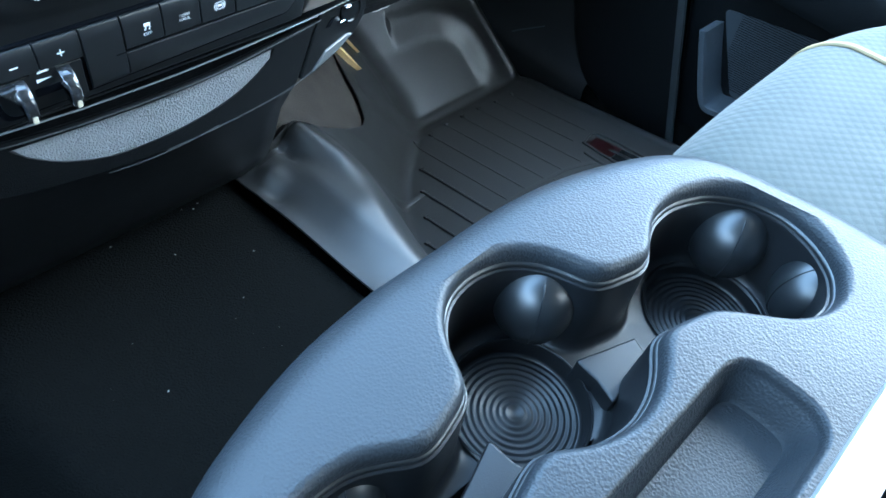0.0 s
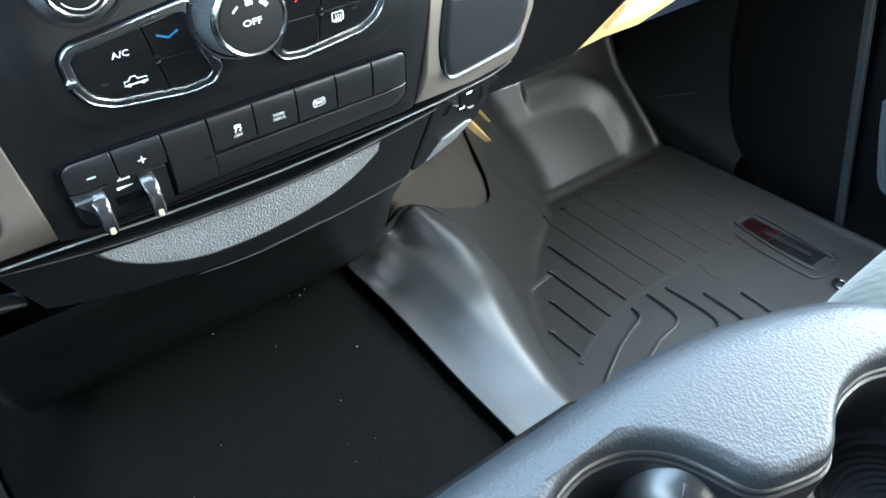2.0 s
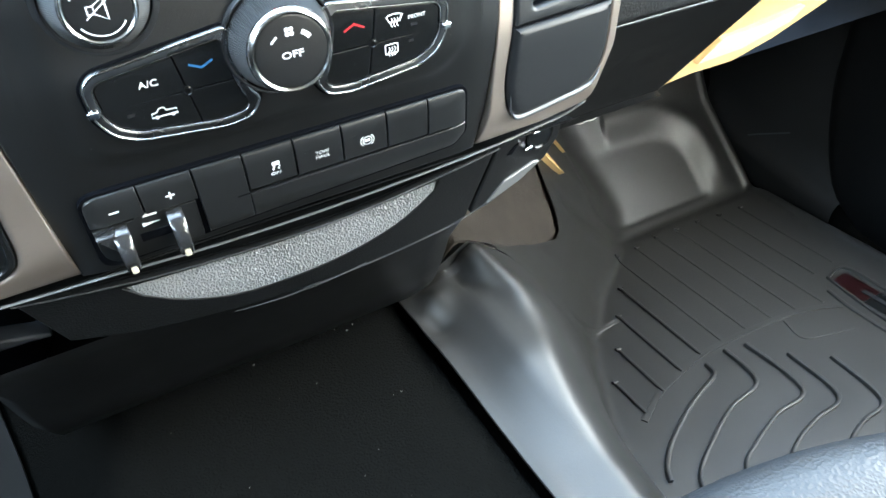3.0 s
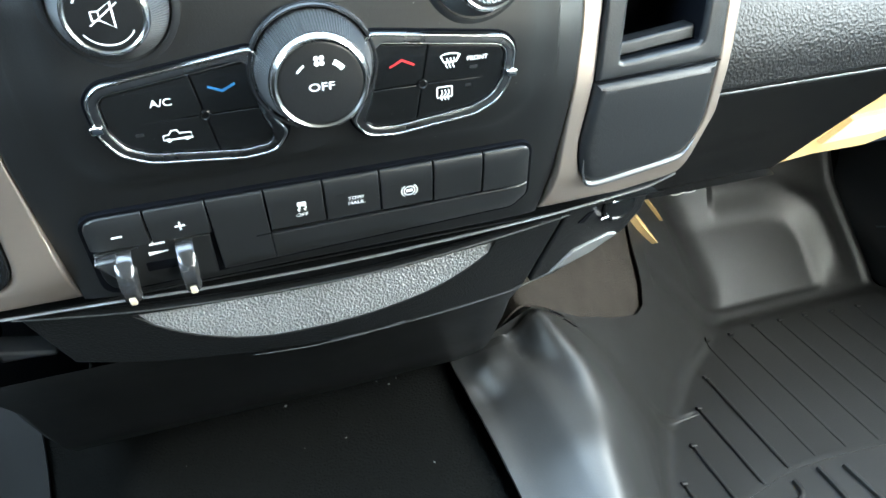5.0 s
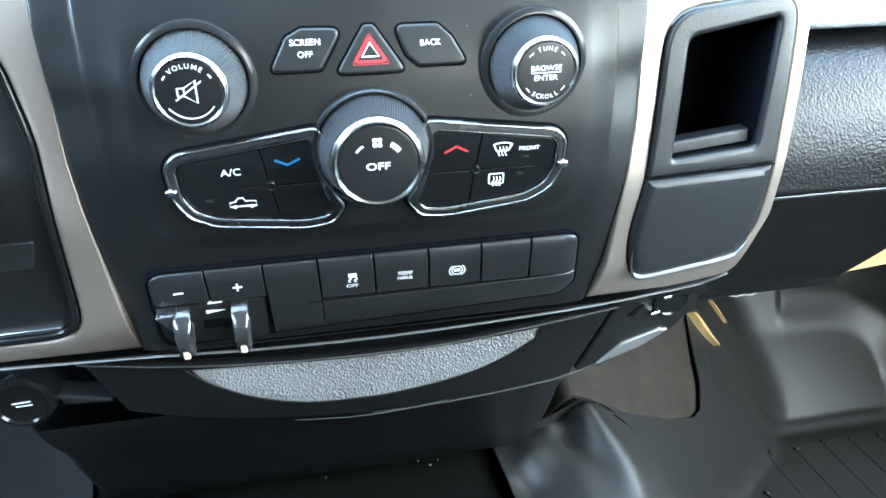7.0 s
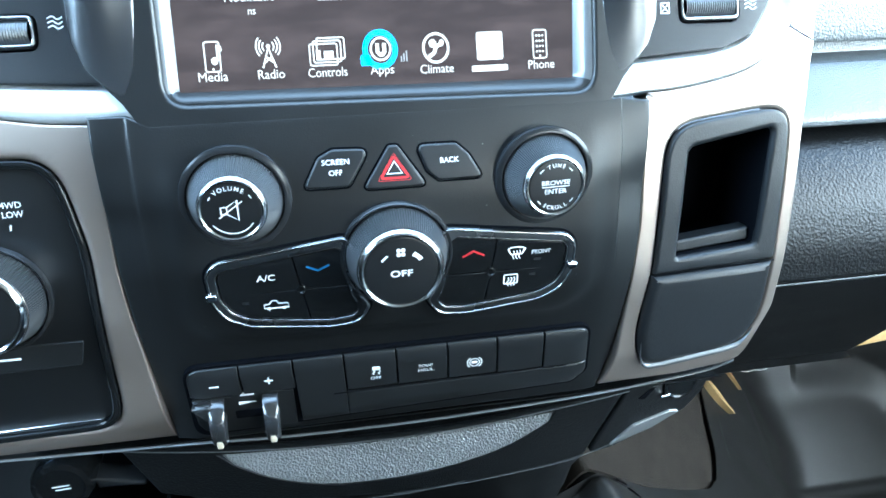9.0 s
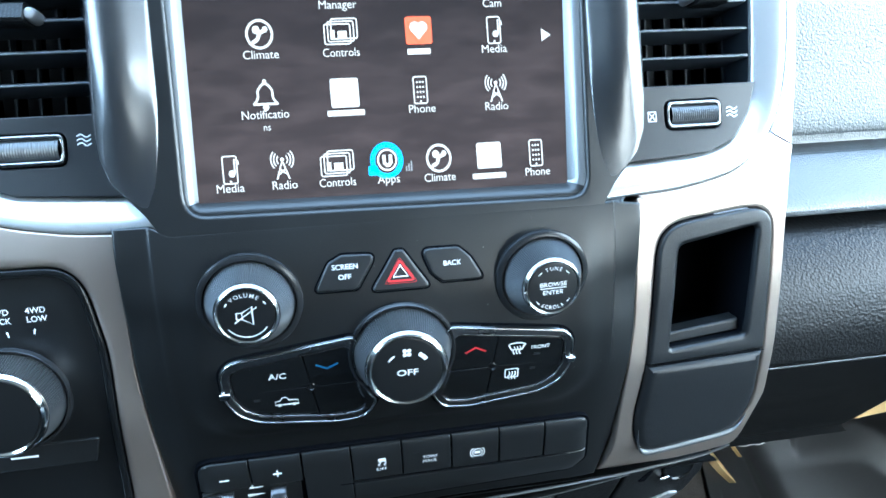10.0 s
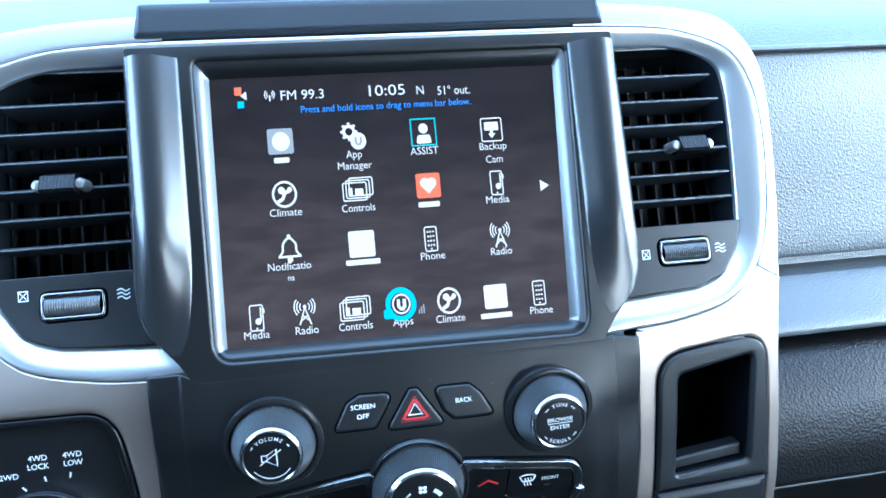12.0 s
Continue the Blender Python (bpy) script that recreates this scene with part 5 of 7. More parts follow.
    stroke([(xb - 0.0021, zb - 0.0021), (xb + 0.0021, zb + 0.0021)], 0.0004, on_side, -0.0007, bm)
    stroke([(xb - 0.0021, zb + 0.0021), (xb + 0.0021, zb - 0.0021)], 0.0004, on_side, -0.0007, bm)
    part("print", bm, M["white"], v)
    bm = bmesh.new()
    zb = 0.6815 if s > 0 else 0.6845
    for k in (-1, 0, 1):
        stroke(smooth_line([(xw - 0.0030, zb + 0.0017 * k), (xw - 0.001, zb + 0.0007 + 0.0017 * k), (xw + 0.001, zb - 0.0005 + 0.0017 * k), (xw + 0.0030, zb + 0.0004 + 0.0017 * k)], 4), 0.0005, on_side, -0.0007, bm)
    part("print", bm, M["white"], v)
    return v


# pale grey stroke paints the highlight along each slat's front
M["slat_edge"] = material("slat_highlight_grey", (0.14, 0.15, 0.16), 0.35, vary=0.05)
# blue-black is lifted to paint veiling haze inside the vents
M["vent_haze_black"] = material("vent_haze_black", (0.020, 0.025, 0.032), 0.5, spec=0.3, vary=0.1)
M["vent_panel"] = material("vent_panel_grey", (0.014, 0.015, 0.0165), 0.34, grain=0.15, grain_size=0.0006, vary=0.05)
for s in (-1, 1):
    upper_trim(s)
    air_vent(s)


def top_trim():
    t = thing("top_trim", on_side(0, 0.80), "satin silver trim strip over the screen and vents", "trim panel", group="silver dash trims")
    bm = bmesh.new()
    prev = None
    for z, h in ((0.7976, -0.015), (0.7976, 0.0004), (0.7972, 0.0011), (0.7966, 0.0015), (0.7955, 0.0016), (0.7944, 0.0012), (0.7930, 0.0005), (0.7915, -0.0007), (0.7900, -0.0022), (0.7889, -0.0035), (0.7885, -0.0064)):
        row = [bm.verts.new(on_side(x, z, h)) for x in np.linspace(-0.1082, 0.1082, 13)]
        if prev:
            for k in range(1, len(row)):
                bm.faces.new((prev[k - 1], prev[k], row[k], row[k - 1]))
        prev = row
    part("strip", bm, M["bright"], t, angle=60)
    pad = rounded([(-0.1220, 0.7983), (0.1255, 0.7983), (0.1225, 0.8150), (-0.1190, 0.8150)], 0.002)
    part("insert", plate(pad, -0.02, 0.003, on_side, 0.003, step=0.004), M["insert"], t, "satin slate insert, tinted blue for reflected sky")
    bm = sweep(smooth_line([(0.126, 0.8145), (0.136, 0.8215), (0.16, 0.824), (0.30, 0.826)]), -0.085, 0.10, 8, ends=False)
    part("tray_lid", bm, M["face"], t, "black dash tray lid", 60)


top_trim()


def on_trim(x, z, h=0.0):
    """The side surface, rolled under along the foot of the trims."""
    return on_side(x, z, h - 9.0 * max(0.0, 0.508 - z) ** 2)


def lower_trim_right():
    t = thing("pocket_trim", on_side(0.16, 0.48), "champagne silver trim round the phone pocket", "trim panel", group="silver dash trims")
    low = rounded([(0.1235, 0.6462), (0.1228, 0.5850), (0.1172, 0.5100), (0.1115, 0.4830), (0.1590, 0.4855), (0.1920, 0.4945), (0.2050, 0.5310), (0.2062, 0.5780), (0.2065, 0.6370)], [0.0015, 0.02, 0.02, 0.0015, 0.01, 0.012, 0.02, 0.02, 0.02], 4)
    outer = [*low[:-6], *smooth_line([(0.2065, 0.6300), (0.2085, 0.6500), (0.2125, 0.6650)], 5), *smooth_line(CREASE[9:-1], 5)]
    hole = rounded([(0.1310, 0.4990), (0.1890, 0.5080), (0.1985, 0.5250), (0.1985, 0.6360), (0.1930, 0.6385), (0.1400, 0.6330), (0.1345, 0.6260), (0.1315, 0.5580), (0.1268, 0.5240)], [0.006, 0.012, 0.012, 0.006, 0.004, 0.01, 0.006, 0.01, 0.01], 4)
    hole = soften(hole, 150, 14)
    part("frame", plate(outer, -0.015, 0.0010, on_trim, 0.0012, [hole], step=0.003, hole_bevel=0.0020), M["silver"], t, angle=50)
    band(1, t)
    p = thing("phone_pocket", on_side(0.165, 0.50), "dark open phone pocket with a hinged lower door", "storage pocket")
    rim = inset(hole, 0.0006)
    up = clip(rim, 0.131, 0.5588, -0.045, 1)
    down = clip(rim, 0.131, 0.5575, 0.045, -1)
    mouth = rounded([(0.1432, 0.5665), (0.1862, 0.5705), (0.1893, 0.6270), (0.1880, 0.6285), (0.1458, 0.6215)], [0.002, 0.002, 0.003, 0.002, 0.005], 4)
    part("rim", plate(up, -0.0005, 0.0032, on_side, 0.0016, [mouth], step=0.006, hole_bevel=0.0025), M["panel"], p, "slate plastic rim", 50)
    # lining painted near black for the shade inside the pocket
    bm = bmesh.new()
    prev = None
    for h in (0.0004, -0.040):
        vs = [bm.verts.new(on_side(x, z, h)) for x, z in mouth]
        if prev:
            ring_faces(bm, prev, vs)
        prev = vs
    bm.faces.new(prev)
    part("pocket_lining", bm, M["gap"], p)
    lip = rounded([(0.1437, 0.5672), (0.1858, 0.5712), (0.1852, 0.5780), (0.1440, 0.5735)], 0.001)
    part("retaining_lip", plate(lip, -0.012, -0.003, on_side, 0.0015, step=0), M["panel"], p)
    part("door", plate(down, -0.01, 0.0042, on_side, 0.0045, step=0.006), M["panel"], p, "slate plastic pocket door", 50)
    # paler bead paints the highlight on the door's rounded foot
    lip_line = smooth_line([(0.1300, 0.5180), (0.1312, 0.5070), (0.1345, 0.5022), (0.1420, 0.5020), (0.1640, 0.5052), (0.1840, 0.5085), (0.1900, 0.5120), (0.1945, 0.5200)], 5)
    bm = bmesh.new()
    prev = None
    for i, (x, z) in enumerate(lip_line):
        f = math.sin(math.pi * min(1.0, max(0.0, i / (len(lip_line) - 1)))) ** 0.5
        row = [bm.verts.new(on_side(x, z + 0.0021 * f * math.cos(a), 0.0028 + 0.0020 * f * math.sin(a))) for a in [2 * math.pi * j / 8 for j in range(8)]]
        if prev:
            ring_faces(bm, prev, row)
        prev = row
    part("door_lip", bm, M["reveal"], p, "satin grey bead painted as the door's lower highlight", 60)
    part("hinge_line", stroke([(0.1315, 0.5585), (0.1980, 0.5612)], 0.0008, on_side, 0.0034), M["gap"], p)


lower_trim_right()


def lower_trim_left():
    t = thing("switch_trim", on_side(-0.17, 0.48), "champagne silver trim round the drive mode panel", "trim panel", group="silver dash trims")
    outer = [(-0.1165, 0.4815), (-0.1190, 0.5200), (-0.1238, 0.5850), *smooth_line([(-x, z) for x, z in reversed(CREASE[9:-1])], 5), (-0.2125, 0.6650), (-0.2500, 0.6600), (-0.2500, 0.4840)]
    hole = rounded([(-0.1370, 0.4985), (-0.2420, 0.4960), (-0.2420, 0.6370), (-0.1480, 0.6355), (-0.1400, 0.6270), (-0.1345, 0.5950)], [0.014, 0.004, 0.01, 0.008, 0.01, 0.02], 4)
    hole = soften(hole, 190, 8)
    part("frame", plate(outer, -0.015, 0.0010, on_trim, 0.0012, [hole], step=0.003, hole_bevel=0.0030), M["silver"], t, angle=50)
    band(-1, t)
    p = thing("four_wheel_drive_panel", on_side(-0.18, 0.50), "satin black panel with the four wheel drive dial", "switch panel")
    rim = inset(hole, 0.0004)
    part("rim", plate(rim, -0.012, 0.0006, on_side, 0.0012, [inset(hole, 0.0042)], step=0.006, hole_bevel=0.0015), M["gloss"], p, "glossy black rim")
    part("panel", plate(inset(hole, 0.0035), -0.014, -0.0035, on_side, 0, step=0.006), M["face"], p)
    part("pocket_edge", plate([(-0.24, 0.5005), (-0.1475, 0.5025), (-0.1470, 0.5050), (-0.24, 0.5030)], -0.004, -0.0012, on_side, 0.0008, step=0), M["chrome"], p, "bright lower edge")
    part("blank_strip", plate(rounded([(-0.24, 0.5365), (-0.1500, 0.5375), (-0.1465, 0.5505), (-0.24, 0.5505)], 0.001), -0.004, -0.0022, on_side, 0.0006, step=0), M["button"], p)
    h = -0.0032
    part("print", words("4WD", -0.1790, 0.6165, 0.0026, on_side, h, width=0.0086), M["white"], p)
    part("print", words("LOCK", -0.1790, 0.6125, 0.0026, on_side, h, width=0.0096), M["white"], p)
    part("print", words("4WD", -0.1635, 0.6165, 0.0026, on_side, h, width=0.0086), M["white"], p)
    part("print", words("LOW", -0.1633, 0.6125, 0.0026, on_side, h, width=0.0086), M["white"], p)
    part("print", words("2WD", -0.1925, 0.6090, 0.0026, on_side, h, width=0.0086), M["white"], p)
    part("print", plate(block(-0.1810, 0.5445, 0.0120, 0.0009), -0.003, -0.0019, on_side, 0, step=0), M["white"], p, "plain white bar of print")
    bm = stroke([(-0.1650, 0.6080), (-0.1655, 0.6055)], 0.0008, on_side, h)
    stroke([(-0.1768, 0.6075), (-0.1763, 0.6050)], 0.0008, on_side, h, bm)
    stroke([(-0.1872, 0.6035), (-0.1855, 0.6015)], 0.0008, on_side, h, bm)
    part("print", bm, M["white"], p)
    k, on = dial("rotary_knob", -0.1800, 0.5755, 0.0245, 0.0180, 0.0185, "ribbed drive mode knob with a chrome ring", "knob", on_side, -0.0035, metal="chrome")


lower_trim_left()


# ---- storage bin, outlets and the column below the stack ----
def on_bin(x, z, h=0.0):
    return Vector((x, 0.0245 + 0.35 * x * x - h, z))


def storage_bin():
    b = thing("storage_bin", (0, 0.03, 0.40), "black storage bin front with a grained scooped pad", "storage bin")
    top = [(-0.156, 0.4600), (-0.105, 0.4552), (-0.062, 0.4532), (-0.017, 0.4522), (0.031, 0.4522), (0.080, 0.4552), (0.113, 0.4572), (0.141, 0.4592)]
    low = [(0.1190, 0.4070), (0.100, 0.4040), (0.036, 0.4010), (-0.005, 0.4010), (-0.048, 0.4035), (-0.100, 0.4100), (-0.140, 0.4200)]
    scoop_top = [(-0.104, 0.4495), (-0.062, 0.4490), (-0.017, 0.4480), (0.031, 0.4482), (0.070, 0.4500), (0.096, 0.4512)]
    scoop_low = [(0.092, 0.4430), (0.070, 0.4295), (0.045, 0.4210), (0.014, 0.4160), (-0.016, 0.4145), (-0.046, 0.4165), (-0.075, 0.4265), (-0.095, 0.4400)]
    scoop = [*smooth_line(scoop_top, 3), *smooth_line(scoop_low, 3)]
    front = [*smooth_line(top, 3), *smooth_line(low, 3)]
    part("front", plate(front, -0.02, 0.0, on_bin, 0.0015, [scoop], step=0, hole_bevel=0.0006), M["lower"], b, angle=50)
    # the pad is a ledge inside the scoop: it rolls in from the lower edge and runs back and up under the lip
    bm = bmesh.new()
    prev = None
    for k in range(49):
        x = -0.1035 + 0.1990 * k / 48
        hi = float(np.interp(x, [p[0] for p in scoop_top], [p[1] for p in scoop_top]))
        lo = float(np.interp(x, [p[0] for p in reversed(scoop_low)], [p[1] for p in reversed(scoop_low)]))
        row = []
        for f in (0.0, 0.05, 0.11, 0.18, 0.27, 0.38, 0.50, 0.64, 0.80, 1.0):
            q = 1 - f
            row.append(bm.verts.new(on_bin(x, lo - 0.001 + (hi + 0.004 - lo) * f, -0.0008 - 0.75 * (hi - lo) * (1 - math.sqrt(max(0.0, 1 - f * f * 0.9))) - 0.18 * (hi - lo) * f)))
        if prev:
            for j in range(1, len(row)):
                bm.faces.new((prev[j - 1], prev[j], row[j], row[j - 1]))
        prev = row
    # scoop of the black bin, painted grey for the light on it
    part("pad", bm, M["pad"], b, "pebble-grained pad, grey painted in for light", 70)
    rail = [(x, z + 0.0016) for x, z in smooth_line(top, 4)]
    bm = bmesh.new()
    prev = None
    for x, z in rail:
        c = on_bin(x, z, 0.0015)
        row = [bm.verts.new(c + Vector((0, 0.0030 * math.cos(a), 0.0016 * math.sin(a)))) for a in [2 * math.pi * j / 8 for j in range(8)]]
        if prev:
            ring_faces(bm, prev, row)
        prev = row
    part("lip", bm, M["lower"], b, "black plastic lip", 60)
    # thin pale strips paint the light caught by the black edges
    part("lip_edge", stroke([(x, z + 0.0022) for x, z in smooth_line(top, 4)], 0.0008, on_bin, 0.0046), M["reveal"], b, "pale highlight line painted on the lip edge")
    part("lower_edge", stroke([(x, z + 0.001) for x, z in smooth_line([(0.157, 0.4175), (0.119, 0.4070), *low[1:4]], 4)], 0.0009, on_bin, 0.0010), M["reveal"], b, "pale highlight line painted on the lower edge")
    part("second_edge", stroke([(x, z - 0.004) for x, z in smooth_line([(0.040, 0.4080), (0.010, 0.4048), (-0.020, 0.4046), (-0.050, 0.4070)], 4)], 0.0009, on_bin, 0.0010), M["reveal"], b)
    # pale painted highlight along the foot of the face and trims
    line = smooth_line([(-0.2300, 0.4835), (-0.1205, 0.4785), (-0.0600, 0.4748), (0.0, 0.4738), (0.0549, 0.4754), (0.1134, 0.4786), (0.1510, 0.4826), (0.1775, 0.4864), (0.1930, 0.4920)], 5)
    bm = bmesh.new()
    prev = None
    for x, z in line:
        row = [bm.verts.new((x, 0.0120 + 0.0010 * math.cos(q), z + 0.0006 * math.sin(q))) for q in [2 * math.pi * j / 6 for j in range(6)]]
        if prev:
            ring_faces(bm, prev, row)
        prev = row
    part("upper_edge", bm, M["reveal"], b, "pale highlight line painted on the upper edge", 60)
    # shelf between face and lip
    bm = sweep([(0.012, 0.4805), (0.0145, 0.4770), (0.022, 0.4745), (0.045, 0.474)], -0.19, 0.19, 6, ends=False)
    part("shelf", bm, M["lower"], b)
    # column down to the carpet
    bm = bmesh.new()
    rows = []
    for z, y, xl, xr in ((0.415, 0.030, -0.20, 0.132), (0.398, 0.034, -0.20, 0.132), (0.36, 0.053, -0.20, 0.131), (0.32, 0.064, -0.20, 0.131), (0.29, 0.074, -0.20, 0.130), (0.268, 0.086, -0.20, 0.130), (0.252, 0.099, -0.20, 0.127), (0.238, 0.1165, -0.20, 0.120), (0.215, 0.130, -0.20, 0.110)):
        row = [bm.verts.new((x, yy, z)) for x, yy in ((xl, 0.33), (xl, y + 0.012), (xl + 0.012, y), (-0.1, y), (0.0, y - 0.001), (xr - 0.03, y), (xr - 0.009, y + 0.004), (xr, y + 0.014), (xr + 0.006, 0.33))]
        if rows:
            for j in range(1, len(row)):
                bm.faces.new((rows[-1][j - 1], rows[-1][j], row[j], row[j - 1]))
        rows.append(row)
    part("column", bm, M["column"], b, "black plastic column above the carpet", 50)


storage_bin()


def on_outlet(x, z, h=0.0):
    return Vector((x, 0.030 + 0.16 * (x - 0.13) - h, z))


def outlet_panel():
    o = thing("outlet_panel", (0.165, 0.05, 0.40), "black outlet panel with a capped socket", "outlet panel")
    shape = rounded([(0.1435, 0.4600), (0.1205, 0.4070), (0.1400, 0.4080), (0.1660, 0.4165), (0.1900, 0.4260), (0.2010, 0.4400), (0.2060, 0.4650), (0.1980, 0.4760), (0.1600, 0.4760)], 0.004, 3)
    part("panel", plate(shape, -0.03, 0.0, on_outlet, 0.002, step=0), M["lower"], o)
    # slanted edge of the black panel, painted grey as if lit
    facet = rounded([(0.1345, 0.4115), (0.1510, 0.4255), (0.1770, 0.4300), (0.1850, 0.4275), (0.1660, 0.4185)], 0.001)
    part("facet", plate(facet, -0.001, 0.0018, on_outlet, 0.0012, step=0), M["reveal"], o, "slanted edge of the black panel, grey painted as light")
    ax = Vector((0.1, -1, 0.12))
    part("socket_cap", turned([(0.0125, -0.004), (0.0125, 0.0006), (0.0118, 0.0018), (0.0105, 0.0022), (0.0095, 0.0014), (0.0, 0.0016)], on_outlet(0.1800, 0.4530), ax, 36), M["gloss"], o, "glossy black cap")
    slot = rounded([(0.1510, 0.4470), (0.1580, 0.4530), (0.1625, 0.4535), (0.1560, 0.4460)], 0.0006)
    part("slot", plate(slot, -0.004, 0.0006, on_outlet, 0.0002, step=0), M["gap"], o)
    # two added chrome plates paint the glints on the outlet
    for x, z in ((0.1765, 0.4570), (0.1700, 0.4460)):
        part("glint_edge", plate(block(x, z, 0.0068, 0.0022, 0.0009), 0.000, 0.0030, on_outlet, 0.0008, step=0), M["chrome"], o, "small chrome plate added as a glint")


outlet_panel()


def power_outlet():
    o = thing("power_outlet", (-0.19, 0.03, 0.42), "round black power outlet cap with a small arm", "power outlet")

    def on_cap(x, z, h=0.0):
        return Vector((x, 0.036 - h, z))

    ax = Vector((0.05, -1, 0.15))
    part("cap", turned([(0.0168, -0.02), (0.0168, 0.002), (0.0155, 0.006), (0.0130, 0.0072), (0.0120, 0.006), (0, 0.0058)], on_cap(-0.190, 0.4370), ax, 48), M["gloss"], o, "glossy black cap")
    on = on_disc(on_cap(-0.190, 0.4370) + ax.normalized() * 0.0064, ax)
    part("print", plate(block(0, 0.0010, 0.0090, 0.0006), 0, 0.0004, on, 0, step=0), M["white"], o, "plain white bar of print")
    part("print", plate(block(0.001, -0.0012, 0.0080, 0.0006), 0, 0.0004, on, 0, step=0), M["white"], o)
    arm = rounded([(-0.1745, 0.4345), (-0.1480, 0.4265), (-0.1470, 0.4240), (-0.1745, 0.4255)], 0.001)
    part("arm", plate(arm, -0.012, 0.0, on_cap, 0.002, step=0), M["panel"], o, "slate plastic arm")


power_outlet()


# ---- floor ----
def fold_x(y):
    return float(np.interp(y, [-0.6, -0.07, 0.0, 0.09, 0.224, 0.30, 0.60], [0.285, 0.292, 0.312, 0.356, 0.466, 0.50, 0.52]))


def floor_z(x, y):
    """Height of the floor: level pan, toe board, tunnel."""
    pan = 0.03 - 0.2 * min(y, 0.235)
    if y > 0.235:
        d = max(0.0, y - 0.262)
        pan = -0.017 - 0.004 * min(1.0, (y - 0.235) / 0.02) + 0.62 * d + 0.6 * max(0.0, d - 0.13)
    soft = 0.008
    xf = fold_x(y)
    ax = abs(x)
    if x < 0:
        xf = xf * 0.6 + 0.15
    # flat tunnel top, then a side that falls to the fold
    top = 0.237 + 0.35 * max(0.0, y - 0.16)
    crease = 0.172 + 0.012 * math.exp(-((y - 0.01) / 0.05) ** 2) - 0.02 * max(0.0, min(1.0, (y - 0.06) / 0.05))
    slope = 0.225 / (xf - crease)
    d = (ax - crease) * slope
    side = top - soft * math.log(1 + math.exp(min(60.0, d / soft)))
    if x > 0:
        # rounded shoulder that steepens down to the fold
        s = (ax - crease) / (xf - crease)
        side = top - 0.225 * (max(0.0, s) ** 1.6 if s < 1.2 else 1.2 ** 1.6 + 1.8 * (s - 1.2))
    if x > 0:
        # the tunnel's shoulder climbs forward, between its crease and the fold at its foot
        a, b, c = (min(1.0, max(0.0, q)) for q in ((y + 0.03) / 0.16, (ax - crease + 0.005) / 0.03, (ax - crease - 0.02) / max(0.02, xf - crease - 0.02)))
        side += 0.034 * a * a * (3 - 2 * a) * b * b * (3 - 2 * b) * (1 - c * c * (3 - 2 * c))
    hi = max(pan, side)
    d = abs(pan - side)
    z = hi + 0.25 * max(0.0, 0.03 - d) ** 2 / 0.03
    # the outer edge rises into the sill
    z += 1.2 * max(0.0, ax - 0.845)
    return z


def mat_left(y):
    return float(np.interp(y, [-0.7, -0.128, 0.02, 0.108, 0.110, 0.1125, 0.116, 0.130, 0.149, 0.166, 0.182, 0.197, 0.217, 0.246, 0.31, 0.5], [0.128, 0.119, 0.107, 0.099, 0.128, 0.162, 0.196, 0.235, 0.271, 0.309, 0.346, 0.363, 0.369, 0.372, 0.385, 0.42]))



def carpet():
    xs = sorted({round(v, 4) for v in (*np.arange(-0.90, -0.30, 0.05), *np.arange(-0.30, 0.08, 0.0125), *np.arange(0.08, 0.14, 0.003), *np.arange(0.14, 0.56, 0.0125), *np.arange(0.56, 0.94, 0.03))})
    ys = sorted({round(v, 4) for v in (*np.arange(-2.0, -0.4, 0.1), *np.arange(-0.4, 0.62, 0.02))})
    bm = sheet(xs, ys, lambda x, y: (x, y, floor_z(x, y) - 0.004 + 0.003 * noise.noise((x * 9, y * 9, 0)) - 0.035 * min(1.0, max(0.0, (x - mat_left(y) + 0.004) / 0.008))))
    tagged(finish("floor", bm, M["carpet"], 60), "black carpet over the floor and tunnel", "carpet", kind="structure")



def toe_felt():
    """Worn felt on the tunnel's side, left bare by the notch in the rubber mat."""
    bm = sheet(np.arange(0.098, 0.431, 0.006), np.arange(0.130, 0.40, 0.006), lambda x, y: (x, y, floor_z(x, y) + 0.0002 + 0.0006 * noise.noise((x * 40, y * 40, 3))))
    thicken(bm, 0.0035)
    tagged(finish("trim_tunnel", bm, M["felt"], 60), "worn brownish felt lining beside the mat's notch", "lining", kind="structure")


carpet()
toe_felt()


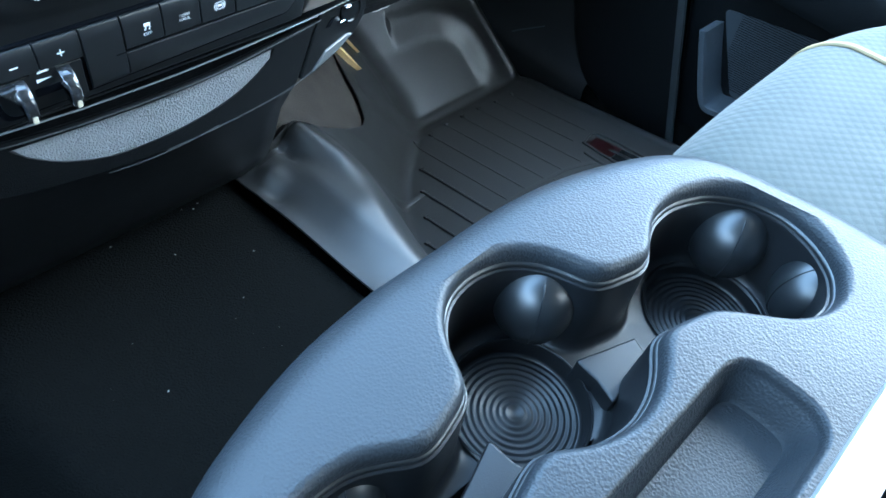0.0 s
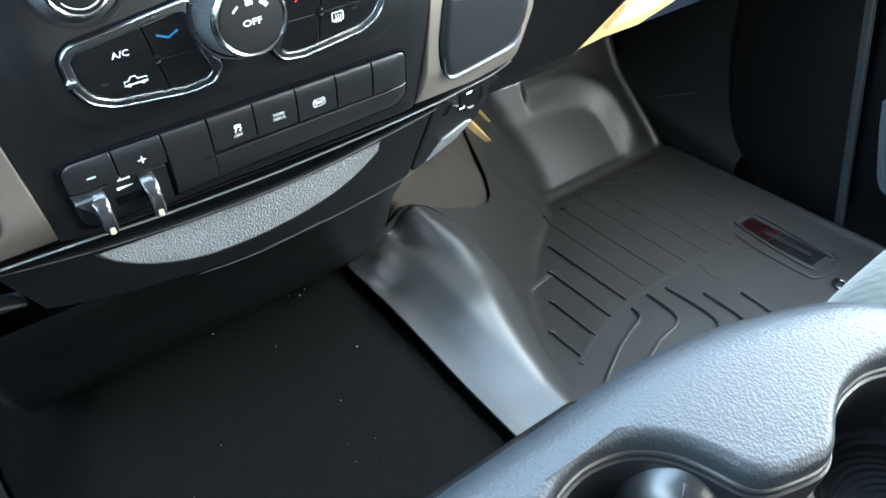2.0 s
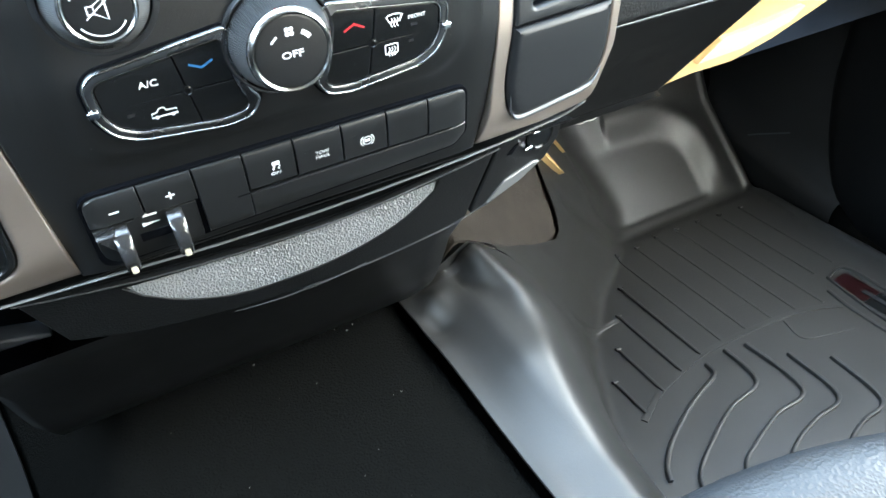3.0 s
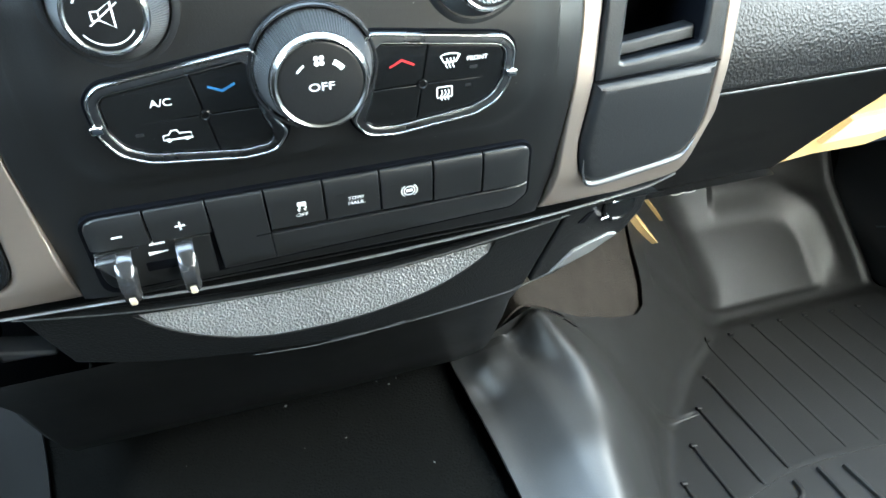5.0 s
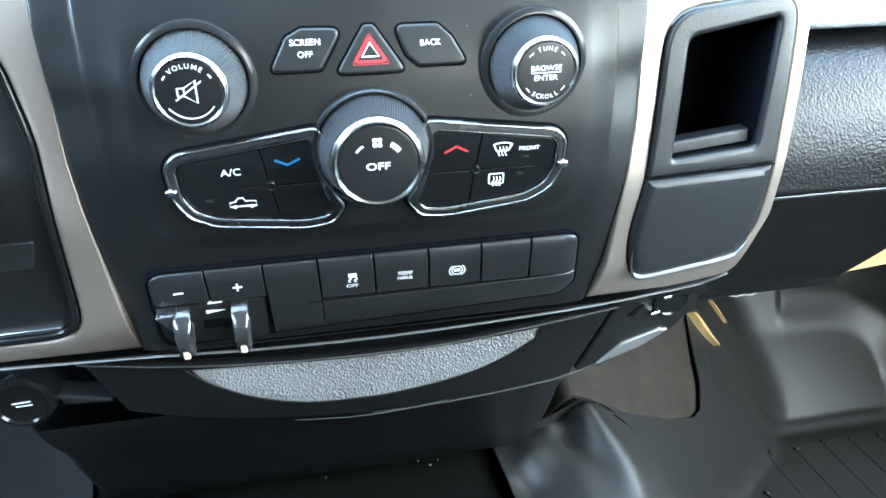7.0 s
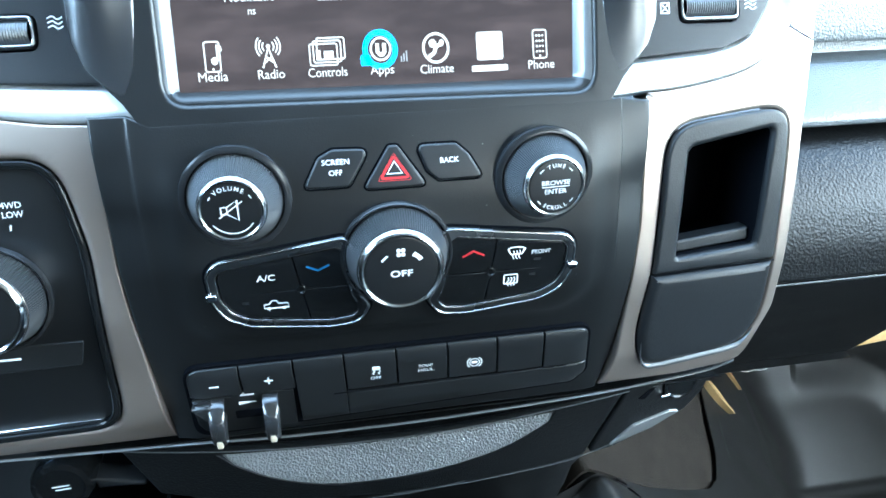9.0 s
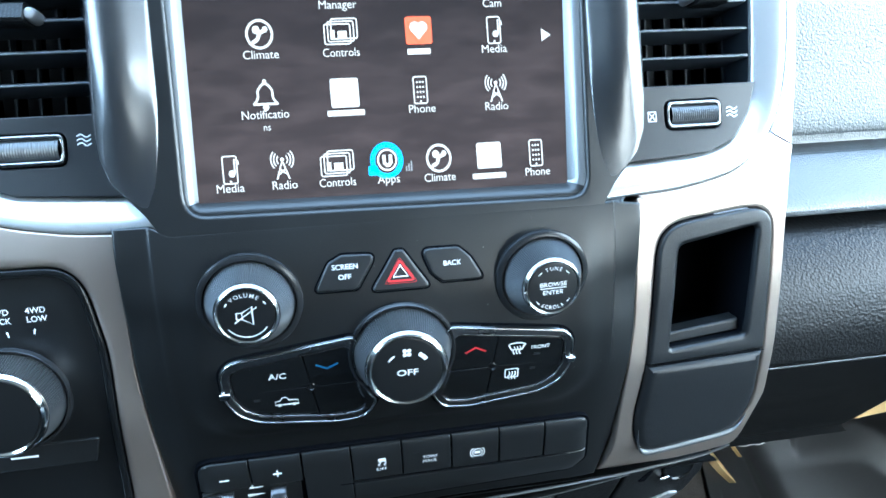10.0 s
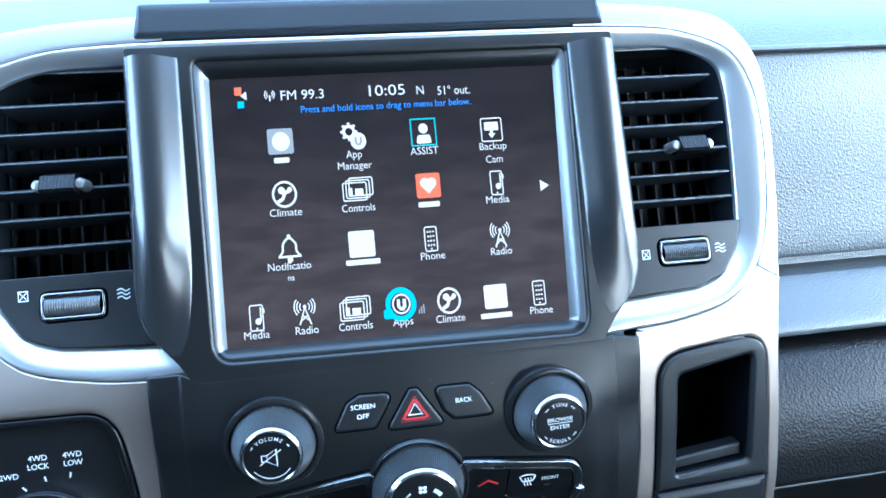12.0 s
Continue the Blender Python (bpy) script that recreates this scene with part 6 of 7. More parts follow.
def mat_z(x, y):
    z = floor_z(x, y) + 0.006
    # a hooked ripple where the rubber climbs to the column
    z += 0.011 * math.exp(-((x - 0.126) / 0.013) ** 2 - ((y - 0.083) / 0.013) ** 2)
    z += 0.003 * math.exp(-((x - 0.108) / 0.010) ** 2 - ((y - 0.104) / 0.012) ** 2)
    z -= 0.008 * math.exp(-((x - 0.158) / 0.010) ** 2 - ((y - 0.094) / 0.014) ** 2)
    z -= 0.006 * math.exp(-((x - 0.118) / 0.012) ** 2 - ((y - 0.060) / 0.010) ** 2)
    # a flat flap, then a crease from which the rubber swells over the tunnel's shoulder
    d = x - float(np.interp(y, [-0.3, -0.115, -0.085, -0.038, 0.011, 0.050, 0.077, 0.095], [0.225, 0.178, 0.168, 0.160, 0.158, 0.156, 0.150, 0.146]))
    fade = min(1.0, max(0.0, (0.135 - y) / 0.03)) * min(1.0, max(0.0, (y + 0.10) / 0.09))
    up, down = (min(1.0, max(0.0, v)) for v in ((d + 0.046) / 0.046, (d - 0.004) / 0.12))
    z += fade * (0.017 * up ** 1.5 * (1 - down * down * (3 - 2 * down)))
    # soft swelling beside the notch
    z += 0.010 * math.exp(-((x - 0.33) / 0.05) ** 2 - ((y - 0.22) / 0.05) ** 2)
    # sunk toe pad with a raised rim
    u, v = (x - 0.615) / 0.124, (y - 0.318) / 0.066
    p = 3 if v > 0 and u > 0 else 7
    q = (abs(u) ** p + abs(v) ** p) ** (1 / p)
    f = min(1.0, max(0.0, (q - 0.88) / 0.20))
    z -= 0.007 * (1 - f * f * (3 - 2 * f)) * min(1.0, max(0.0, (y - 0.262) / 0.01))
    if y > 0.262 and x > 0.60:
        z += 0.011 * math.exp(-((q - 1.25) / 0.16) ** 2) * min(1.0, (y - 0.262) / 0.04)
    # gutter between the ribbed floor and the toe board
    if x > 0.40:
        z -= 0.005 * math.exp(-((y - 0.250) / 0.012) ** 2)
    return z


def floor_mat():
    m = thing("floor_mat", (0.55, 0, 0.03), "moulded black rubber floor mat on the passenger floor", "floor mat", group="rubber floor mats")
    ys = [*np.arange(-0.70, -0.2, 0.03), *np.arange(-0.2, 0.10, 0.01), *np.arange(0.10, 0.285, 0.004), *np.arange(0.285, 0.52, 0.008)]
    us = np.linspace(0, 1, 130)

    def at(y, u):
        x = mat_left(y) + (0.832 - mat_left(y)) * u ** 1.15
        z = mat_z(x, y)
        # the free edge curls up off the carpet
        z += 0.003 * math.exp(-((x - mat_left(y)) / 0.012) ** 2) * (1 + 0.6 * math.sin(31 * y + 0.6)) * min(1.0, max(0.0, (0.095 - y) / 0.02))
        # a low rim, then the outer edge drops
        z += 0.005 * math.exp(-((x - 0.812) / 0.006) ** 2) - 0.03 * max(0.0, (x - 0.820) / 0.012)
        return (x, y, z)

    bm = sheet(ys, us, at)
    thicken(bm, 0.0028)
    part("liner", bm, M["mat"], m, angle=60)

    def rib(points, w, hgt, name="rib", mat="mat"):
        pts = smooth_line(points, 6)
        bm = bmesh.new()
        prev = None
        for i, p in enumerate(pts):
            a, b = Vector(pts[max(0, i - 1)]), Vector(pts[min(len(pts) - 1, i + 1)])
            d = (b - a).normalized()
            nn = Vector((-d.y, d.x))
            row = []
            for k, hh in ((-0.5, -0.002), (-0.46, hgt * 0.85), (-0.2, hgt), (0.2, hgt), (0.46, hgt * 0.85), (0.5, -0.002)):
                q = Vector(p) + nn * w * k
                row.append(bm.verts.new((q.x, q.y, mat_z(q.x, q.y) + hh)))
            if prev:
                for j in range(1, 6):
                    bm.faces.new((prev[j - 1], prev[j], row[j], row[j - 1]))
            else:
                bm.faces.new(row)
            prev = row
        bm.faces.new(prev)
        part(name, bm, M[mat], m, angle=40)

    for x, y0, y1 in ((0.346, 0.030, -0.022), (0.385, 0.071, -0.008), (0.425, 0.118, 0.004), (0.464, 0.160, 0.013), (0.504, 0.216, 0.014), (0.545, 0.220, 0.012), (0.587, 0.225, 0.010), (0.626, 0.223, 0.006), (0.666, 0.221, 0.000), (0.706, 0.216, 0.045), (0.748, 0.213, 0.050)):
        rib([(x, y0), (x, (y0 + y1) / 2), (x, y1)], 0.0034, 0.0036 if x < 0.48 else 0.0013)
        rib([(x - 0.003, y0 + 0.002), (x + 0.003, y0 + 0.002)], 0.005, 0.0045, "stud")
    for pts in (
        [(0.457, -0.002), (0.452, -0.020), (0.420, -0.031), (0.389, -0.043), (0.341, -0.068), (0.316, -0.088), (0.306, -0.104)],
        [(0.493, 0.004), (0.486, -0.052), (0.433, -0.065), (0.380, -0.088), (0.336, -0.115), (0.322, -0.15)],
        [(0.522, -0.002), (0.520, -0.087), (0.466, -0.098), (0.417, -0.114), (0.385, -0.130), (0.365, -0.17)],
        [(0.552, -0.040), (0.545, -0.114), (0.497, -0.124), (0.460, -0.133), (0.43, -0.15), (0.41, -0.19)],
        [(0.590, -0.070), (0.580, -0.142), (0.535, -0.152), (0.50, -0.165), (0.475, -0.195)],
    ):
        rib(pts, 0.0046, 0.0056)
    rib([(0.596, 0.002), (0.590, -0.030), (0.620, -0.042), (0.658, -0.052)], 0.003, 0.0015)
    rib([(0.337, -0.030), (0.378, -0.008), (0.426, 0.005), (0.463, 0.013), (0.530, 0.014), (0.596, 0.009), (0.630, 0.004), (0.664, -0.008), (0.680, -0.018)], 0.008, 0.0018, "crease")
    # badge by the door: two rounded frames round a sunk field
    c = [(0.712, 0.030), (0.752, 0.026), (0.744, -0.096), (0.734, -0.104), (0.708, -0.102), (0.700, -0.092)]
    rib([*c, (0.703, -0.03), c[0]], 0.004, 0.0035, "badge_frame")
    rib([(0.690, 0.012), (0.684, -0.03), (0.684, -0.098), (0.692, -0.114), (0.720, -0.118), (0.746, -0.112), (0.756, -0.095)], 0.0045, 0.0035, "badge_frame")
    for y0, y1, mat, lab in ((0.024, -0.026, "logo_red", "dark red badge field"), (-0.027, -0.095, "gloss", "glossy black badge field")):
        bm = sheet(np.linspace(0.709, 0.742, 4), np.linspace(y0, y1, 5), lambda x, y: (x, y, mat_z(x, y) + 0.0012))
        thicken(bm, 0.001)
        part("badge", bm, M[mat], m, lab)
    bm = sheet(np.linspace(0.722, 0.729, 3), np.linspace(-0.012, -0.082, 4), lambda x, y: (x, y, mat_z(x, y) + 0.0026))
    thicken(bm, 0.001)
    part("print", bm, M["panel"], m, "plain grey bar of print")
    own = turned([(0.011, 0), (0.011, 0.003), (0.0085, 0.004), (0.006, 0.003), (0.006, 0.0)], (0.700, -0.140, mat_z(0.700, -0.140)), (0.02, 0.02, 1), 24)
    part("hook_ring", own, M["gloss"], m, "glossy black hook ring")


floor_mat()


def driver_mat():
    m = thing("floor_mat", (-0.6, 0, 0.03), "moulded grey-black rubber floor mat on the driver floor", "floor mat", group="rubber floor mats")
    ys = [*np.arange(-0.6, 0.5, 0.025)]

    def at(y, u):
        x = -0.232 - 0.04 * math.sin(y * 3) - 0.58 * u
        return (x, y, floor_z(x, y) + 0.006)

    bm = sheet(ys, np.linspace(0, 1, 30), at)
    thicken(bm, 0.005)
    part("liner", bm, M["mat_dark"], m, angle=60)


driver_mat()


def straw(points, w, thick, lab):
    bm = bmesh.new()
    pts = smooth_line(points, 4)
    prev = None
    for i, p in enumerate(pts):
        p = Vector(p)
        f = i / (len(pts) - 1)
        ww = w * (0.7 + 0.3 * math.sin(3.1 * f + 0.5))
        row = [bm.verts.new(p + Vector(o)) for o in ((-ww / 2, 0, 0), (0, -thick, thick), (ww / 2, 0, 0), (0, thick, -thick))]
        if prev:
            ring_faces(bm, prev, row)
        else:
            bm.faces.new(row)
        prev = row
    bm.faces.new(prev)
    tagged(finish("wood_scrap", bm, M["tan"], 50), lab, "scrap", group="tan scraps on the mat")


straw([(0.39, 0.297, 0.182), (0.401, 0.291, 0.167), (0.414, 0.287, 0.151), (0.43, 0.286, 0.133)], 0.016, 0.005, "short tan scrap lying against the rubber toe board")
straw([(0.458, 0.36, 0.138), (0.469, 0.353, 0.124), (0.48, 0.345, 0.109)], 0.008, 0.003, "thin tan scrap lying against the rubber toe board")


def thread():
    bm = bmesh.new()
    pts = smooth_line([(0.300, 0.1340, 0.3576), (0.306, 0.1330, 0.3572), (0.312, 0.1338, 0.3576), (0.318, 0.1328, 0.3572), (0.324, 0.1338, 0.3577)], 5)
    prev = None
    for p in pts:
        row = [bm.verts.new(Vector(p) + Vector((0, 0.0004 * math.cos(a), 0.0004 * math.sin(a)))) for a in (0, 2.1, 4.2)]
        if prev:
            ring_faces(bm, prev, row)
        prev = row
    tagged(finish("loose_thread", bm, M["lint"], 60), "pale loose thread along the lower dash edge", "thread")


thread()


def lint():
    rng = random.Random(7)
    bm = bmesh.new()
    spots = [(-0.0406, 0.1023, 1.1), (0.035, 0.105, 0.8), (0.045, 0.10, 0.9), (0.052, 0.104, 0.7), (0.02, -0.02, 0.8), (-0.08, -0.06, 0.9), (0.06, 0.02, 0.7), (0.0, 0.06, 0.6), (-0.04, -0.12, 0.9)]
    for _ in range(16):
        spots.append((rng.uniform(-0.13, 0.1), rng.uniform(-0.2, 0.115), rng.uniform(0.25, 0.6)))
    for x, y, s in spots:
        z = floor_z(x, y) + 0.001
        r = 0.0014 * s
        vs = [bm.verts.new((x + rng.uniform(-r, r), y + rng.uniform(-r, r), z + rng.uniform(0, 0.6) * r)) for _ in range(5)]
        top = bm.verts.new((x, y, z + r))
        for i in range(5):
            try:
                bm.faces.new((vs[i - 1], vs[i], top))
            except ValueError:
                pass
    tagged(finish("carpet_lint", bm, M["lint"]), "white lint specks on the black carpet", "lint", kind="stuff")


lint()


# ---- folded centre armrest with cup holders ----
XC = 0.0135


def armrest():
    a = thing("folding_console", (XC, -0.33, 0.40), "grey grained folded centre armrest with three cup holders", "armrest")
    half = [(0.0, -0.2480), (0.020, -0.2520), (0.035, -0.2640), (0.0435, -0.2800), (0.0475, -0.2945), (0.0830, -0.3040), (0.0945, -0.2950), (0.112, -0.2860), (0.135, -0.2855), (0.160, -0.2955), (0.178, -0.3150), (0.1845, -0.3360), (0.179, -0.3590), (0.166, -0.3775), (0.146, -0.3870), (0.126, -0.3850), (0.109, -0.3750), (0.0965, -0.3610), (0.080, -0.3430), (0.0450, -0.3330), (0.0365, -0.3420), (0.019, -0.3510), (0.0, -0.3545)]
    r = [0.02, 0.02, 0.02, 0.02, 0.010, 0.010, 0.02, 0.02, 0.02, 0.02, 0.02, 0.02, 0.02, 0.02, 0.02, 0.02, 0.02, 0.012, 0.010, 0.010, 0.012, 0.02, 0.02]
    left = [(-x, y) for x, y in reversed(half[1:-1])]
    ring = [(x + XC, y) for x, y in half + left]
    ring = rounded(ring, r + list(reversed(r[1:-1])), 6)
    ring = soften(ring, 260, 5)

    def on_top(x, y, h=0.0):
        # slight crown, falling away to the outer edges
        return Vector((x, y, 0.523 + h))

    edge_r = [(0.0, -0.2330), (0.045, -0.2330), (0.087, -0.2380), (0.127, -0.2490), (0.160, -0.2640), (0.184, -0.2900), (0.196, -0.3300), (0.203, -0.3600), (0.206, -0.4000), (0.206, -0.4360)]
    outline = [(x + XC, y) for x, y in edge_r] + [(XC - x, y) for x, y in reversed(edge_r[1:])]
    outline = [*smooth_line(outline, 4)]
    tray = rounded([(XC - 0.066, -0.3670), (XC + 0.066, -0.3670), (XC + 0.068, -0.4180), (XC - 0.068, -0.4180)], 0.020, 7)
    # top skin with a broad rounded rim
    own = bmesh.new()
    loops = []
    rows = [(0.0, -0.10), (0.0, -0.035), (0.0012, -0.022), (0.005, -0.010), (0.010, -0.0045), (0.017, -0.0012), (0.026, 0.0)]
    out_rows = []
    for d, h in rows:
        pts = inset(outline, d - 0.012)
        out_rows.append([own.verts.new((*p, 0.523 + h)) for p in pts])
    for i in range(1, len(out_rows)):
        ring_faces(own, out_rows[i - 1], out_rows[i])
    loops.append(out_rows[-1])
    for hole, deep, sl, roll in ((ring, -0.020, 0.0, 0.75), (tray, -0.026, 0.007, 0.45)):
        hr = []
        for d, h in ((0.0075, 0.0), (0.0052, -0.0004), (0.0032, -0.0013), (0.0015, -0.0030), (0.0005, -0.0052), (0.0, -0.0080), (-sl * 0.4, -0.012), (-sl * 0.7, deep * 0.85), (-sl, deep)):
            pts = inset(hole, -d * (roll if d > 0 else 1))
            hr.append([own.verts.new((*p, 0.523 + h)) for p in pts])
        for i in range(1, len(hr)):
            ring_faces(own, hr[i - 1], hr[i])
        loops.append(hr[0])
        if hole is tray:
            own.faces.new(hr[-1])
    edges = []
    for vs in loops:
        for i in range(len(vs)):
            edges.append(own.edges.get((vs[i - 1], vs[i])) or own.edges.new((vs[i - 1], vs[i])))
    bmesh.ops.triangle_fill(own, edges=edges, use_beauty=True)
    part("body", own, M["console"], a, angle=50)
    # dark liner below the rim, a step inside it
    bm = bmesh.new()
    prev = None
    for d, h in ((0.0005, -0.012), (0.0012, -0.0135), (0.0025, -0.014), (0.0030, -0.016), (0.0045, -0.058), (0.007, -0.064), (0.010, -0.066)):
        vs = [bm.verts.new((*p, 0.523 + h)) for p in inset(ring, d)]
        if prev:
            ring_faces(bm, prev, vs)
        prev = vs
    edges = [bm.edges.get((prev[i - 1], prev[i])) for i in range(len(prev))]
    wells = []
    for cx, cy in ((XC - 0.002, -0.3020), (XC + 0.136, -0.3370), (XC - 0.136, -0.3370)):
        vs = [bm.verts.new((cx + 0.0385 * math.cos(2 * math.pi * i / 40), cy + 0.0385 * math.sin(2 * math.pi * i / 40), 0.523 - 0.066)) for i in range(40)]
        edges += [bm.edges.new((vs[i - 1], vs[i])) for i in range(40)]
        wells.append((cx, cy, vs))
    bmesh.ops.triangle_fill(bm, edges=edges, use_beauty=True)
    part("liner", bm, M["cup"], a, "smooth black cup liner", 40)
    # shiny bead where the liner meets the skin
    bm = bmesh.new()
    rows = [[bm.verts.new((*p, 0.523 + h)) for p in inset(ring, d)] for d, h in ((-0.0004, -0.0100), (0.0006, -0.0104), (0.0013, -0.0114), (0.0014, -0.0126), (0.0008, -0.0134))]
    for k in range(1, len(rows)):
        ring_faces(bm, rows[k - 1], rows[k])
    part("liner_bead", bm, M["cup_grip"], a, "shiny black bead round the cups", 60)
    # low saddles in the necks between the cups
    for s in (1, -1):
        neck = [(0.0350, -0.3070), (0.0530, -0.3135), (0.0745, -0.3205), (0.0700, -0.3310), (0.0500, -0.3345), (0.0300, -0.3375), (0.0345, -0.3230)]
        neck = rounded([(XC + s * x, y) for x, y in neck], 0.002, 3)
        bm = plate(neck, -0.03, 0.0, lambda x, y, h: Vector((x, y, 0.470 + h)), 0.0015, step=0)
        part("saddle", bm, M["cup"], a, "smooth black saddle between two cups", 40)
    for cx, cy, _ in wells:
        rows = [(0.0405, 0.0015), (0.0395, 0.0025), (0.0385, 0.0015), (0.0380, -0.008), (0.0365, -0.0105)]
        for k in range(9):
            q = 0.034 - 0.0036 * k
            rows += [(q + 0.0012, -0.0105), (q + 0.0006, -0.0095), (q - 0.0006, -0.0095), (q - 0.0012, -0.0105)]
        rows.append((0, -0.0105))
        part("cup_floor", turned(rows, (cx, cy, 0.523 - 0.066), (0, 0.0001, 1), 48), M["cup"], a, "black cup floor with round ribs", 60)
    # rounded spring grips on the walls, each split by a seam
    for gx, gy, gz, r0 in ((0.0520, -0.2700, 0.4815, 0.0268), (0.1880, -0.3180, 0.4815, 0.0268), (0.1900, -0.3745, 0.4815, 0.0265), (-0.0960, -0.2790, 0.4815, 0.0268)):
        bm = bmesh.new()
        bmesh.ops.create_icosphere(bm, subdivisions=4, radius=r0)
        for v in bm.verts:
            v.co = Vector((v.co.x * 0.86 + gx, v.co.y * 0.86 + gy, v.co.z * 1.0 + gz))
        grip = part("grip", bm, M["cup_grip"], a, "rounded black spring grip", 60)
        # moulded seam from top to bottom on the side that faces the cup
        cx = min((XC - 0.002, XC + 0.136, XC - 0.136), key=lambda q: abs(q - gx))
        cy = -0.3020 if abs(cx - XC) < 0.01 else -0.3370
        d = Vector((cx - gx, cy - gy, 0)).normalized()
        side = Vector((-d.y, d.x, 0))
        bm = bmesh.new()
        prev = None
        for i in range(17):
            t = radians(-70 + 140 * i / 16)
            c = Vector((gx, gy, gz)) + d * (r0 * 0.865 * math.cos(t)) + Vector((0, 0, r0 * 1.005 * math.sin(t)))
            row = [bm.verts.new(c + side * w + d * o) for w, o in ((-0.0006, -0.0004), (0, 0.0005), (0.0006, -0.0004))]
            if prev:
                for j in (1, 2):
                    bm.faces.new((prev[j - 1], prev[j], row[j], row[j - 1]))
            prev = row
        part("seam", bm, M["panel"], grip, "thin moulded seam")
    # back plate, bright bar and front skirt
    part("bar", box(XC - 0.205, XC + 0.205, -0.446, -0.424, 0.505, 0.527, 0.004), M["bright"], a, "bright silver bar")
    part("back_rest", box(XC - 0.205, XC + 0.205, -0.60, -0.449, 0.40, 0.520, 0.01), M["panel"], a)
    skirt = [(0.0, -0.2330), (0.06, -0.2335), (0.11, -0.240), (0.15, -0.255), (0.18, -0.285)]
    sk = [(x + XC, y) for x, y in skirt] + [(XC - x, y) for x, y in reversed(skirt[1:])]
    sk = smooth_line([*reversed(sk[:5]), *[(XC - x, y) for x, y in skirt[1:]]], 4)
    bm = bmesh.new()
    prev = None
    for x, y in sk:
        row = [bm.verts.new((x, y + dy, z)) for dy, z in ((-0.004, 0.474), (-0.003, 0.4765), (0.0, 0.4745), (0.003, 0.468), (0.003, 0.455), (-0.004, 0.438), (-0.02, 0.39))]
        if prev:
            for j in range(1, len(row)):
                bm.faces.new((prev[j - 1], prev[j], row[j], row[j - 1]))
        prev = row
    part("skirt", bm, M["gloss"], a, "glossy black front skirt", 50)
    loop = rounded([(XC - 0.069, -0.236), (XC - 0.066, -0.222), (XC - 0.052, -0.2030), (XC + 0.050, -0.2030), (XC + 0.067, -0.217), (XC + 0.070, -0.236)], [0.003, 0.008, 0.016, 0.016, 0.010, 0.003], 6)
    hole = rounded([(XC - 0.054, -0.232), (XC - 0.052, -0.222), (XC - 0.044, -0.2125), (XC + 0.042, -0.2125), (XC + 0.053, -0.223), (XC + 0.055, -0.232)], [0.002, 0.004, 0.008, 0.008, 0.005, 0.002], 6)
    part("latch_loop", plate(loop, -0.014, 0.0, lambda x, y, h: Vector((x, y, 0.457 + h)), 0.005, [hole], step=0, hole_bevel=0.003), M["gloss"], a, "glossy black latch loop", 60)
    part("base", box(XC - 0.15, XC + 0.15, -0.60, -0.25, 0.20, 0.42, 0.02), M["lower"], a)


armrest()


# ---- passenger seat and door ----
def passenger_seat():
    s = thing("passenger_seat", (0.52, -0.55, 0.12), "pale grey cloth seat with a hexagon-quilted cushion", "car seat")

    def at(u, v):
        # u across, v from front edge backwards
        x = 0.215 + 0.60 * u
        yf = -0.222 - 0.030 * (2 * abs(u - 0.42)) ** 4 - 0.30 * max(0.0, u - 0.46) ** 1.6
        lift = 0.462 + 0.012 * math.cos((u - 0.5) * math.pi) - 0.04 * max(0, 2 * abs(u - 0.5) - 0.8) ** 1.0
        prof = ((0.03, -0.30), (0.004, -0.17), (0.0, -0.08), (-0.004, -0.045), (-0.014, -0.020), (-0.035, -0.004), (-0.07, 0.0), (-0.20, 0.002), (-0.40, -0.01), (-0.62, -0.02))
        k = min(int(v), len(prof) - 2)
        f = v - k
        a, b, c, g = (prof[min(len(prof) - 1, max(0, k + j))] for j in (-1, 0, 1, 2))
        dy, dz = (b[i] + 0.5 * f * (c[i] - a[i] + f * (2 * a[i] - 5 * b[i] + 4 * c[i] - g[i] + f * (3 * (b[i] - c[i]) + g[i] - a[i]))) for i in (0, 1))
        return (x, yf + dy, lift + dz)

    part("cushion", sheet(np.linspace(0, 1, 40), np.linspace(0, 9, 46), at), M["cloth"], s, angle=60)
    for u in (0.0, 1.0):
        bm = bmesh.new()
        vs = [bm.verts.new(at(u, v)) for v in np.linspace(0, 9, 46)]
        x, y, _ = at(u, 9)
        vs += [bm.verts.new((x, y, 0.16))]
        bm.faces.new(vs)
        part("side", bm, M["cloth"], s)
    bm = bmesh.new()
    prev = None
    for i in range(30):
        v = 3.2 + 3.3 * i / 29
        u = 0.480 + 0.022 * i / 29
        c = Vector(at(u, v))
        row = [bm.verts.new(c + Vector((0.0035 * math.cos(t), 0, 0.003 * math.sin(t) + 0.001))) for t in [2 * math.pi * j / 8 for j in range(8)]]
        if prev:
            ring_faces(bm, prev, row)
        prev = row
    part("welt", bm, M["welt"], s, "cream welt seam")
    part("base", box(0.25, 0.78, -0.85, -0.30, 0.06, 0.40, 0.02), M["lower"], s)


M["welt"] = material("welt_cream", (0.30, 0.235, 0.12), 0.7, vary=0.05)
passenger_seat()


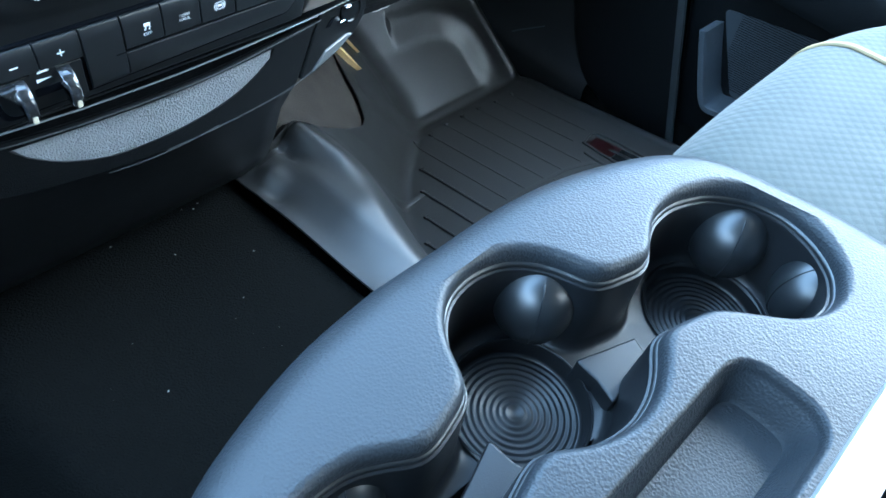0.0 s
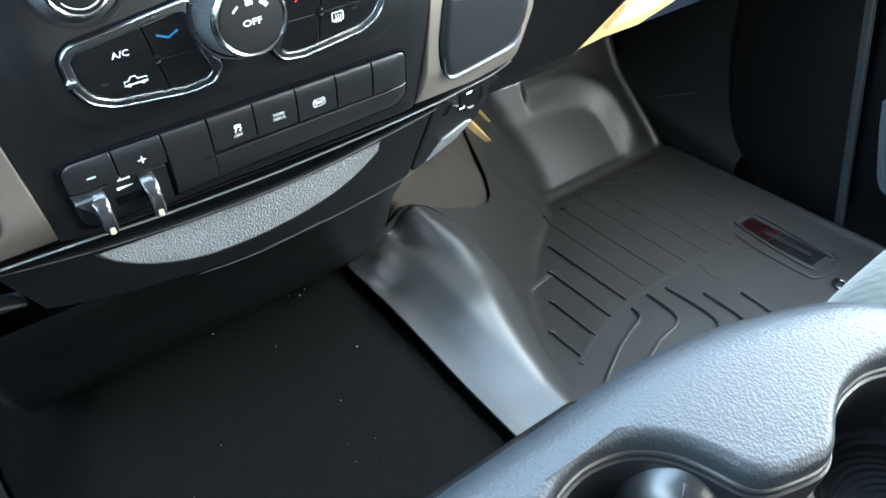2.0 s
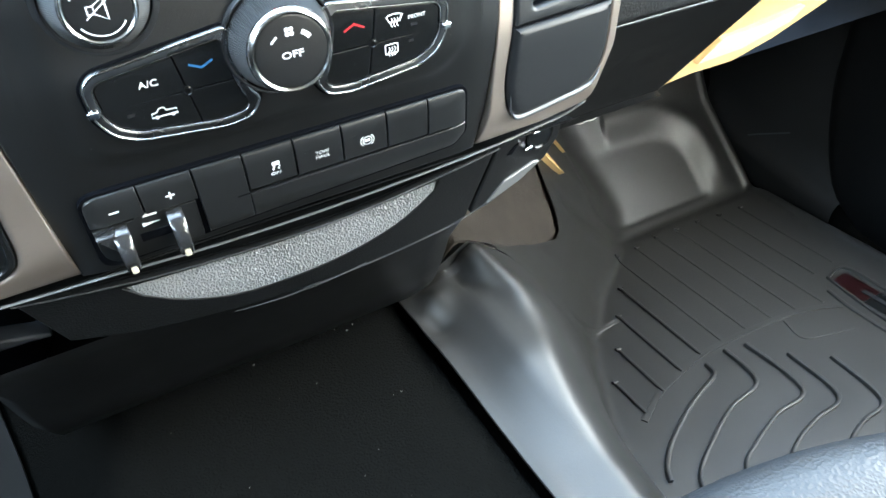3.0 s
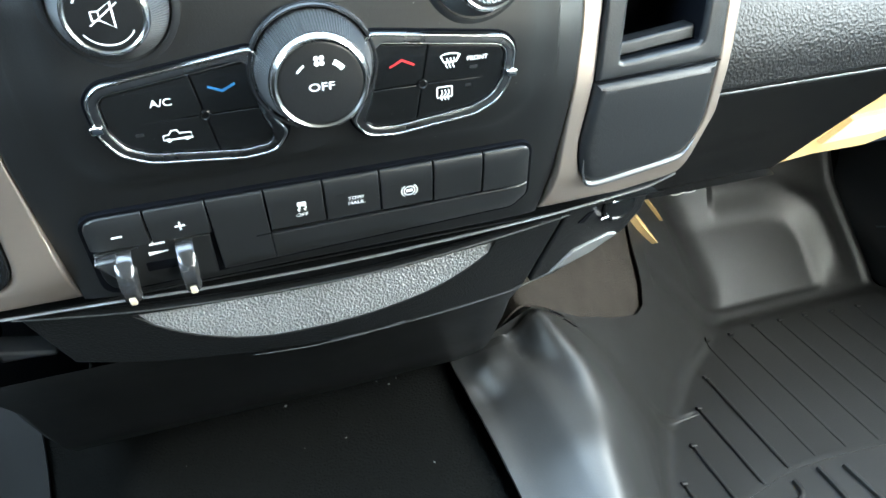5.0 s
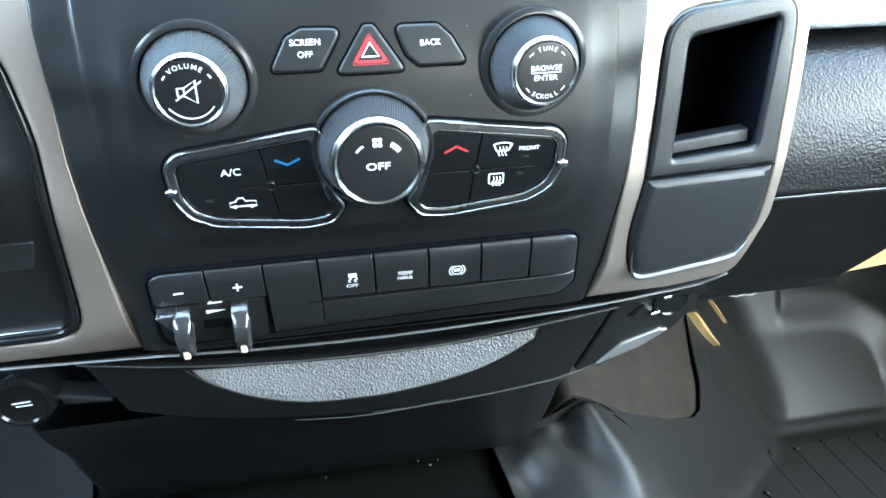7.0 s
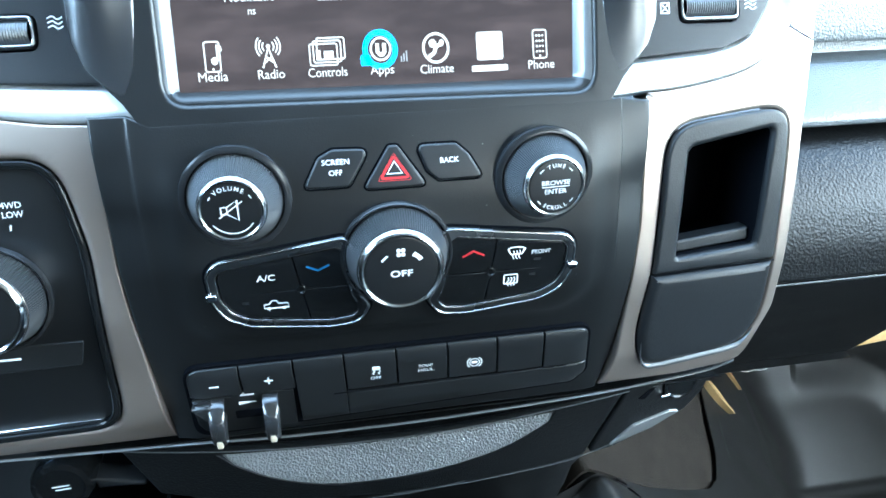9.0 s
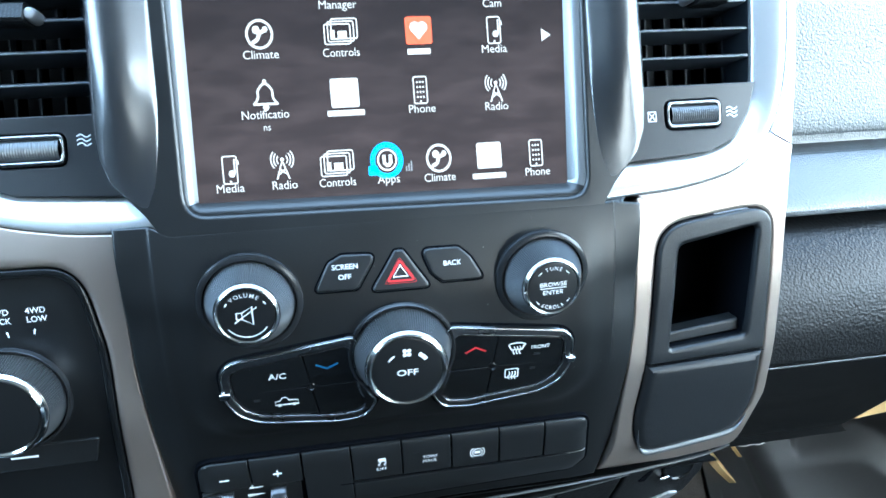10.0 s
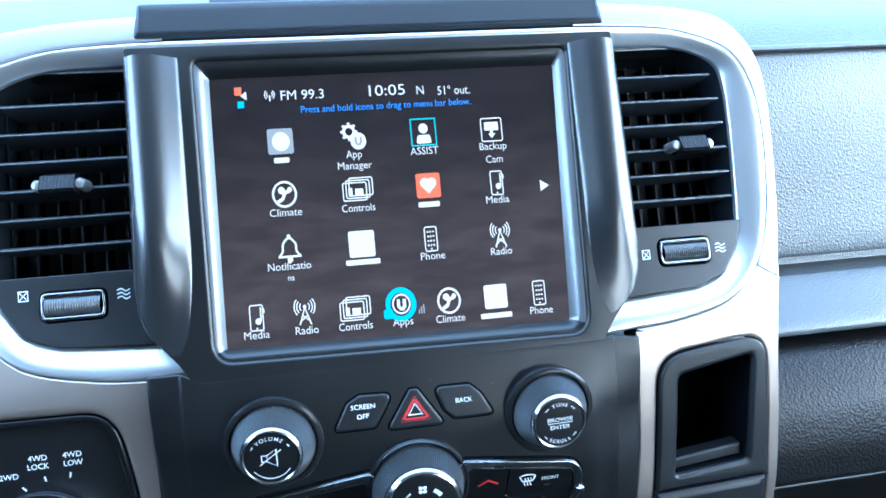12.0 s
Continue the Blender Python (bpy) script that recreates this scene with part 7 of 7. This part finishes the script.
def passenger_door():
    d = thing("passenger_door", (0.9, -0.3, 0.05), "closed black passenger door with a grey edged map pocket", "car door")
    X = 0.885

    def on(y, z, h=0.0):
        return Vector((X - h, y, z))

    panel = rounded([(-0.040, 0.02), (0.062, 0.345), (0.04, 0.375), (-0.80, 0.42), (-0.80, 0.02)], [0.02, 0.03, 0.03, 0.02, 0.02])
    part("panel", plate(panel, -0.04, 0.0, on, 0.012, step=0), M["door"], d)
    pocket = [(-0.030, 0.262), (-0.215, 0.295), (-0.50, 0.31), (-0.50, 0.12), (-0.13, 0.135), (-0.10, 0.145)]
    part("pocket_liner", plate(rounded(pocket, 0.008), -0.01, 0.002, on, 0, step=0), M["doorgrey2"], d, "ribbed dark pocket liner")
    for k in range(40):
        z = 0.150 + 0.0036 * k
        part("pocket_rib", stroke([(-0.07 + 0.0003 * k, z), (-0.42, z + 0.03)], 0.0012, on, 0.003), M["door"], d)
    lip = smooth_line([(-0.031, 0.240), (-0.045, 0.207), (-0.064, 0.167), (-0.078, 0.141), (-0.092, 0.131), (-0.119, 0.136), (-0.20, 0.150), (-0.45, 0.17)], 6)
    bm = bmesh.new()
    prev = None
    for i, (y, z) in enumerate(lip):
        (ya, za), (yb, zb) = lip[max(0, i - 1)], lip[min(len(lip) - 1, i + 1)]
        n = Vector((zb - za, ya - yb)).normalized()
        row = [bm.verts.new(on(y + n.x * w, z + n.y * w, h)) for w, h in ((-0.007, 0.0), (-0.007, 0.050), (-0.004, 0.055), (0.004, 0.055), (0.007, 0.050), (0.007, 0.0))]
        if prev:
            for j in range(1, 6):
                bm.faces.new((prev[j - 1], prev[j], row[j], row[j - 1]))
        else:
            bm.faces.new(row)
        prev = row
    bm.faces.new(prev)
    part("pocket_lip", bm, M["doorgrey"], d, "pale grey pocket lip")
    # arm rest
    part("armrest", box(0.80, 0.93, -0.80, -0.05, 0.335, 0.42, 0.02), M["door"], d)
    k = thing("kick_panel", (0.87, 0.2, 0.0), "black plastic kick panel ahead of the door", "kick panel")
    def at(u, v):
        # u runs forward from the door, v up; the slanted front edge rolls away
        z = 0.020 + 0.42 * v
        front = float(np.interp(z, [0.02, 0.03, 0.045, 0.075, 0.124, 0.20, 0.44], [0.105, 0.135, 0.155, 0.178, 0.206, 0.235, 0.27]))
        roll = max(0.0, u - 0.85) / 0.15
        rear = -0.086 + 0.363 * z
        return (0.828 + 0.05 * roll * roll + 0.012 * max(0.0, 0.12 - v) / 0.12, rear + (front - rear) * u, z)

    part("panel", sheet(np.linspace(0, 1, 24), np.linspace(0, 1, 20), at), M["door"], k, angle=60)

    def edge(u, v):
        # the rear edge turns towards the door behind a narrow lighter facing
        z = 0.024 + 0.40 * v
        return (0.8262 + 0.02 * max(0.0, 0.2 - u), -0.0862 + 0.363 * z + 0.013 * u, z)

    part("edge_strip", sheet(np.linspace(0, 1, 6), np.linspace(0, 1, 12), edge), M["edge_trim"], k, "dark grey rear edge strip", 60)

    def far(u, v):
        z = -0.03 + 0.46 * v
        return (0.838 + 0.030 * min(1.0, v * 2.2) - 0.02 * math.exp(-((z - 0.03) / 0.03) ** 2), 0.12 + 0.40 * u, z)

    part("side_trim", sheet(np.linspace(0, 1, 24), np.linspace(0, 1, 24), far), M["kick"], k, "soft dark side trim", 60)
    bm = stroke([(0.310, 0.042), (0.290, 0.058), (0.262, 0.078), (0.240, 0.094)], 0.0025, lambda y, z, h: Vector((0.836 - h, y, z)), 0.002)
    part("seam", bm, M["doorgrey"], k)


M["edge_trim"] = material("edge_trim_grey", (0.02, 0.023, 0.024), 0.35, vary=0.08)
M["doorgrey2"] = material("pocket_cloth", (0.03, 0.035, 0.04), 0.7, grain=0.2, grain_size=0.001, vary=0.1)
passenger_door()
